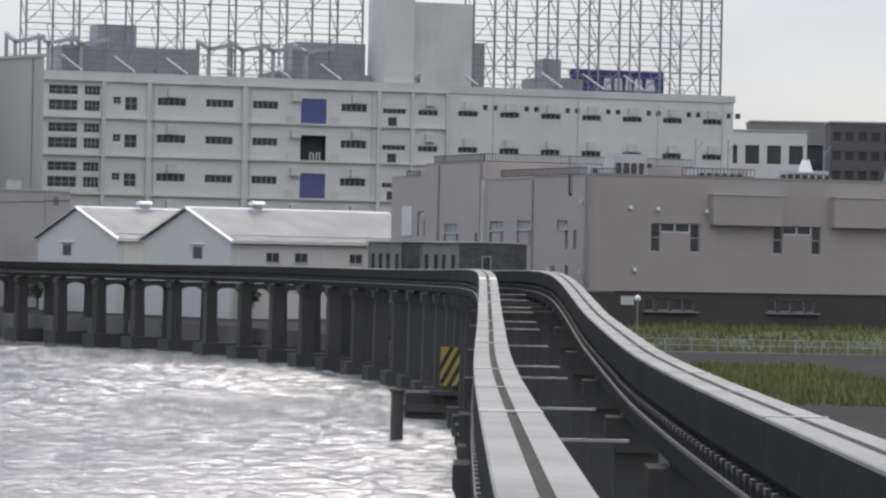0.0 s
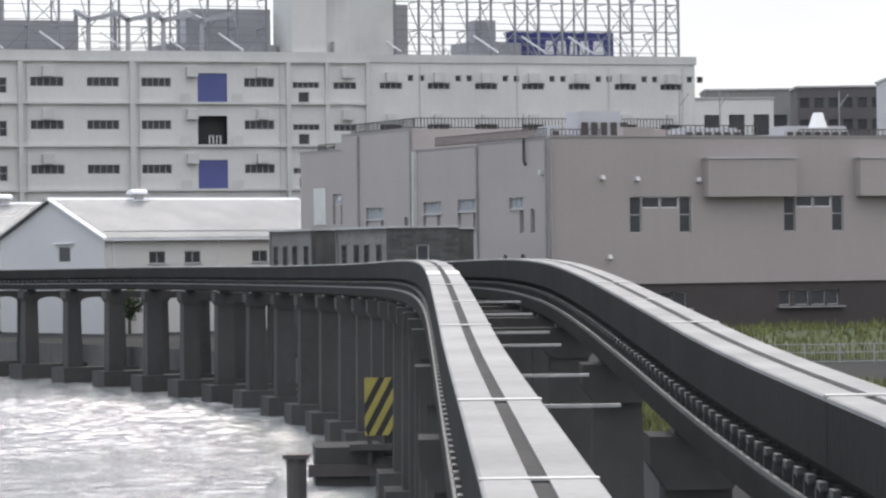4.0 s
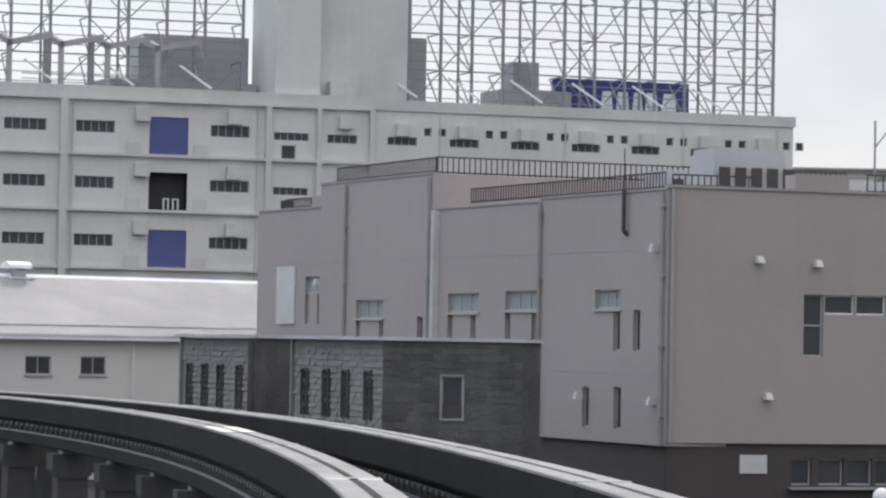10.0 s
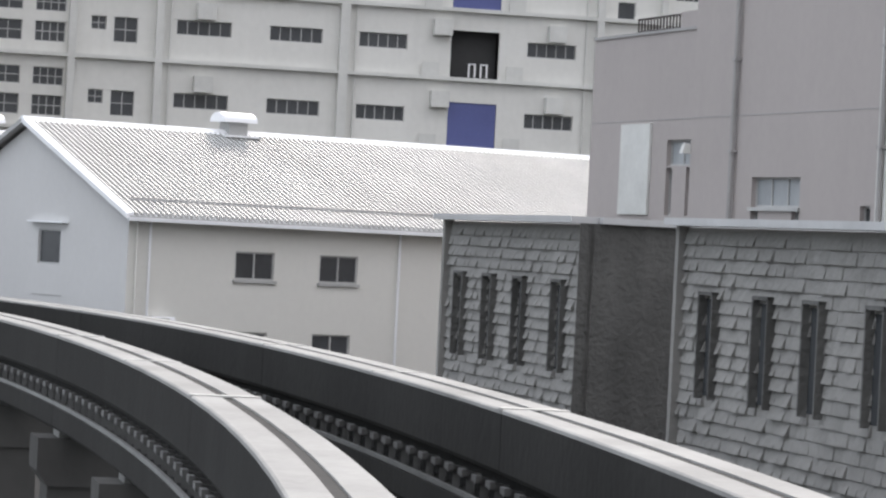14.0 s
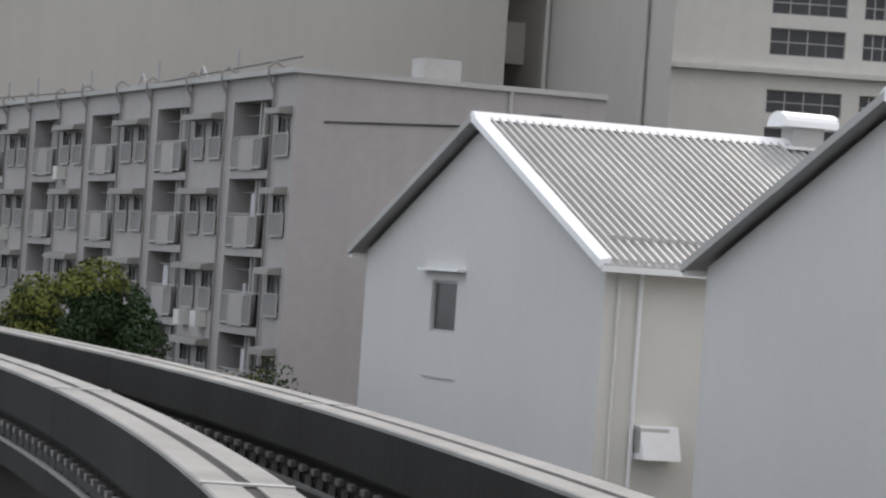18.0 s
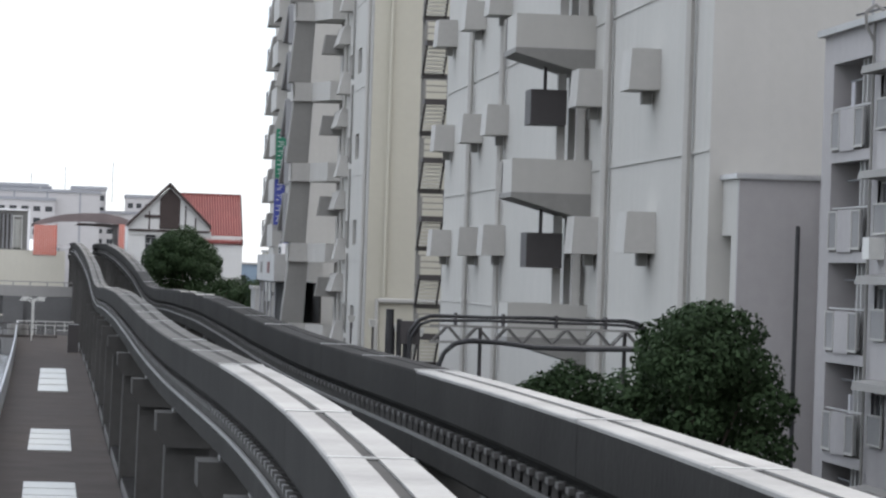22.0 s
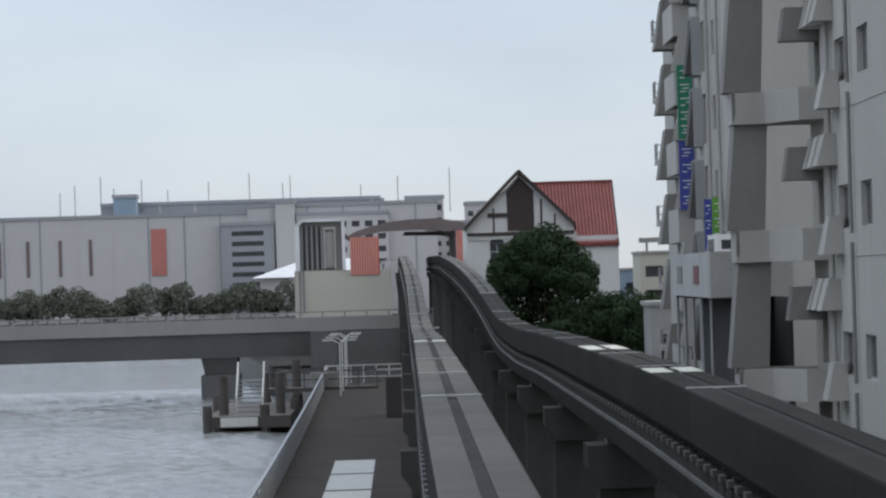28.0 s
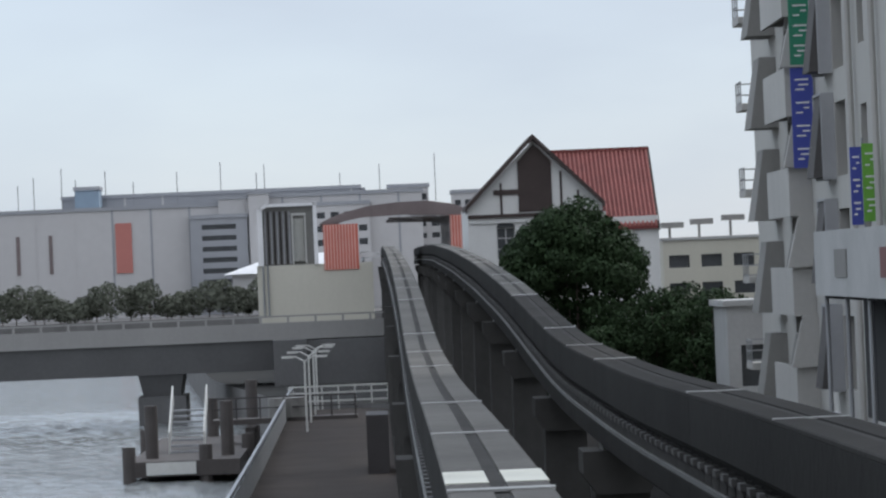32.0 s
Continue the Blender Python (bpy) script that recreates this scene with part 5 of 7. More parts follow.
    for u in (14, 24, 33):
        part("roof_frame", Solid().bar((u, 1.2, TOPZ), (u + 1.2, 1.2, TOPZ + 0.9), 0.06).bar((u + 1.2, 1.2, TOPZ + 0.9), (u + 2.6, 1.2, TOPZ), 0.06), M_STEEL, g)
    part("number_mark", Solid().box(L, 8.6, 15.2, L + 0.02, 9.4, 16.3), M_RECESS, g, "plain dark mark")
    part("end_pipe", Solid().bar((L + 0.12, 7.5, 2.6), (L + 0.12, 7.5, TOPZ), 0.12, 6), M_APTTRIM, g)
    part("roof_box", Solid().box(L - 9, 7, TOPZ, L - 7.6, 8.4, TOPZ + 1.4), M_APTTRIM, g)
    for u in (3, 9, 19, 30, 41):
        part("roof_pole", Solid().bar((u, 0.6, TOPZ), (u, 0.6, TOPZ + 1.2), 0.08, 6), M_STEEL, g)
    part("roof_cable", Solid().bar((L, 1.0, 15.4), (L + 0.1, 10.8, 15.9), 0.06), M_BLACKPIPE, g)


apartment()
an = thing("stair_annexe", -98.3, 346.5, 0, -51, "pale grey stair block beside the apartments", "annexe")
part("wall", Solid().wall(-6.2, -2.6, 2.6, 13.1, [(-5.6, -3.4, 7.0, 11.5)], -1.8, 0.3), M_FACT, an)
part("side_wall", Solid().box(-2.6, -1.8, 2.6, -2.4, 5, 13.1), M_APT, an)
part("roof_slab", Solid().box(-6.2, -1.4, 13.0, -2.6, 5, 13.095), M_APT, an)
part("link_wall", Solid().box(-2.4, 0.5, 2.6, -0.1, 0.7, 12.9), M_APT, an)
part("louvre_panel", Solid().box(-5.6, -1.52, 7.0, -3.4, -1.5, 11.5), M_FACTTRIM, an)
part("pipe", Solid().bar((-1.9, -0.2, 2.6), (-1.9, -0.2, 11.8), 0.13, 6), M_BLACKPIPE, an)
part("cap", Solid().box(-6.3, -1.9, 13.1, -2.3, 5, 13.25), M_COPING, an)


# ---------------------------------------------------------------- cream factory block beside the line
def factory():
    g = thing("factory_block", -108.6, 355.7, 0, -51, "tall cream factory block with concrete balconies and vent hoods", "factory")
    X0, X1, TZ = -63.5, 8.8, 40.0
    levels = [7.8 + 5.13 * k for k in range(7)]
    holes = []
    for z in levels:
        holes += [(-16.5, -15.2, z - 3.9, z - 0.7), (-19.6, -18.2, z - 3.9, z - 0.6), (-17.2, -15.0, z + 0.3, z + 2.6)]
    holes = [h for h in holes if h[2] > 2.7]
    wall = Solid().wall(X0, X1, 2.6, TZ, holes, 0, 0.5)
    wall.quad((X1, 0, 2.6), (X1, 30, 2.6), (X1, 30, TZ), (X1, 0, TZ)).quad((X0, 30, 2.6), (X0, 0, 2.6), (X0, 0, TZ), (X0, 30, TZ))
    wall.quad((X0, 0, TZ), (X1, 0, TZ), (X1, 30, TZ), (X0, 30, TZ))
    part("wall", wall, M_FACT, g)
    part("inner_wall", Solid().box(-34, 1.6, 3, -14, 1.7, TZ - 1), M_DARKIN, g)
    a, b, o = -17.5, -14.0, -2.85
    for z in levels:
        # underside shade is painted: a darker grey than the parapet
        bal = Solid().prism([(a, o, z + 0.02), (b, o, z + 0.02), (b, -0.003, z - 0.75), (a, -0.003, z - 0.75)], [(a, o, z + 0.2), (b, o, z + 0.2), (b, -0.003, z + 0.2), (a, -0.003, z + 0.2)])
        p = part("balcony", bal, M_BUTTRESS, g, "sloped soffit with its shade in the darker grey")
        part("parapet", Solid().box(b - 0.18, o, z + 0.2, b, -0.003, z + 1.4).box(a + 0.9, o, z + 0.2, b - 0.18, o + 0.18, z + 1.4).box(a, o, z + 0.2, a + 0.2, o + 0.18, z + 1.4).box(a, o + 0.18, z + 0.2, a + 0.18, -0.003, z + 1.4), M_FACT, p, "pale concrete parapet")
        part("slot_screen", Solid().box(a + 0.2, o + 0.06, z + 0.2, a + 0.9, o + 0.1, z + 1.3), M_BROWNBOX, p)
        if z > 9:
            part("service_box", Solid().box(-16.8, -2.1, z - 2.45, -15.2, -0.8, z - 1.2), M_BROWNBOX, g, "dark box hung under the balcony")
            part("box_hanger", Solid().bar((-16.0, -1.5, z - 1.2), (-16.0, -1.5, z - 0.3), 0.12), M_BROWNBOX, g)
            for u, y in ((-17.1, -0.5), (-15.0, -0.5), (-16.4, -1.0)):
                part("balcony_column", Solid().box(u, y, z - 3.75, u + 0.3, y + 0.3, z - 0.55), M_FACTTRIM, g)
            part("landing_slab", Solid().box(-17.3, -1.2, z - 3.95, -14.4, -0.003, z - 3.75), M_FACTTRIM, g)
        part("door_panel", Solid().box(-19.6, 0.4, max(2.7, z - 3.9), -18.2, 0.46, z - 0.6), M_FACTTRIM, g)
        hood = Solid().prism([(0, -1.0, 0), (1.9, -1.0, 0), (1.9, -0.003, 0), (0, -0.003, 0)], [(0.05, -0.92, 1.3), (1.85, -0.92, 1.3), (1.85, -0.003, 1.3), (0.05, -0.003, 1.3)])
        for u in (-61.5, -49.5, -40.2, -13.4, -2.0):
            h = Solid()
            h.v, h.f = [(x + u, y, q + z + 3.2) for x, y, q in hood.v], list(hood.f)
            v = part("vent_hood", h, M_FACTTRIM, g)
            part("outlet", Solid().box(u + 0.5, -0.4, z + 2.8, u + 1.0, -0.1, z + 3.2), M_BUTTRESS, v)
        part("string_course", Solid().box(X0, -0.05, z + 1.0, X1, -0.003, z + 1.06), M_FACTTRIM, g)
    for u in (-51.4, -39.5, -9.8, 6.0):
        part("downpipe", Solid().bar((u, -0.2, 2.6), (u, -0.2, TZ - 0.5), 0.3, 6), M_FACTTRIM, g)
    return g


factory()
cs = thing("cold_store", -68.0, 357.4, 0, -51, "huge plain pale wall of a cold store", "warehouse")
body = Solid().prism([(-75, 0, 2.6), (0, 0, 2.6), (-13.9, 5.5, 2.6), (-75, 5.5, 2.6)], [(-75, 0, 36.2), (0, 0, 36.2), (-13.9, 5.5, 36.2), (-75, 5.5, 36.2)])
part("wall", body, M_FACT, cs)
for u in (-3, -16, -30, -46):
    part("downpipe", Solid().bar((u, -0.2, 2.6), (u, -0.2, 36), 0.3, 6), M_FACTTRIM, cs)
for u, z in ((-22, 22), (-40, 24), (-12, 12)):
    part("wall_box", Solid().box(u, -1.4, z, u + 2.4, -0.003, z + 2.2), M_FACTTRIM, cs)
part("roof_edge", Solid().box(-75, -0.2, 36.2, 0.0, 0.3, 36.6), M_FACTTRIM, cs)


# ---------------------------------------------------------------- tower with slanted buttresses
def buttress_tower(x, y, length, label):
    g = thing("factory_tower", x, y, 0, -51, label, "factory tower", "factory towers")
    TZ = 42.0
    wins, holes = [], []
    zs = [5.22 + 5.43 * k for k in range(7)]
    for z in zs:
        for a in (-18.0, -11.4):
            wins.append((a, a + 3.0, z + 1.15, z + 2.75))
        wins.append((-20.9, -19.7, z + 1.4, z + 2.9))
        holes.append((-24.4, -22.6, z + 1.4, z + 3.9))
    wall = Solid().wall(-length, 0, 2.6, TZ, holes + wins, 0, 0.35)
    wall.quad((-length, 0, TZ), (0, 0, TZ), (0, 13, TZ), (-length, 13, TZ)).quad((-length, 13, 2.6), (-length, 0, 2.6), (-length, 0, TZ), (-length, 13, TZ))
    part("wall", wall, M_FACT, g)
    part("inner_wall", Solid().box(-length + 0.5, 0.9, 3, -0.5, 1.0, TZ - 1), M_DARKIN, g)
    part("end_wall", Solid().box(-0.3, 0.02, 2.6, 0.02, 13, TZ), M_TOWEREND, g, "cream end wall")
    for w in wins:
        window(g, *w, 0, 1, 0.3)
    plan = [(-21.5, 0), (-21.5, -1.0), (-24.5, -2.0), (-24.5, -3.3), (-length, -3.3), (-length, 0)]
    for k, z in enumerate(zs):
        flo = Solid().prism([(px_, py_ - 0.004, z) for px_, py_ in reversed(plan)], [(px_, py_ - 0.004, z + 0.25) for px_, py_ in reversed(plan)])
        p = part("balcony", flo, M_FACTTRIM, g)
        par = Solid()
        for (ax, ay), (bx, by) in zip(plan, plan[1:]):
            e = 0.15 if abs(ay - by) < 0.5 else 0.0
            d = 0.0 if e else -0.15
            par.prism([(ax, ay, z + 0.25), (bx, by, z + 0.25), (bx + d, by + e, z + 0.25), (ax + d, ay + e, z + 0.25)], [(ax, ay, z + 1.25), (bx, by, z + 1.25), (bx + d, by + e, z + 1.25), (ax + d, ay + e, z + 1.25)])
        part("parapet", par, M_FACTTRIM, p, "pale concrete parapet")
        z0_ = max(2.6, z - 4.15)
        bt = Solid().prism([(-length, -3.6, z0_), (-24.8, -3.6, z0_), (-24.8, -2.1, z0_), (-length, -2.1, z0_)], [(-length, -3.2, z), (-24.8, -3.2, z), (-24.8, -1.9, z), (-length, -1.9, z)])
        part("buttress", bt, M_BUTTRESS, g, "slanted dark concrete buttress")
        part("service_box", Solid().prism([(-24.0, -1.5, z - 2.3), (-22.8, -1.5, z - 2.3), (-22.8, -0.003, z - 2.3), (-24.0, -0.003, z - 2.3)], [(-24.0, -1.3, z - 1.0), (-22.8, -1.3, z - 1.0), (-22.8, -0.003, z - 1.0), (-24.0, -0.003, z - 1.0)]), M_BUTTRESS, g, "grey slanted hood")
        part("wall_pipe", Solid().bar((-13.2, -0.15, max(2.7, z - 4.5)), (-13.2, -0.15, z + 0.6), 0.16, 6), M_BUTTRESS, g)
        for u in (-19.5, -21.5, -23.5):
            part("vent_hood", Solid().prism([(u, -0.8, z - 1.9), (u + 1.5, -0.8, z - 1.9), (u + 1.5, -0.003, z - 1.9), (u, -0.003, z - 1.9)], [(u + 0.1, -0.45, z - 0.7), (u + 1.4, -0.45, z - 0.7), (u + 1.4, -0.003, z - 0.7), (u, -0.003, z - 0.7)]), M_FACTTRIM, g)
        part("vent_hood", Solid().prism([(-18.4, -0.8, z + 0.2), (-16.7, -0.8, z + 0.2), (-16.7, -0.003, z + 0.2), (-18.4, -0.003, z + 0.2)], [(-18.2, -0.5, z + 1.6), (-16.9, -0.5, z + 1.6), (-16.9, -0.003, z + 1.6), (-18.2, -0.003, z + 1.6)]), M_FACTTRIM, g)
    for u in (-1.0, -19.0):
        part("downpipe", Solid().bar((u, -0.2, 2.6), (u, -0.2, TZ - 0.5), 0.28, 6), M_FACTTRIM, g)
    part("end_pipe", Solid().bar((0.2, 0.8, 8.4), (0.2, 12, 8.4), 0.3, 6).bar((0.2, 0.7, 2.6), (0.2, 0.7, 8.5), 0.25, 6), M_FACTTRIM, g)
    part("end_pipe", Solid().bar((0.16, 1.1, 8.6), (0.16, 1.1, TZ - 0.3), 0.2, 6), M_TOWEREND, g)
    for z in zs[1:]:
        part("wall_joint", Solid().box(-length, -0.03, z + 0.1, 0.05, -0.003, z + 0.15), M_FACTTRIM, g)
    return g


buttress_tower(-171.8, 432.5, 26.6, "cream factory tower with slanted buttresses and long balconies")


def escape_stair():
    """A steel fire-escape stair tower."""
    g = thing("fire_escape", -161.3, 422.0, 0, -51, "grey steel fire-escape stair with railed landings", "stairs")
    tread = Solid().box(0, 0, 0, 0.28, 1.1, 0.07).mesh("step", M_HOOD)
    for k in range(10):
        z = 3.5 + 3.27 * k
        ld = part("landing", Solid().box(0.5, 0.05, z - 0.25, 1.7, 2.8, z), M_DARKPANEL, g, "dark landing floor")
        hl = part("half_landing", Solid().box(-2.6, 0.2, z - 1.9, -1.5, 2.8, z - 1.65), M_DARKPANEL, g, "dark half landing")
        for q in (0.4, 0.75, 1.1):
            part("hand_rail", Solid().bar((1.68, 0.0, z + q), (1.68, 1.35, z + q), 0.07).bar((0.5, 0.08, z + q), (1.68, 0.08, z + q), 0.07), M_BUTTRESS, ld)
            part("hand_rail", Solid().bar((-2.55, 0.25, z - 1.65 + q), (-1.5, 0.25, z - 1.65 + q), 0.06), M_BUTTRESS, hl)
        for u, v in ((1.68, 0.05), (1.68, 1.3), (0.55, 0.08)):
            part("rail_post", Solid().bar((u, v, z), (u, v, z + 1.12), 0.09), M_BUTTRESS, ld)
        for i in range(7):
            part("step", tread, None, g, at=(-1.5 + i * 0.28, 0.25, z - 1.62 + 0.205 * i))
            part("step", tread, None, g, at=(0.3 - i * 0.28, 1.65, z + 0.1 + 0.205 * i))
        for y in (0.2, 1.38):
            part("stringer", Solid().bar((-1.6, y, z - 1.75), (0.5, y, z - 0.1), 0.12), M_DARKPANEL, g)
        for y in (1.6, 2.78):
            part("stringer", Solid().bar((0.5, y, z - 0.1), (-1.6, y, z + 1.5), 0.12), M_DARKPANEL, g)
        part("kick_plate", Solid().box(1.7, 0.05, z - 0.3, 1.74, 2.8, z + 0.02), M_BROWNBOX, ld)
    for u, v in ((1.55, 1.4), (1.4, 1.62), (-2.5, 0.3), (-2.5, 2.7), (0.5, 1.5), (1.5, 2.75)):
        part("post", Solid().bar((u, v, 2.6), (u, v, 36.5), 0.16), M_BUTTRESS, g)


escape_stair()


# ---------------------------------------------------------------- banner building with stair bays and parking deck
def banner_building():
    g = thing("banner_building", -223.3, 495.7, 0, -51, "pale concrete factory with open stair bays and balconies", "factory")
    TZ = 34.0
    holes = []
    for k in range(8):
        z = 5.2 + 3.9 * k
        holes += [(-9.5, -5.5, z, z + 2.9), (6.0, 9.0, z + 0.3, z + 3.0), (13.0, 14.6, z + 0.8, z + 2.6)]
    wall = Solid().wall(-23, 24, 2.6, TZ, holes, 0, 0.4)
    wall.quad((-23, 14, 2.6), (-23, 0, 2.6), (-23, 0, TZ), (-23, 14, TZ)).quad((24, 0, 2.6), (24, 14, 2.6), (24, 14, TZ), (24, 0, TZ)).quad((-23, 0, TZ), (24, 0, TZ), (24, 14, TZ), (-23, 14, TZ))
    part("wall", wall, M_FACT, g)
    part("inner_wall", Solid().box(-22, 1.8, 3, 23, 1.9, TZ - 1), M_DARKIN, g)
    for k in range(8):
        z = 5.2 + 3.9 * k
        part("stair_front", Solid().box(-10.0, -0.9, z - 1.0, -2.0, -0.75, z + 0.9).box(-2.2, -0.75, z - 1.0, -2.0, -0.003, z + 0.9), M_FACTTRIM, g, "pale stair parapet")
        part("stair_flight", Solid().prism([(-9.4, -0.7, z - 0.9), (-8.6, -0.7, z - 0.9), (-8.6, -0.1, z - 0.9), (-9.4, -0.1, z - 0.9)], [(-3.6, -0.7, z + 2.2), (-2.8, -0.7, z + 2.2), (-2.8, -0.1, z + 2.2), (-3.6, -0.1, z + 2.2)]), M_BUTTRESS, g)
        part("fin", Solid().prism([(-2.0, -1.1, z + 0.9), (-1.7, -1.1, z + 0.9), (-1.7, -0.003, z + 0.9), (-2.0, -0.003, z + 0.9)], [(-2.0, -0.6, z + 2.9), (-1.7, -0.6, z + 2.9), (-1.7, -0.003, z + 2.9), (-2.0, -0.003, z + 2.9)]), M_FACTTRIM, g)
        part("slant_panel", Solid().prism([(-15.5, -1.2, z - 1.0), (-12.8, -1.2, z - 1.0), (-12.8, -0.003, z - 1.0), (-15.5, -0.003, z - 1.0)], [(-15.3, -0.7, z + 2.0), (-13.0, -0.7, z + 2.0), (-13.0, -0.003, z + 2.0), (-15.3, -0.003, z + 2.0)]), M_BUTTRESS, g, "slanted dark panel")
        bay = part("hung_panel", Solid().prism([(3.6, -0.85, z + 0.3), (5.6, -0.85, z + 0.3), (5.6, -0.003, z + 0.3), (3.6, -0.003, z + 0.3)], [(3.6, -0.45, z + 3.3), (5.6, -0.45, z + 3.3), (5.6, -0.003, z + 3.3), (3.6, -0.003, z + 3.3)]), M_DARKPANEL, g, "dark slanted panel")
        part("panel_frame", Solid().box(3.4, -0.5, z + 0.2, 3.55, -0.003, z + 3.4).box(5.65, -0.5, z + 0.2, 5.8, -0.003, z + 3.4).box(3.55, -0.5, z + 3.32, 5.65, -0.003, z + 3.4), M_GREYWALL, bay, "blue-grey frame")
        part("end_balcony", Solid().box(-25.0, -0.6, z + 0.2, -22.2, 1.6, z + 0.5), M_FACTTRIM, g)
        for q in (0.55, 1.0, 1.5):
            part("rail", Solid().bar((-25, -0.55, z + q), (-23, -0.55, z + q), 0.06), M_STEEL, g)
            part("rail", Solid().bar((-25, -0.55, z + q), (-25, 1.5, z + q), 0.06), M_STEEL, g)
        for u in (-25, -24, -23):
            part("rail_post", Solid().bar((u, -0.55, z + 0.5), (u, -0.55, z + 1.5), 0.06), M_STEEL, g)
    for u in (12.0, 18.0):
        part("downpipe", Solid().bar((u, -0.2, 2.6), (u, -0.2, TZ), 0.25, 6), M_FACTTRIM, g)


banner_building()
for u, y0, y1, z0, z1, mat, lab in ((0.6, -0.95, -0.1, 17.75, 21.9, M_GREENSIGN, "green vertical banner with pale bars"), (0.4, -0.95, -0.1, 13.8, 17.65, M_BLUESIGN, "blue vertical banner with pale bars"),
                                   (17.2, -0.6, -0.08, 11.5, 14.1, M_LIMESIGN, "small bright green vertical sign"), (17.2, -1.0, -0.62, 11.4, 14.0, M_BLUESIGN, "narrow blue vertical sign beside a green one")):
    b_ = thing("banner", -223.3, 495.7, 0, -51, lab, "banner", "vertical banners")
    part("cloth", Solid().box(u, y0, z0, u + 0.08, y1, z1), mat, b_)
    part("pole", Solid().bar((u + 0.04, y1 + 0.05, z0 - 0.3), (u + 0.04, y1 + 0.05, z1 + 0.3), 0.08, 6), M_STEEL, b_)
    for z in (z0 + 0.3, z1 - 0.3):
        part("bracket", Solid().bar((u + 0.04, y1, z), (u + 0.04, 0.05, z), 0.06), M_STEEL, b_)
    n, w = max(3, int((z1 - z0) / 0.8)), y1 - y0
    for i in range(n):
        z = z0 + 0.2 + i * (z1 - z0 - 0.3) / n
        for q, a, b in ((0.5, 0.2, 0.8), (0.3, 0.35 + 0.1 * (i % 3), 0.8), (0.12, 0.2, 0.5 + 0.1 * (i % 2))):
            part("bar", Solid().box(u + 0.082, y0 + w * a, z + q, u + 0.1, y0 + w * b, z + q + 0.06), M_SIGNWHITE, b_)


pk = thing("parking_deck", -223.3, 495.7, 0, -51, "low grey building with a parking deck on its roof", "parking deck")
part("upper_wall", Solid().box(28.0, -3.6, 9.25, 51.0, -3.4, 11.15).box(28.0, -3.4, 9.25, 28.2, -0.2, 11.15).box(50.8, -3.4, 9.25, 51.0, -0.2, 11.15), M_APTTRIM, pk)
part("deck", Solid().box(28.2, -3.4, 9.25, 45.1, -0.2, 9.9), M_GREYWALL, pk)
for i in range(10):
    u = 28.1 + i * 2.4
    part("panel", Solid().box(u - 0.1, -3.58, 2.6, u + 2.28, -3.4, 5.4), M_GREYWALL, pk)
    part("dark_window", Solid().box(u + 0.05, -2.2, 5.5, u + 2.35, -2.1, 9.2), M_DARKIN, pk)
    if i % 2 == 0:
        part("column", Solid().bar((u + 0.1, -3.3, 5.4), (u + 0.1, -3.3, 9.25), 0.14, 8), M_GREYWALL, pk)
part("panel_cap", Solid().box(28.0, -3.6, 5.4, 50.8, -3.35, 5.5), M_APTTRIM, pk)
# soffit and back wall take the recess shade as their colour
part("recess_soffit", Solid().box(28.2, -3.35, 9.15, 50.8, -2.1, 9.245), M_DARKIN, pk)
for u, m in ((33.0, M_BUTTRESS), (42.5, M_REDDULL)):
    part("sign_panel", Solid().box(u, -3.64, 9.8, u + 2.6, -3.6, 10.6), m, pk)
part("back_wall", Solid().box(28, -0.4, 2.6, 51.0, -0.25, 9.2), M_DARKIN, pk)
part("end_wall", Solid().box(50.8, -3.3, 2.6, 51.0, -0.5, 5.6), M_GREYWALL, pk)
lw = thing("yard_wall", -223.3, 495.7, 0, -51, "low pale concrete yard wall with a dark coping", "wall")
part("wall", Solid().box(55.0, -4.2, 2.6, 63.0, -2.4, 5.0), M_APTTRIM, lw)
part("coping", Solid().box(54.9, -4.3, 5.0, 63.1, -2.3, 5.25), M_BROWNBOX, lw)


def van(x, y, z, turn, label, scale=1.0, group="vehicles"):
    g = thing("van", x, y, z, turn, label, "van", group)
    prof = [(-2.3, 0.35), (2.2, 0.35), (2.25, 0.9), (1.9, 1.1), (1.3, 1.9), (-2.2, 1.95), (-2.35, 1.0)]
    body = Solid().prism([(px_, -0.85, pz) for px_, pz in prof], [(px_, 0.85, pz) for px_, pz in prof])
    part("body", body, M_VAN, g)
    for sgn in (-1, 1):
        part("side_glass", Solid().box(-2.0, sgn * 0.86 - 0.01, 1.2, 1.2, sgn * 0.86 + 0.01, 1.75), M_WINDARK, g)
        for wx in (-1.45, 1.45):
            w = part("tyre", Solid().bar((wx, sgn * 0.62, 0.33), (wx, sgn * 0.87, 0.33), 0.66, 14), M_BLACK, g)
            part("rim", Solid().bar((wx, sgn * 0.86, 0.33), (wx, sgn * 0.885, 0.33), 0.36, 10), M_STEEL, w)
    part("rear_window", Solid().box(-2.32, -0.55, 1.3, -2.27, 0.55, 1.7), M_WINDARK, g)
    part("windscreen", Solid().prism([(1.93, -0.75, 1.12), (1.93, 0.75, 1.12), (1.95, 0.75, 1.12), (1.95, -0.75, 1.12)], [(1.34, -0.7, 1.85), (1.34, 0.7, 1.85), (1.37, 0.7, 1.85), (1.37, -0.7, 1.85)]), M_WINDARK, g)
    for sgn in (-0.6, 0.6):
        part("headlight", Solid().box(2.2, sgn - 0.15, 0.75, 2.28, sgn + 0.15, 0.92), M_LAMPGLASS, g)
    return g


VM = pose(-223.3, 495.7, 0, 0, 0, -51)
q = VM @ Vector((39.5, -1.75, 10.0))
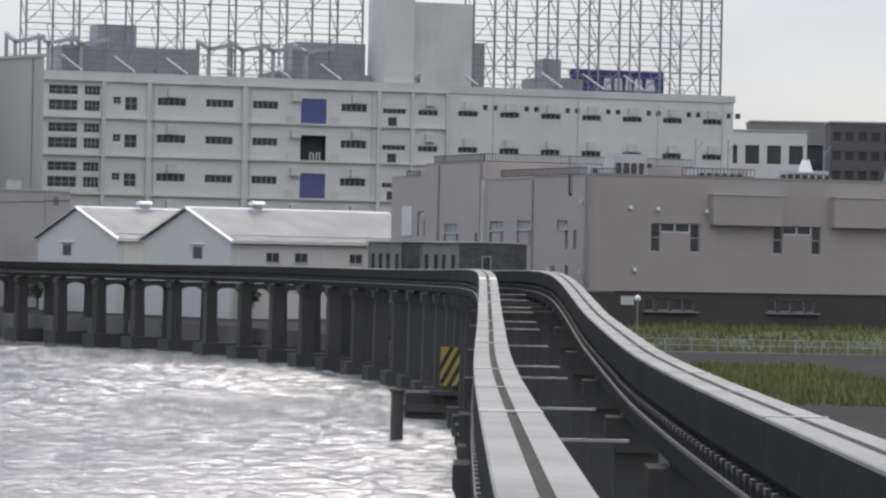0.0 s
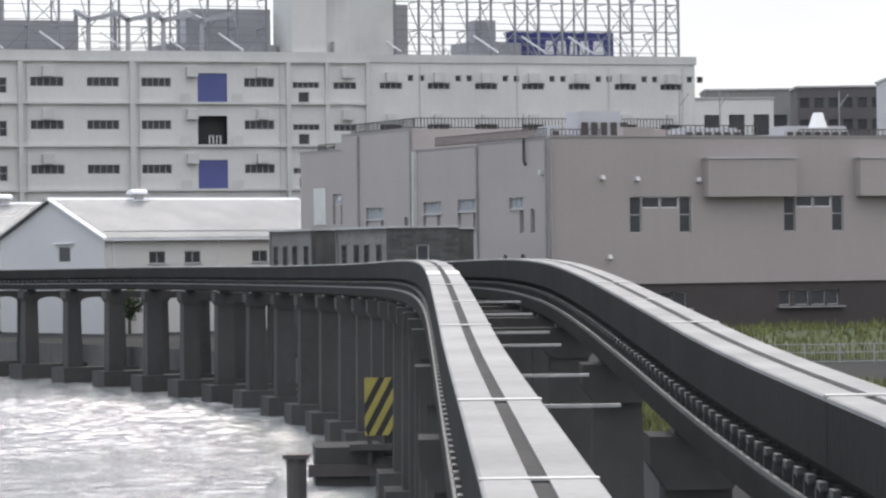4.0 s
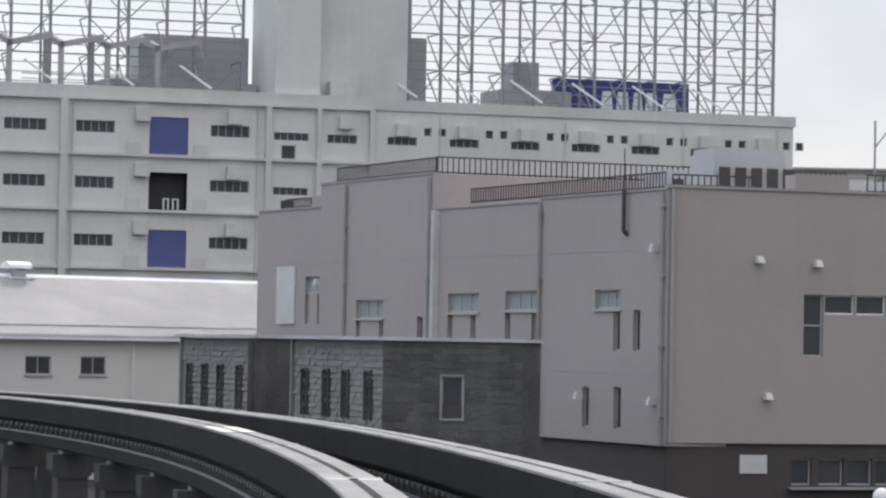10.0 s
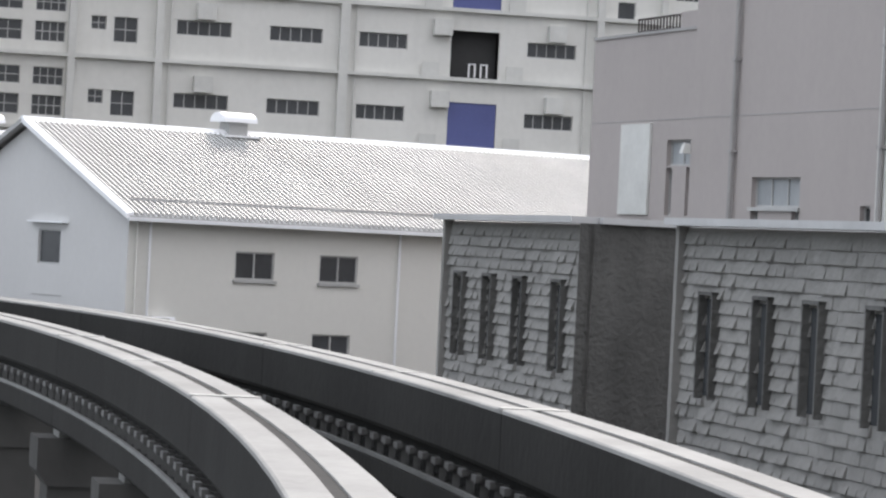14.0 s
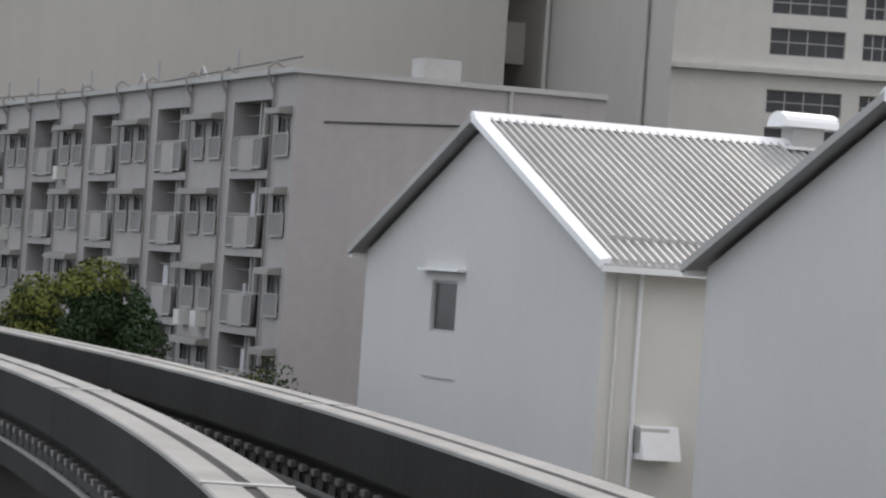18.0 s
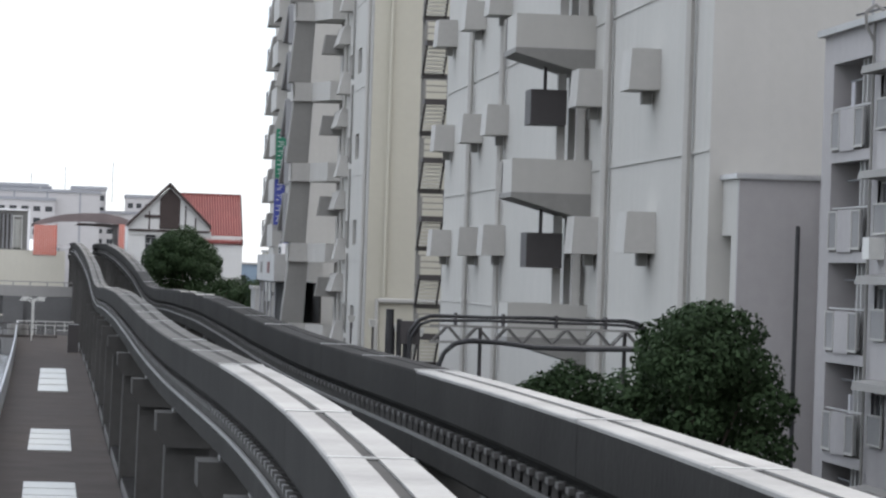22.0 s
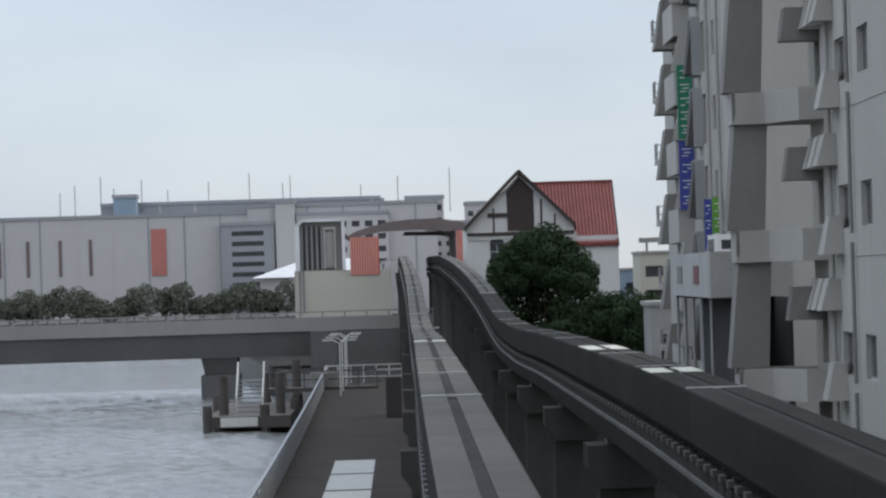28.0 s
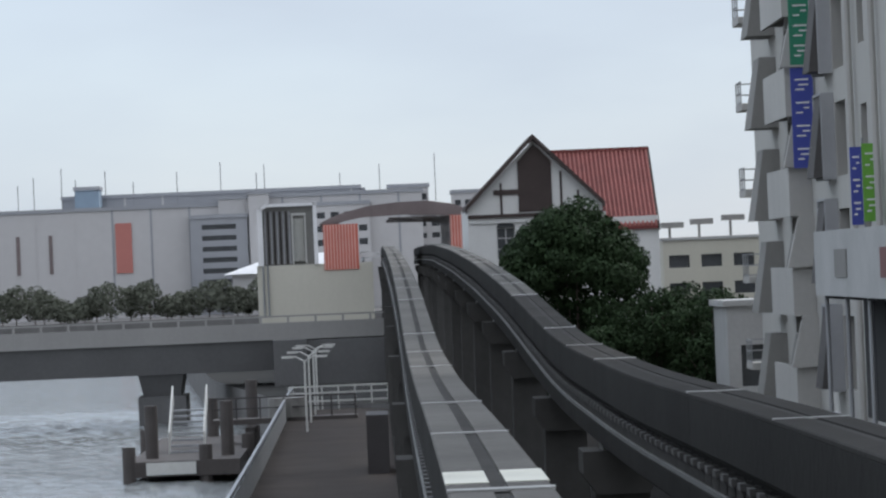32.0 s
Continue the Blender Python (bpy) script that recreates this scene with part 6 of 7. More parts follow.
van(q.x, q.y, q.z, 129, "white van parked on the roof deck")

# ---------------------------------------------------------------- pipe bridge
def pipe_bridge():
    """A short truss that carries pipes from the factory across the yard to the line."""
    g = thing("pipe_bridge", -108.2, 342.2, 0, 39, "grey steel truss pipe bridge with lagged black pipes", "pipe bridge")
    L = 6.1
    for y in (0, 0.5):
        part("top_chord", Solid().bar((0.1, y, 8.7), (L, y, 8.7), 0.06), M_BUTTRESS, g)
        part("bottom_chord", Solid().bar((0.1, y, 8.25), (L, y, 8.25), 0.06), M_BUTTRESS, g)
        for i in range(7):
            a = 0.15 + i * 0.84
            part("diagonal", Solid().bar((a, y, 8.25), (a + 0.42, y, 8.7), 0.045), M_BUTTRESS if y else M_DARKPANEL, g)
            part("diagonal", Solid().bar((a + 0.42, y, 8.7), (a + 0.84, y, 8.25), 0.045), M_BUTTRESS if y else M_DARKPANEL, g)
    for y, z, d, sag in ((0.1, 9.0, 0.1, 0.03), (0.05, 8.86, 0.09, -0.02), (0.35, 8.97, 0.09, 0.0)):
        pts = [(-0.45 - y, y, 3.0), (-0.42 - y, y, z - 0.5), (-0.25, y, z - 0.15), (0.1, y, z - 0.02), (1.6, y, z - sag), (3.2, y, z + 0.01), (4.6, y, z - sag), (L - 0.5, y, z), (L - 0.2, y, z - 0.06), (L + 0.05, y, z - 0.25), (L + 0.1, y, 3.0)]
        pipe = Solid()
        for a, b in zip(pts, pts[1:]):
            pipe.bar(a, b, d, 8)
        part("pipe", pipe, M_BLACKPIPE, g, "black lagged pipe")
    pts = [(0.25, -0.15, 3.0), (0.28, -0.15, 7.5), (0.45, -0.15, 7.95), (0.75, -0.15, 8.22), (1.2, -0.15, 8.32), (2.0, -0.15, 8.28), (3.0, -0.15, 8.17), (4.5, -0.15, 8.16), (L, -0.15, 8.2)]
    low = Solid()
    for a, b in zip(pts, pts[1:]):
        low.bar(a, b, 0.14, 8)
    part("pipe", low, M_BLACKPIPE, g, "thick black pipe that bends down")
    for u in (0.75, 2.1, 3.6, 5.0):
        part("pipe_clamp", Solid().box(u, 0.0, 8.72, u + 0.06, 0.42, 9.08), M_BROWNBOX, g)
    for u, z in ((1.5, 8.7), (5.6, 8.7)):
        part("support", Solid().bar((u, 0.25, 2.6), (u, 0.25, z), 0.1), M_BROWNBOX, g)
    for u, w, z in ((-1.05, 0.24, 9.12), (-0.78, 0.16, 8.85), (-0.6, 0.14, 8.8), (-0.95, 0.1, 8.6)):
        part("riser", Solid().bar((u, 0.3, 2.6), (u, 0.3, z), w, 8), M_BLACKPIPE, g)
    part("valve_box", Solid().box(-0.75, 0.15, 8.15, -0.2, 0.6, 8.8), M_BROWNBOX, g, "dark lagged valve box")


pipe_bridge()

# ---------------------------------------------------------------- station
def station_house():
    g = thing("station_house", -291.9, 569.0, 0, 40, "white half-timbered station house with a red roof", "station house")
    B = 2.6
    Y1 = 13.0
    gx0, gx1, pz, ez = -4.6, 4.6, 19.1, 14.7
    part("front_wall", Solid().wall(gx0, 8.1, B, 13.6, [(-2.68, -1.4, 11.0, 13.2)], 0.25, 0.3), M_PLASTER, g)
    window(g, -2.68, -1.4, 11.0, 13.2, 0.25, 1, 0.28, rails=2)
    part("window_arch", Solid().prism([(-2.04 + 0.64 * math.cos(q * math.pi / 8), 0.235, 13.2 + 0.38 * math.sin(q * math.pi / 8)) for q in range(9)], [(-2.04 + 0.64 * math.cos(q * math.pi / 8), 0.29, 13.2 + 0.38 * math.sin(q * math.pi / 8)) for q in range(9)]), M_WINDARK, g, "arched dark window head")
    part("side_wall", Solid().box(gx0, 0.3, B, gx0 + 0.3, Y1, 14.6), M_PLASTER, g)
    part("side_wall", Solid().box(8.1, 0.3, B, 8.4, Y1, 13.6), M_PLASTER, g)
    part("inner_wall", Solid().box(gx0 + 1, 1.5, B, 7.5, 1.6, 13), M_DARKIN, g)
    gab = Solid().poly([(gx0, 0.1, 14.0), (gx1, 0.1, 14.0), (gx1, 0.1, 14.6), (0, 0.1, pz - 0.1), (gx0, 0.1, 14.6)])
    gab.box(gx0 + 0.2, 0.1, 13.5, gx1 + 0.2, 0.3, 14.0)
    part("gable_panel", gab, M_PLASTER, g)
    part("timber_panel", Solid().prism([(-1.1, 0.0, 14.2), (1.2, 0.0, 14.2), (1.2, 0.08, 14.2), (-1.1, 0.08, 14.2)], [(-1.1, 0.0, 17.6), (1.2, 0.0, 17.6), (1.2, 0.08, 17.6), (-1.1, 0.08, 17.6)]).poly([(-1.1, 0.0, 17.6), (1.2, 0.0, 17.6), (0.05, 0.0, 18.8)]), M_TIMBER, g, "dark timber panel")
    for a, b in ((1.75, 1.9), (2.9, 3.05), (-2.35, -2.2)):
        part("timber_post", Solid().box(a, 0.02, 14.1, b, 0.09, 18.9 - abs(a) * 1.15), M_TIMBER, g)
    part("timber_rail", Solid().box(-2.8, 0.0, 15.4, -1.1, 0.09, 15.75), M_TIMBER, g)
    part("timber_sill", Solid().box(gx0, -0.05, 13.85, gx1, 0.09, 14.1), M_TIMBER, g)
    for sgn in (-1, 1):
        e = sgn * 4.75
        rf = Solid().prism([(e, -0.5, ez - 0.35), (0, -0.5, pz), (0, 6, pz), (e, 6, ez - 0.35)], [(e, -0.5, ez), (0, -0.5, pz + 0.35), (0, 6, pz + 0.35), (e, 6, ez)])
        part("gable_roof", rf, M_TIMBER, g)
    # main red roof, ridge across, slope to the line
    x0, x1 = 0.4, 8.3
    part("roof", Solid().prism([(x0, 6.0, 18.1), (x1, 6.0, 18.1), (x1, 0.0, 12.7), (x0, 0.0, 12.7)], [(x0, 6.0, 18.3), (x1, 6.0, 18.3), (x1, 0.0, 12.9), (x0, 0.0, 12.9)]), M_REDROOF, g, "red ribbed roof")
    part("back_roof", Solid().prism([(x0, 6.0, 18.1), (x0, 12.5, 12.7), (x1, 12.5, 12.7), (x1, 6.0, 18.1)], [(x0, 6.0, 18.3), (x0, 12.5, 12.9), (x1, 12.5, 12.9), (x1, 6.0, 18.3)]), M_REDROOF, g)
    for i in range(27):
        u = x0 + i * (x1 - x0) / 26.5
        part("roof_rib", Solid().prism([(u, 6.0, 18.3), (u + 0.14, 6.0, 18.3), (u + 0.14, 0.0, 12.9), (u, 0.0, 12.9)], [(u + 0.02, 6.0, 18.44), (u + 0.12, 6.0, 18.44), (u + 0.12, -0.02, 13.04), (u + 0.02, -0.02, 13.04)]), M_ROOFRIB, g)
    part("ridge_tile", Solid().box(x0, 5.85, 18.25, x1 + 0.1, 6.15, 18.5), M_REDROOF, g)
    part("barge_board", Solid().prism([(x1, 6.0, 18.0), (x1 + 0.15, 6.0, 18.0), (x1 + 0.15, 0.0, 12.6), (x1, 0.0, 12.6)], [(x1, 6.0, 18.4), (x1 + 0.15, 6.0, 18.4), (x1 + 0.15, 0.0, 13.0), (x1, 0.0, 13.0)]), M_TIMBER, g)


station_house()

EL = (-354.0, 610.9)
ev = thing("elevator_tower", *EL, 0, 40, "cream lift tower with a white-framed striped top", "lift tower")
part("base", Solid().box(-0.4, 0, 2.6, 9.9, 8, 11.5), M_CREAM, ev)
part("frame", Solid().box(-0.25, -0.3, 11.5, 0.25, 0.3, 16.6).box(4.75, -0.3, 11.5, 5.1, 0.3, 17.0).prism([(-0.25, -0.3, 16.4), (0.25, -0.3, 16.4), (0.25, 0.3, 16.4), (-0.25, 0.3, 16.4)], [(0.55, -0.3, 17.0), (0.95, -0.3, 17.0), (0.95, 0.3, 17.0), (0.55, 0.3, 17.0)]).box(0.7, -0.3, 16.75, 5.0, 0.3, 17.0), M_SIGNWHITE, ev, "white frame")
part("back_panel", Solid().box(0, 0.35, 11.5, 5, 6, 16.7), M_BUTTRESS, ev)
for i in range(9):
    part("stripe", Solid().box(0.4 + i * 0.27, 0.1, 11.6, 0.53 + i * 0.27, 0.34, 16.3), M_BROWNBOX if i % 2 else M_GREYWALL, ev)
part("glass_shaft", Solid().bar((3.45, 0.2, 11.8), (3.45, 0.2, 15.6), 1.0, 10), M_GLASSPANEL, ev, "pale glazed lift shaft")
part("shaft_frame", Solid().box(2.8, 0.1, 11.6, 2.95, 0.34, 16.0).box(3.95, 0.1, 11.6, 4.1, 0.34, 16.0).box(2.8, 0.1, 15.9, 4.1, 0.34, 16.1), M_HOOD, ev)
part("pipe", Solid().bar((0.15, -0.2, 7), (0.15, -0.2, 13.5), 0.16, 6).bar((0.55, -0.2, 7), (0.55, -0.2, 11.5), 0.16, 6), M_STEEL, ev)


def canopy():
    g = thing("platform_canopy", *EL, 0, 40, "arched brown platform canopy with coral end panels", "canopy")
    crown = [(5.3, 14.95), (6.2, 15.4), (7.5, 15.85), (9.7, 16.35), (12.2, 16.58), (15.0, 16.62), (17.2, 16.25), (18.7, 15.7), (19.6, 15.15)]
    part("fascia", Solid().poly([(u, -0.05, w + 0.1) for u, w in crown] + [(18.6, -0.05, 15.25), (16.4, -0.05, 15.35), (13.0, -0.05, 15.55), (9.0, -0.05, 15.45), (6.6, -0.05, 15.0)]), M_CANOPY, g, "brown curved fascia")
    for (ax, az), (bx, bz) in zip(crown, crown[1:]):
        part("roof_panel", Solid().prism([(ax, 0, az - 0.1), (bx, 0, bz - 0.1), (bx, 28, bz - 0.1), (ax, 28, az - 0.1)], [(ax, 0, az + 0.12), (bx, 0, bz + 0.12), (bx, 28, bz + 0.12), (ax, 28, az + 0.12)]), M_CANOPY, g)
    for k in range(5):
        y = 0.6 + k * 6.6
        for (ax, az), (bx, bz) in zip(crown[1:-1], crown[2:-1]):
            part("rib", Solid().bar((ax, y, az - 0.18), (bx, y, bz - 0.18), 0.12), M_CANOPY, g)
        part("tie_beam", Solid().bar((11.5, y, 15.35), (18.4, y, 15.2), 0.09), M_CANOPY, g)
        part("post", Solid().bar((16.9, y, 9), (16.9, y, 16.0), 0.16), M_STEEL, g)
        part("brace", Solid().bar((13.2, y, 16.2), (16.9, y, 14.9), 0.09), M_STEEL, g)
    for a, b, z0, z1 in ((5.6, 8.7, 10.9, 14.95), (16.95, 19.2, 12.0, 15.35)):
        part("coral_panel", Solid().box(a, -0.1, z0, b, 0.15, z1), M_CORAL, g, "coral-red end panel")
        m = int((b - a) / 0.27)
        for i in range(m):
            part("panel_rib", Solid().box(a + 0.05 + i * 0.27, -0.17, z0, a + 0.17 + i * 0.27, -0.1, z1), M_CORALPALE, g)
        part("side_panel", Solid().box(a if a < 10 else b - 0.2, 0.15, z0, a + 0.2 if a < 10 else b, 8, z1), M_CORAL, g)
    part("platform", Solid().box(4.5, 2, 9.6, 9.2, 60, 11.2), M_BRIDGE, g)
    part("platform", Solid().box(16.8, 2, 9.6, 20.5, 60, 11.2), M_BRIDGE, g)
    part("platform_rail", Solid().box(9.1, 2, 11.2, 9.2, 60, 12.3).box(16.8, 2, 11.2, 16.9, 60, 12.3), M_STEEL, g)
    part("white_screen", Solid().box(8.8, 1.0, 11.9, 10.6, 1.15, 12.35), M_SIGNWHITE, g)


canopy()

# ---------------------------------------------------------------- road bridge
def road_bridge():
    g = thing("road_bridge", -324.6, 563.9, 0, 40, "grey concrete road bridge over the river", "bridge")
    L0, L1 = -190.0, 21.0
    part("girder", Solid().prism([(L0, 0.8, 3.7), (L1, 0.8, 3.7), (L1, 8.2, 3.7), (L0, 8.2, 3.7)], [(L0, 0.2, 5.9), (L1, 0.2, 5.9), (L1, 8.8, 5.9), (L0, 8.8, 5.9)]), M_BRIDGEDARK, g, "girder with the shade put into its colour")
    part("deck_edge", Solid().box(L0, 0.0, 5.9, L1, 9, 6.4), M_BRIDGE, g)
    part("parapet", Solid().box(L0, 0.0, 6.4, L1, 0.25, 7.15), M_BRIDGE, g)
    part("hand_rail", Solid().box(L0, 0.05, 7.55, L1, 0.15, 7.67), M_BRIDGE, g)
    u = L1
    while u > L0:
        part("rail_post", Solid().box(u - 0.15, -0.02, 6.4, u, 0.27, 7.6), M_BRIDGE, g)
        u -= 2.0
    for u in (0.0, -44.0, -88.0, -132):
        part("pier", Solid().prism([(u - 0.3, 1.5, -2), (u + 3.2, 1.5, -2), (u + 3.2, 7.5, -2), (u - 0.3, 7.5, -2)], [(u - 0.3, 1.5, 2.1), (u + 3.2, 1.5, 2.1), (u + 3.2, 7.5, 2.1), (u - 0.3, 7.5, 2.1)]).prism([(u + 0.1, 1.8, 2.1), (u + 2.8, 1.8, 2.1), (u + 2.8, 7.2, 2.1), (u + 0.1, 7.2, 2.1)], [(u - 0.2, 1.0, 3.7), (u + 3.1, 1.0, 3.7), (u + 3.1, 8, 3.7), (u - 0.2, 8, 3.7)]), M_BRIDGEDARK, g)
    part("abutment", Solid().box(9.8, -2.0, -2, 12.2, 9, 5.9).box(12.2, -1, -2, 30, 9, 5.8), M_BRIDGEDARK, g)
    part("road_surface", Solid().box(L0, 0.3, 6.4, L1, 8.7, 6.45), M_LAND, g)


road_bridge()

# ---------------------------------------------------------------- dolphin and landing stage in the river
def landing_stage():
    m = pose(-279.0, 519.0, 0, 0, 0, 42)
    g = thing("landing_stage", -279.2, 520.1, 0, 39.5, "dark timber landing stage with piles and a stair", "landing stage")
    part("deck", Solid().box(-2.9, -7.0, 0.3, 2.9, 20, 1.1), M_RUST, g)
    part("rubbing_strip", Solid().box(-2.0, -7.1, 0.4, 0.6, -7.0, 1.05), M_HOOD, g)
    for u, v, h in ((-2.9, -6.8, 1.9), (-1.9, -3.5, 3.9), (1.1, -6.6, 1.9), (2.1, -3.0, 4.0), (2.9, 4.0, 1.9), (2.9, 8.5, 2.0), (2.9, 13.0, 1.9), (-2.9, 6.5, 2.2), (2.6, 19.0, 4.4), (0.2, 19.2, 3.4)):
        part("pile", Solid().bar((u, v, -2), (u, v, h), 0.7, 10), M_RUST, g)
    for i in range(8):
        part("step", Solid().box(-1.2, 1.0 + i * 0.6, 1.1 + i * 0.3, 0.6, 1.6 + i * 0.6, 1.2 + i * 0.3), M_STEEL, g)
    for u in (-1.25, 0.65):
        r = Solid()
        for k in range(9):
            r.bar((u, 0.8 + k * 0.6, 1.1 + k * 0.3), (u, 0.8 + k * 0.6, 2.2 + k * 0.3), 0.07)
        r.bar((u, 0.8, 2.2), (u, 5.6, 4.6), 0.09)
        part("stair_rail", r, M_HOOD, g)
    part("gangway", Solid().box(0.7, 8.0, 2.2, 9.0, 10, 2.5), M_RUST, g)
    r = Solid()
    for k in range(7):
        r.bar((0.8 + k * 1.35, 8.0, 2.5), (0.8 + k * 1.35, 8.0, 3.7), 0.08)
    r.bar((0.8, 8.0, 3.7), (8.9, 8.0, 3.7), 0.09)
    r.bar((0.8, 8.0, 3.1), (8.9, 8.0, 3.1), 0.07)
    part("gangway_rail", r, M_BROWNBOX, g)
    part("drum", Solid().bar((5, 9.0, 2.5), (5, 9.0, 3.6), 2.2, 14), M_BUTTRESS, g)


landing_stage()
pl_ = single("steel_pile", Solid().bar((-6.8, 79, -2), (-6.8, 79, 2.7), 0.7, 12).box(-7.25, 78.6, 2.65, -6.35, 79.4, 2.8), M_RUST, "dark steel mooring pile standing in the river", "pile")

# ---------------------------------------------------------------- service walkway beside the line
def walkway():
    g = thing("service_walkway", 0, 0, label="brown service deck beside the beams with steel railings", category="walkway")
    s0, s1, zt = 470, 742, 2.3
    def lat(s):
        return float(np.interp(s, (470, 742), (-5.3, -6.6))), -0.55
    deck = Solid()
    prev = None
    for s in range(s0, s1 + 1, 4):
        a, b = lat(s)
        p, q = line(s, a), line(s, b)
        cur = [(p[0], p[1], zt - 0.5), (q[0], q[1], zt - 0.5), (q[0], q[1], zt), (p[0], p[1], zt)]
        if prev:
            for i in range(4):
                j = (i + 1) % 4
                deck.quad(prev[i], prev[j], cur[j], cur[i])
        prev = cur
    part("deck", deck, M_DECK, g)
    for s in range(s0, s1, 10):
        a, b = lat(s)
        p = line(s, a + 0.4)
        part("post", Solid().bar((p[0], p[1], -2), (p[0], p[1], zt - 0.4), 0.5, 8), M_RUST, g)
    for z, w in ((1.15, 0.12), (0.7, 0.06), (0.35, 0.06)):
        for s in range(s0, s1, 10):
            p, q = line(s, lat(s)[0] + 0.05), line(s + 10, lat(s + 10)[0] + 0.05)
            part("hand_rail", Solid().bar((p[0], p[1], zt + z), (q[0], q[1], zt + z), w), M_STEEL, g)
    side = Solid()
    for s in range(s0, s1, 10):
        p, q = line(s, lat(s)[0] + 0.12), line(s + 10, lat(s + 10)[0] + 0.12)
        side.quad((p[0], p[1], zt), (q[0], q[1], zt), (q[0], q[1], zt + 1.0), (p[0], p[1], zt + 1.0))
    part("side_screen", side, M_FENCE, g)
    for s in range(s0, s1, 4):
        p = line(s, lat(s)[0] + 0.05)
        part("baluster", Solid().bar((p[0], p[1], zt), (p[0], p[1], zt + 1.15), 0.08), M_STEEL, g)
    for s, ln in ((584, 44), (520, 18), (486, 14)):
        for k in range(4):
            a = line(s + k * ln / 4, -3.9)
            b = line(s + (k + 0.92) * ln / 4, -3.9)
            c = line(s + (k + 0.92) * ln / 4, -2.1)
            d = line(s + k * ln / 4, -2.1)
            part("skylight", Solid().prism([(*a[:2], zt), (*d[:2], zt), (*c[:2], zt), (*b[:2], zt)], [(*a[:2], zt + 0.05), (*d[:2], zt + 0.05), (*c[:2], zt + 0.05), (*b[:2], zt + 0.05)]), M_GLASSPANEL, g, "pale translucent deck panel")
    a, b = line(s1, lat(s1)[0]), line(s1, lat(s1)[1])
    r = Solid()
    for z in (0.5, 1.0, 1.4):
        r.bar((a[0], a[1], zt + z), (b[0], b[1], zt + z), 0.1)
    for i in range(7):
        x, y = a[0] + (b[0] - a[0]) * i / 6, a[1] + (b[1] - a[1]) * i / 6
        r.bar((x, y, zt), (x, y, zt + 1.4), 0.07)
    part("end_gate", r, M_HOOD, g)
    c0, c1, c2, c3 = line(673, -1.7), line(673, -0.8), line(677, -0.8), line(677, -1.7)
    part("dark_cabinet", Solid().prism([(*q[:2], zt) for q in (c0, c1, c2, c3)], [(*q[:2], zt + 2.4) for q in (c0, c1, c2, c3)]), M_BROWNBOX, g, "dark metal cabinet")


walkway()


def street_lamp(x, y, z, h, turn, arms, label, group, globe=False):
    g = thing("street_lamp", x, y, z, turn, label, "street lamp", group)
    part("pole", Solid().bar((0, 0, 0), (0, 0, h), 0.12, 8), M_HOOD if arms else (M_STEEL if globe else M_BROWNBOX), g)
    for dx in arms:
        part("arm", Solid().bar((0, 0, h), (dx * 0.5, 0, h + 0.25), 0.08, 6).bar((dx * 0.5, 0, h + 0.25), (dx, 0, h + 0.25), 0.08, 6), M_HOOD, g)
        part("head", Solid().box(dx - 0.3, -0.1, h + 0.18, dx + 0.3, 0.1, h + 0.3), M_HOOD, g)
    if not arms and not globe:
        part("lantern", Solid().prism([(-0.16, -0.16, h), (0.16, -0.16, h), (0.16, 0.16, h), (-0.16, 0.16, h)], [(-0.26, -0.26, h + 0.4), (0.26, -0.26, h + 0.4), (0.26, 0.26, h + 0.4), (-0.26, 0.26, h + 0.4)]), M_HOOD, g, "square lantern head")
    if globe:
        bm = bmesh.new()
        bmesh.ops.create_uvsphere(bm, u_segments=12, v_segments=8, radius=0.26)
        me = bpy.data.meshes.new("globe")
        bm.to_mesh(me)
        bm.free()
        me.materials.append(M_LAMPGLASS)
        part("globe", me, None, g, "white globe", at=(0, 0, h + 0.2))
    return g


for k, (s, la) in enumerate(((713, -4.95), (724, -4.95), (735, -4.9), (741, -4.85))):
    p = line(s, la)
    street_lamp(p[0], p[1], 2.3, 3.7, math.degrees(heading(s)), (-0.9, 0.9), "white twin-arm lamp post on the service walkway", "walkway lamps")
street_lamp(8.7, 164.4, 2.6, 4.2, 0, (), "lamp post with a white globe on the grass bank", "bank lamps", True)

# ---------------------------------------------------------------- hazard board, fence, shrubs
hz = thing("hazard_board", -4.13, 103.1, 0, 2, "yellow and black striped hazard board on the pier", "sign")
part("board", Solid().box(-1.05, -0.1, 2.1, 1.05, 0.0, 4.5), M_YELLOW, hz)
for k in range(5):
    # slanted black bands, cut off at the edges of the board
    pts = []
    for du, dz in ((0.0, 0.0), (0.28, 0.0), (1.56, 2.4), (1.28, 2.4)):
        pts.append((-1.75 + k * 0.56 + du, 2.1 + dz))
    clip_ = [(max(-1.05, min(1.05, u)), w + (0 if -1.05 <= u <= 1.05 else (max(-1.05, min(1.05, u)) - u) * 1.875)) for u, w in pts]
    part("stripe", Solid().poly([(u, -0.104, w) for u, w in clip_]), M_BLACK, hz)
for u in (-0.95, 0.75):
    part("post", Solid().box(u, 0.0, 0.9, u + 0.2, 0.2, 4.5), M_RUST, hz)
part("ledge", Solid().box(-1.7, -0.3, 1.5, 1.2, 0.3, 1.75), M_PIER, hz)
fd = thing("pier_fender", -5.2, 105.4, 0, 4, "dark concrete fender block at the pier foot", "fender")
part("block", Solid().box(-2.2, -1.9, -2, 0.6, 2.4, 1.6), M_PIER, fd)
part("beam", Solid().box(-2.5, -2.1, 0.4, 0.8, -1.9, 0.9), M_RUST, fd)

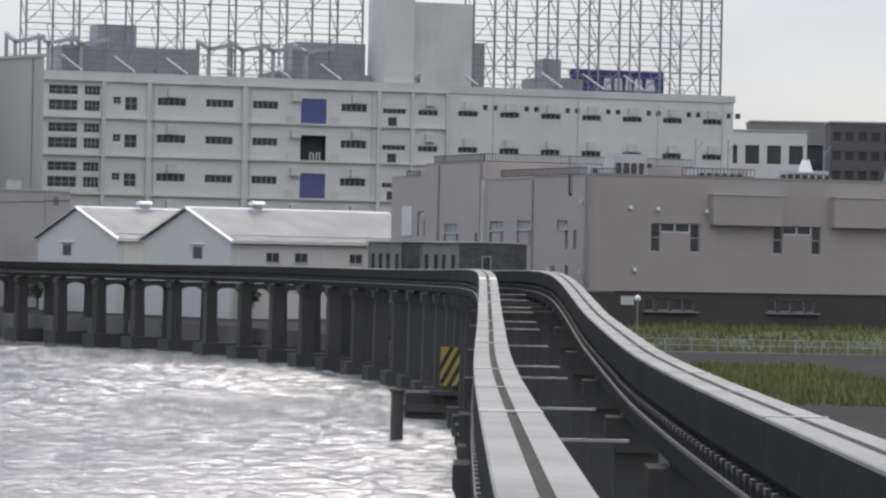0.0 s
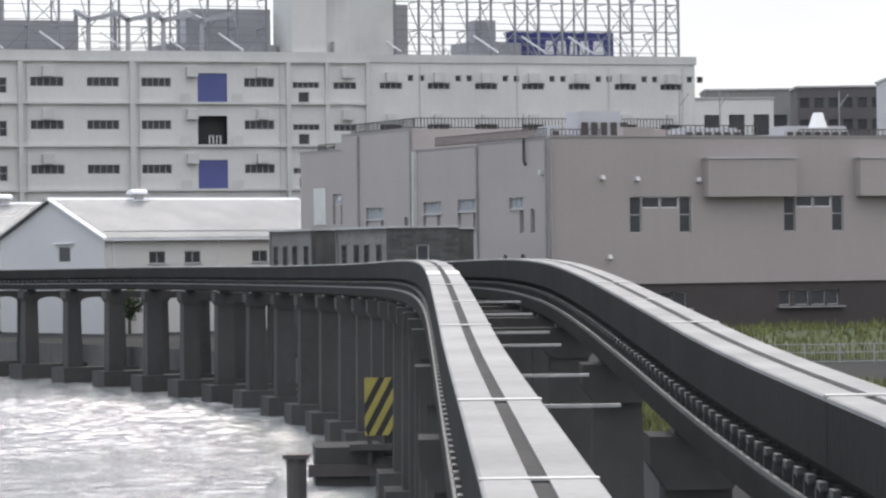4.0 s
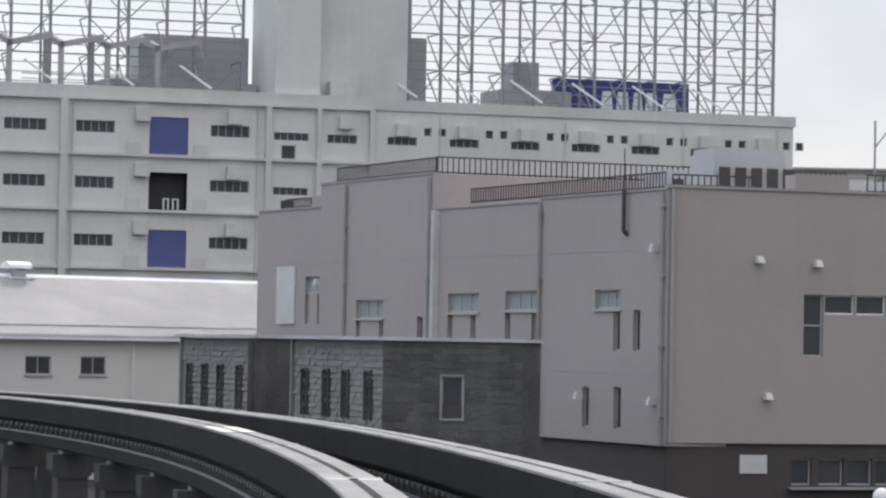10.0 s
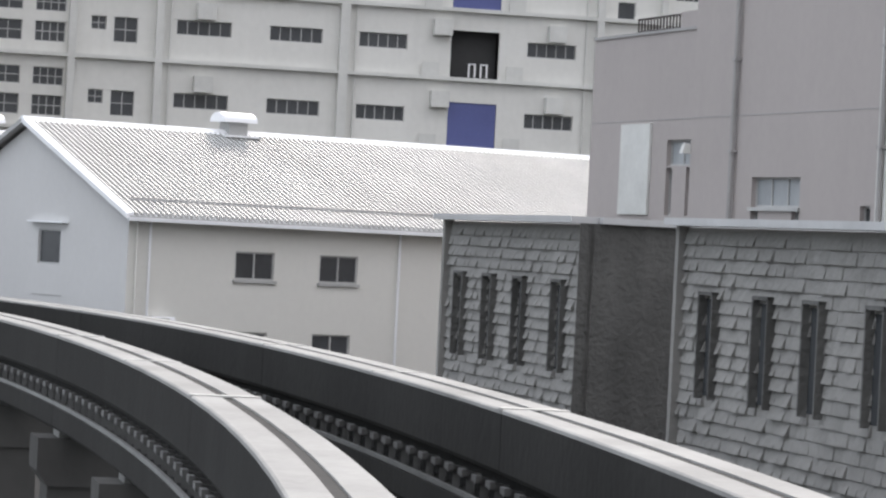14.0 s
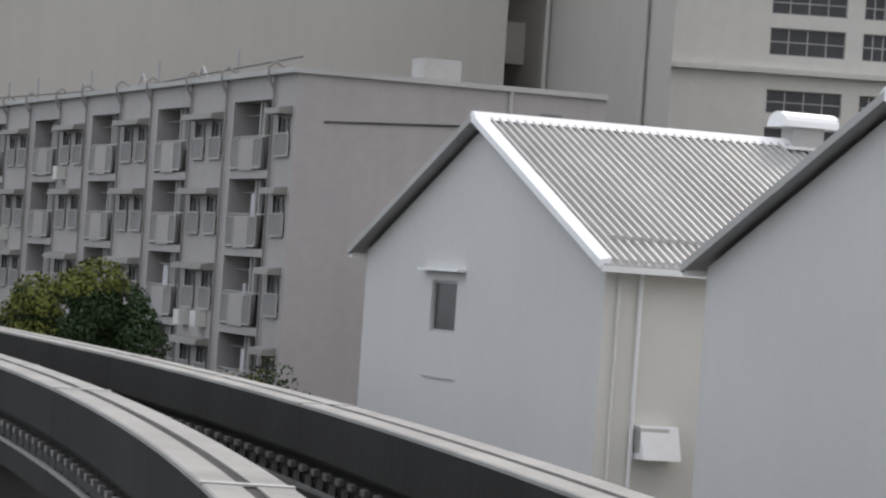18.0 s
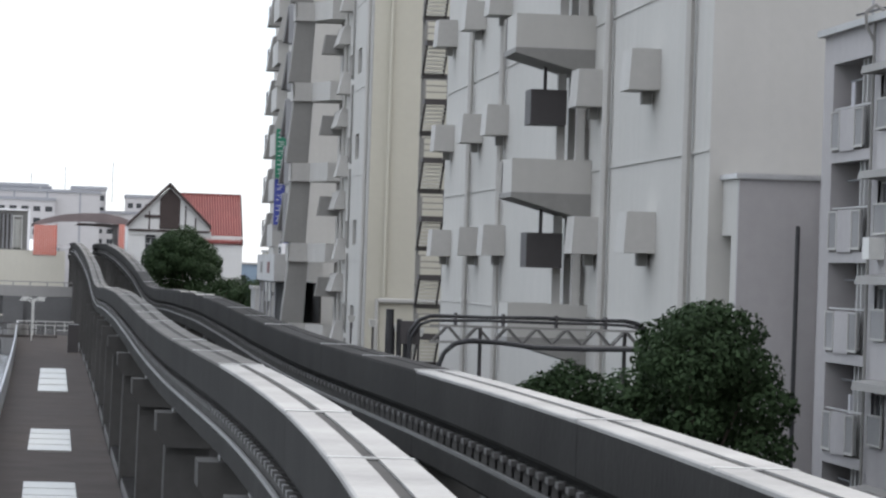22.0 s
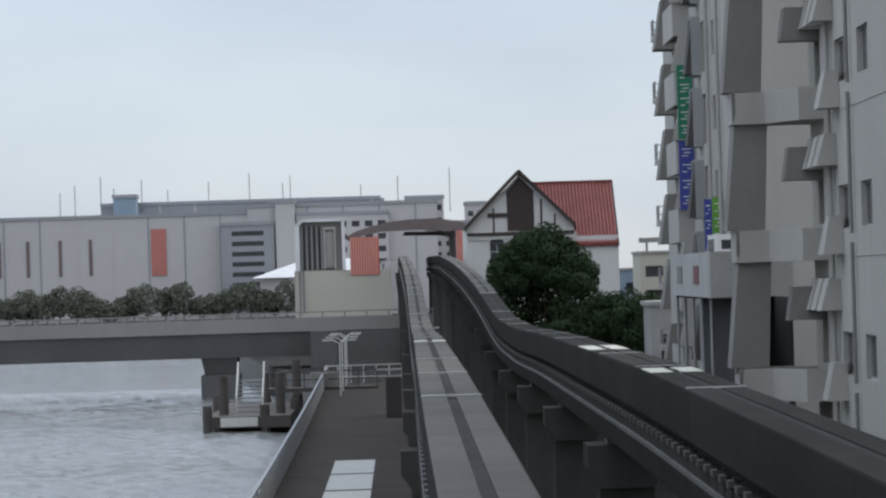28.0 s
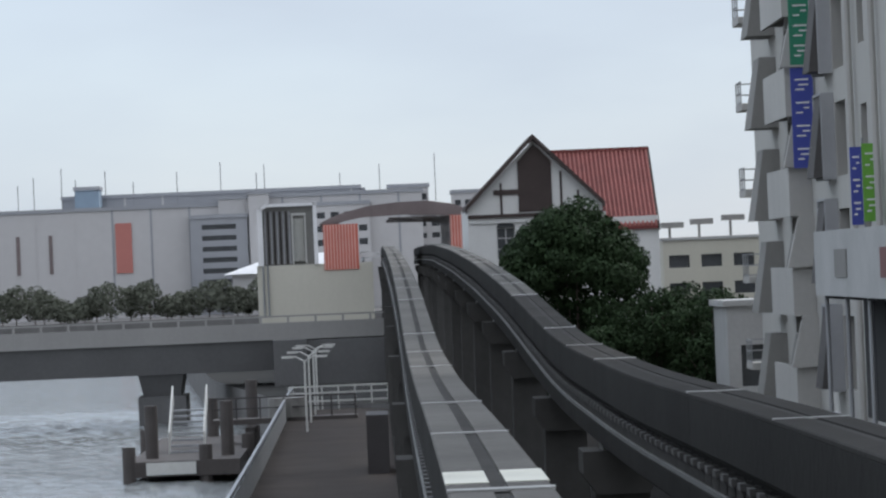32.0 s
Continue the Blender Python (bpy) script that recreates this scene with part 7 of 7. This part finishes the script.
fc = thing("bank_fence", 0, 0, label="grey mesh fence along the grass bank", category="fence")
A_, B_ = Vector((9.0, 168.0, 2.5)), Vector((60.0, 172.0, 2.5))
N_ = 24
for i in range(N_ + 1):
    c = A_.lerp(B_, i / N_)
    part("fence_post", Solid().bar(c, c + Vector((0, 0, 1.3)), 0.1), M_FENCE, fc)
for z in (0.2, 0.75, 1.25):
    part("fence_rail", Solid().bar(A_ + Vector((0, 0, z)), B_ + Vector((0, 0, z)), 0.06), M_FENCE, fc)
mesh_w = Solid()
i = 0.0
while i < 1.0:
    c = A_.lerp(B_, i)
    mesh_w.bar(c + Vector((0, 0, 0.05)), c + Vector((0, 0, 1.25)), 0.025)
    i += 0.004
tagged(part("fence_mesh", mesh_w, M_FENCE, fc), kind="stuff")


def leaf_cloud(centers, n, size, rng, pale=0.0):
    """Small leaf quads scattered over lumps (x, y, z, r, painted sunlit); returns dark and pale solids."""
    dark, light = Solid(), Solid()
    wts = [c[3] ** 2 for c in centers]
    for _ in range(n):
        c = rng.choices(centers, wts)[0]
        d = Vector((rng.gauss(0, 1), rng.gauss(0, 1), rng.gauss(0, 1))).normalized()
        r = c[3] * (0.45 + 0.6 * rng.random() ** 0.5)
        p = Vector(c[:3]) + Vector((d.x * r, d.y * r, d.z * r * 0.8))
        s = size * (0.6 + 0.8 * rng.random())
        a = (d + Vector((rng.uniform(-1, 1), rng.uniform(-1, 1), rng.uniform(-0.6, 1)))).normalized()
        u = a.cross(Vector((rng.uniform(-1, 1), rng.uniform(-1, 1), rng.uniform(-1, 1)))).normalized() * s
        v = a.cross(u).normalized() * s * 0.6
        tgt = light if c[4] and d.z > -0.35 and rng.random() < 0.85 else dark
        tgt.quad(tuple(p - u), tuple(p - v), tuple(p + u), tuple(p + v))
    return dark, light


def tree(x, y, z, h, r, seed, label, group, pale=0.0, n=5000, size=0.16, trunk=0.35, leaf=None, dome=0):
    rng = random.Random(seed)
    g = thing("tree", x, y, z, 0, label, "tree", group)
    tr = Solid()
    fork = h * trunk
    tr.prism([(0.16 * math.cos(a), 0.16 * math.sin(a), 0) for a in np.arange(0, 6.28, 0.785)], [(0.1 * math.cos(a), 0.1 * math.sin(a), fork) for a in np.arange(0, 6.28, 0.785)])
    lumps = []
    mid, ry = (fork * 0.8 + h) / 2, (h - fork * 0.8) / 2
    for k in range(30):
        # spread over an uneven egg, wider below the middle
        w = 1 - 2 * (k + 0.5) / 30
        a = k * 2.4 + rng.uniform(-0.4, 0.4)
        q = math.sqrt(1 - w * w) * (1.05 if w < 0.2 else 0.95) * rng.uniform(0.55, 0.86)
        rr = r * rng.uniform(0.24, 0.4)
        cx, cy, cz = math.cos(a) * q * r, math.sin(a) * q * r, mid + w * ry * 0.8 + rng.uniform(-0.08, 0.08) * ry
        # lumps to the west and high up get the painted sunlight
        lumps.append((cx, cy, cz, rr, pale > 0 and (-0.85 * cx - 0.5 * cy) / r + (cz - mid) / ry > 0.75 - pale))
        if k % 2 == 0:
            tr.bar((0, 0, fork * 0.85), (cx, cy, cz - rr * 0.2), 0.06 + 0.06 * (1 - q), 6)
    for k in range(dome):
        # fills out a round top
        w = 0.15 + 0.8 * (k + 0.5) / dome
        a, q = k * 2.4, math.sqrt(1 - w * w)
        lumps.append((math.cos(a) * q * r * 0.8, math.sin(a) * q * r * 0.8, mid + w * ry * 0.78, r * rng.uniform(0.2, 0.3), False))
    lumps.append((0, 0, mid, r * 0.5, False))
    part("trunk", tr, M_BARK, g)
    dk, pa = leaf_cloud(lumps, n, size, rng)
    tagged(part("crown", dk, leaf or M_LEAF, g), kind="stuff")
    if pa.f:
        tagged(part("painted_sun_leaves", pa, M_LEAFPALE, g, "yellow-green leaves coloured as if sunlit"), kind="stuff")
    return g


def place(o, ang, u, v):
    a = radians(ang)
    return o[0] + u * math.cos(a) - v * math.sin(a), o[1] + u * math.sin(a) + v * math.cos(a)


AO = (-98.3, 346.5)
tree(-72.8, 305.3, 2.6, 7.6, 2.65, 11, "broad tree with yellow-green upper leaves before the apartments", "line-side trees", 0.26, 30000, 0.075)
tree(-95.9, 335.5, 2.6, 7.2, 2.4, 12, "dark green broad-leaved tree beside the line", "line-side trees", 0.0, 24000, 0.07)
tree(-98.6, 339.6, 2.6, 6.8, 1.7, 14, "dark green tree standing close beside another", "line-side trees", 0.0, 12000, 0.07)
tree(-114.9, 360.7, 2.6, 4.6, 1.9, 13, "low dark green tree under the pipe bridge", "line-side trees", 0.0, 8000, 0.085)
for k, (u, v, h, r) in enumerate(((50, -5, 4.2, 1.2), (54, -5, 4.4, 1.3), (65, -5, 5.3, 1.5), (68.5, -5.5, 4.8, 1.2), (71, -5.5, 4.3, 1.0))):
    x, y = place(AO, -51, u, v)
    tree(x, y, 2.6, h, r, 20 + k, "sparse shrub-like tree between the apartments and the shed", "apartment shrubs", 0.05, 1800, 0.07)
x, y = place((-33.2, 264.3), 40, 1.5, -1.6)
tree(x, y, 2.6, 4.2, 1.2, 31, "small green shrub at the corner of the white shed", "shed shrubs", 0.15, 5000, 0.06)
x, y = place((-262, 530), 40, 1.5, 2)
tree(x, y, 2.6, 11.5, 4.2, 41, "large dark round-crowned tree before the station house", "station trees", 0.0, 52000, 0.11, 0.12, None, 26)
for k, (u, v, h, r) in enumerate(((5.5, -3, 6.6, 2.6), (8.2, -6, 6.4, 2.6), (7.2, 1, 6.6, 2.8), (10.2, -3, 5.2, 2.2), (2.5, -4, 4.6, 2.0), (-0.5, -2, 4.2, 1.8))):
    x, y = place((-262, 530), 40, u, v)
    tree(x, y, 2.6, h, r, 50 + k, "dark green street tree near the station", "station trees", 0.0, 12000, 0.1, 0.1)

# grass bank
gr = Solid()
rng = random.Random(5)
bank = Solid()
for i in range(24):
    for j in range(8):
        x0_, x1_ = 9 + i * 3, 12 + i * 3
        y0_, y1_ = 170 + j * 5 + 0.06 * x0_, 175 + j * 5 + 0.06 * x0_
        zf = lambda yy: 2.64 + max(0, min(1.2, (yy - 176) * 0.05))
        bank.quad((x0_, y0_, zf(y0_)), (x1_, y0_, zf(y0_)), (x1_, y1_, zf(y1_)), (x0_, y1_, zf(y1_)))
single("grass_bank", bank, M_SOIL, "grassy bank beside the works building", "grass bank", kind="structure")
for _ in range(26000):
    x = 9 + 70 * rng.random()
    y = 170 + 38 * rng.random() ** 1.3 + 0.06 * x
    z = 2.6 + max(0, min(1.2, (y - 176 - 0.06 * x) * 0.05))
    cl = 0.5 + 0.5 * noise.noise(Vector((x * 0.25, y * 0.25, 0)))
    if cl < 0.38 and rng.random() < 0.7:
        continue
    h = (0.12 + 0.6 * rng.random() ** 2) * (0.3 + 1.5 * cl)
    a = rng.random() * 6.28
    dx, dy = math.cos(a) * 0.09, math.sin(a) * 0.09
    lx, ly = rng.uniform(-0.2, 0.2), rng.uniform(-0.2, 0.2)
    k = len(gr.v)
    gr.v += [(x - dx, y - dy, z), (x + dx, y + dy, z), (x + lx, y + ly, z + h)]
    gr.f.append((k, k + 1, k + 2))
single("grass", gr, M_GRASS, "tall yellow-green grass on the bank", "grass", kind="stuff")
low = Solid()
for _ in range(9000):
    s = 178 + 60 * rng.random()
    x, y, _z = line(s, 7 + 20 * rng.random())
    h = 0.2 + 0.5 * rng.random()
    a = rng.random() * 6.28
    dx, dy = math.cos(a) * 0.08, math.sin(a) * 0.08
    k = len(low.v)
    low.v += [(x - dx, y - dy, 2.6), (x + dx, y + dy, 2.6), (x + rng.uniform(-0.2, 0.2), y + rng.uniform(-0.2, 0.2), 2.6 + h)]
    low.f.append((k, k + 1, k + 2))
single("quay_weeds", low, M_GRASS, "weeds and grass along the quay edge", "grass", kind="stuff")

# ---------------------------------------------------------------- distance
FARO = (-600.0, 1100.0)


def far_block(u0, u1, v0, v1, z1, mat, label, rows=0, cols=0, group="far buildings", wmat=None, z0=2.0):
    g = thing("far_building", *FARO, 0, 40, label, "building", group)
    hs = []
    if rows:
        w, h = (u1 - u0) / cols, (z1 - z0 - 2) / rows
        for i in range(cols):
            for j in range(rows):
                hs.append((u0 + w * (i + 0.2), u0 + w * (i + 0.8), z0 + 1 + h * (j + 0.35), z0 + 1 + h * (j + 0.8)))
    b = Solid().wall(u0, u1, z0, z1, hs, v0, 0.4)
    b.quad((u1, v0, z0), (u1, v1, z0), (u1, v1, z1), (u1, v0, z1)).quad((u0, v1, z0), (u0, v0, z0), (u0, v0, z1), (u0, v1, z1)).quad((u0, v0, z1), (u1, v0, z1), (u1, v1, z1), (u0, v1, z1))
    part("wall", b, mat, g)
    part("roof_edge", Solid().box(u0 - 0.3, v0 - 0.3, z1, u1 + 0.3, v1 + 0.3, z1 + 0.9), M_FARDARK, g)
    if not rows:
        k = u0 + 6
        while k < u1 - 2:
            part("wall_seam", Solid().box(k, v0 - 0.12, z0, k + 0.5, v0 - 0.003, z1), M_FARDARK if int(k) % 3 else M_FARWALL, g)
            k += 9.5
    pane = None
    for a, c, d, e in hs:
        if pane is None:
            pane = Solid().box(0, 0.3, 0, c - a, 0.35, e - d).mesh("window_pane", wmat or M_WINDARK)
        part("window_pane", pane, None, g, at=(a, v0, d))
    return g


far_block(-230, -150, 0, 60, 28.5, M_FARWALL, "long pale warehouse across the river")
far_block(-190, -115, 20, 70, 32.0, M_FARDARK, "grey raised roof storey across the river")
far_block(-150, -100, -2, 60, 30.0, M_FARWALL, "pale office block across the river")
far_block(-157, -143, -4, 0, 25.5, M_FARDARK, "grey louvred office wing across the river", 8, 1)
far_block(-142.5, -137.5, -5, 0, 31.0, M_FARWALL, "pale stair tower across the river")
far_block(-137, -113, -4, 0, 27.5, M_FARWALL, "pale flats across the river", 7, 7)
far_block(-118, -85, 10, 40, 24.5, M_FARWALL, "pale flats with many windows across the river", 7, 10)
far_block(-108, -98, 12, 26, 31.5, M_FARWALL, "tall pale flats across the river", 8, 4)
far_block(-92, -82, 12, 26, 29.5, M_FARWALL, "tall pale flats across the river", 8, 4)
far_block(-124, -114, 30, 50, 31.5, M_FARWALL, "pale block across the river", 3, 4)
sgn_ = thing("red_wall_panel", *FARO, 0, 40, "red panel on the far warehouse wall", "sign")
part("panel", Solid().box(-175.6, -0.3, 13, -171.6, -0.05, 25.3), M_RED, sgn_)
for u in (-216, -208.5, -200, -192):
    p = thing("wall_stain_strip", *FARO, 0, 40, "rust-stained vertical strip on the far warehouse", "panel", "stained strips")
    part("strip", Solid().box(u, -0.2, 13.5, u + 0.9, -0.02, 23), M_CANOPY, p)
for k, u in enumerate((-201, -197, -190, -186.5, -179, -172, -161, -150, -141, -139, -120, -110, -96)):
    m_ = thing("antenna_mast", *FARO, 0, 40, "thin antenna mast on a far roof", "mast", "antenna masts")
    part("mast", Solid().bar((u, 20, 28), (u, 20, 36 + (k * 7) % 5), 0.22), M_STEEL, m_)
far_block(-186, -180, 10, 20, 34.0, M_PALEBLUE, "blue rooftop plant box across the river")
tent = thing("white_hall", *FARO, 0, 40, "low white-roofed hall across the river", "hall")
part("roof", Solid().prism([(-148, -40, 11.5), (-118, -40, 11.5), (-118, -10, 11.5), (-148, -10, 11.5)], [(-136, -32, 15.5), (-119, -32, 16), (-119, -18, 16), (-136, -18, 15.5)]), M_SIGNWHITE, tent)
part("wall", Solid().box(-146, -38, 2, -119, -12, 11.6), M_FARWALL, tent)
# far shore
fs = Solid()
a, b = place(FARO, 40, -1500, -75), place(FARO, 40, -60, -75)
c, d = place(FARO, 40, -60, 900), place(FARO, 40, -1500, 900)
fs.quad((*a, 2.0), (*b, 2.0), (*c, 2.0), (*d, 2.0))
fs.quad((*a, -2.0), (*b, -2.0), (*b, 2.0), (*a, 2.0))
single("far_shore", fs, M_QUAY, "far river bank with a low wall", "ground", kind="structure")
rng = random.Random(77)
for k in range(34):
    u = -228 + k * 3.1 + rng.uniform(-0.8, 0.8)
    x, y = place(FARO, 40, u, -66 + rng.uniform(-4, 4))
    h = 6.0 + 3.5 * rng.random()
    if -185 < u < -178 or -163 < u < -158:
        h *= 0.6
    tree(x, y, 2.0, h, 2.8 + rng.random() * 1.4, 100 + k, "tree on the far river bank with haze in its leaf colour", "far bank trees", 0.0, 1500, 0.3, 0.12, M_LEAFHAZE)

# town behind the station and beside the warehouse
def town_block(x, y, turn, w, d, h, mat, label, rows, cols, wz=0.5):
    g = thing("town_building", x, y, 0, turn, label, "building", "town buildings")
    hs = []
    cw, ch = w / cols, (h - 1.0) / rows
    for i in range(cols):
        for j in range(rows):
            hs.append((cw * (i + 0.18), cw * (i + 0.82), 2.6 + ch * (j + 0.35), 2.6 + ch * (j + 0.8)))
    b = Solid().wall(0, w, 2.6, 2.6 + h, hs, 0, 0.4)
    b.quad((w, 0, 2.6), (w, d, 2.6), (w, d, 2.6 + h), (w, 0, 2.6 + h)).quad((0, d, 2.6), (0, 0, 2.6), (0, 0, 2.6 + h), (0, d, 2.6 + h)).quad((0, 0, 2.6 + h), (w, 0, 2.6 + h), (w, d, 2.6 + h), (0, d, 2.6 + h))
    part("wall", b, mat, g)
    if hs:
        me = Solid().box(0, 0.28, 0, hs[0][1] - hs[0][0], 0.34, hs[0][3] - hs[0][2]).mesh("pane", M_WINDARK)
        for q in hs:
            part("pane", me, None, g, at=(q[0], 0, q[2]))
    part("roof_edge", Solid().box(-0.2, -0.2, 2.6 + h, w + 0.2, d + 0.2, 2.9 + h), M_APTTRIM, g)
    return g


def along(s, la):
    p = line(s, la)
    return p[0], p[1]


for s, la, w, d, h, mat, lab, r, c in ((900, 30, 14, 12, 10, M_TOWEREND, "cream low apartment house beyond the station", 3, 4), (905, 46, 12, 12, 11.5, M_CREAM, "cream apartment house beyond the station", 4, 4),
                                       (930, 20, 14, 12, 8, M_PALEBLUE, "pale blue-walled shop beyond the station", 2, 3), (940, 62, 16, 14, 10, M_FARWALL, "pale town block beyond the station", 3, 5),
                                       (850, 40, 10, 9, 7, M_CREAM, "low cream house near the station", 2, 3), (700, 16, 7, 6, 5.5, M_APTTRIM, "small pale kiosk building by the line", 1, 2)):
    x, y = along(s, la)
    tb_ = town_block(x, y, 40, w, d, h, mat, lab, r, c)
    if h > 9:
        for k in range(4):
            u = 1.2 + k * (w - 4) / 3
            part("roof_tank", Solid().bar((u, 4 + k % 2, 2.9 + h), (u, 4 + k % 2, 4.0 + h + 0.3 * k), 0.25).box(u - 0.9, 3.2 + k % 2, 4.0 + h + 0.3 * k, u + 1.5, 5.0 + k % 2, 4.6 + h + 0.3 * k), M_BUTTRESS, tb_, "grey rooftop tank on a stand")
for x, y, turn, w, d, h, mat, lab, r, c in ((41.4, 560, 0, 15.2, 14, 34.6, M_BUTTRESS, "grey concrete block behind the warehouse", 2, 3), (54.3, 527, 0, 14.4, 12, 33.4, M_TOWNDARK, "dark apartment slab with rows of balconies behind the warehouse", 9, 6),
                                            (32.3, 500, 0, 15.6, 14, 30.5, M_WHITEWALL, "white block beside the warehouse", 4, 4), (60.1, 450, 0, 24, 16, 31, M_FARWALL, "pale tower behind the works building", 4, 3)):
    town_block(x, y, turn, w, d, h, mat, lab, r, c)
bt = thing("roof_tank", 62, 330, 0, 20, "white dome tank on a frame behind the works building", "tank")
part("frame", Solid().bar((0, 0, 2.6), (0, 0, 22.5), 0.5).bar((2.4, 0, 2.6), (2.4, 0, 22.5), 0.5).bar((0, 0, 20), (2.4, 0, 22), 0.3), M_STEEL, bt)
part("dome", Solid().bar((1.2, 0, 22.4), (1.2, 0, 24.0), 2.2, 12), M_LAMPGLASS, bt)

# line-side lamps and rails on the right bank
for k, s in enumerate((541, 553, 565, 579)):
    x, y = along(s, 14.4)
    street_lamp(x, y, 2.6, 4.5, 40, (), "dark lamp post with a square head by the tower", "yard lamps")
rl = thing("yard_rail", 0, 0, label="dark steel guard rail along the yard", category="railing")
for s in range(430, 690, 6):
    p = line(s, 13.0)
    part("rail_post", Solid().bar((p[0], p[1], 2.6), (p[0], p[1], 4.9), 0.14), M_BROWNBOX, rl)
    q = line(s + 6, 13.0)
    part("rail", Solid().bar((p[0], p[1], 4.6), (q[0], q[1], 4.6), 0.12), M_BROWNBOX, rl)
for k, s in enumerate((640, 648, 655, 663, 671, 680)):
    x, y = along(s, 15 + (k % 3))
    van(x, y, 2.6, 130 + 4 * k, "white car-sized van parked by the station trees")
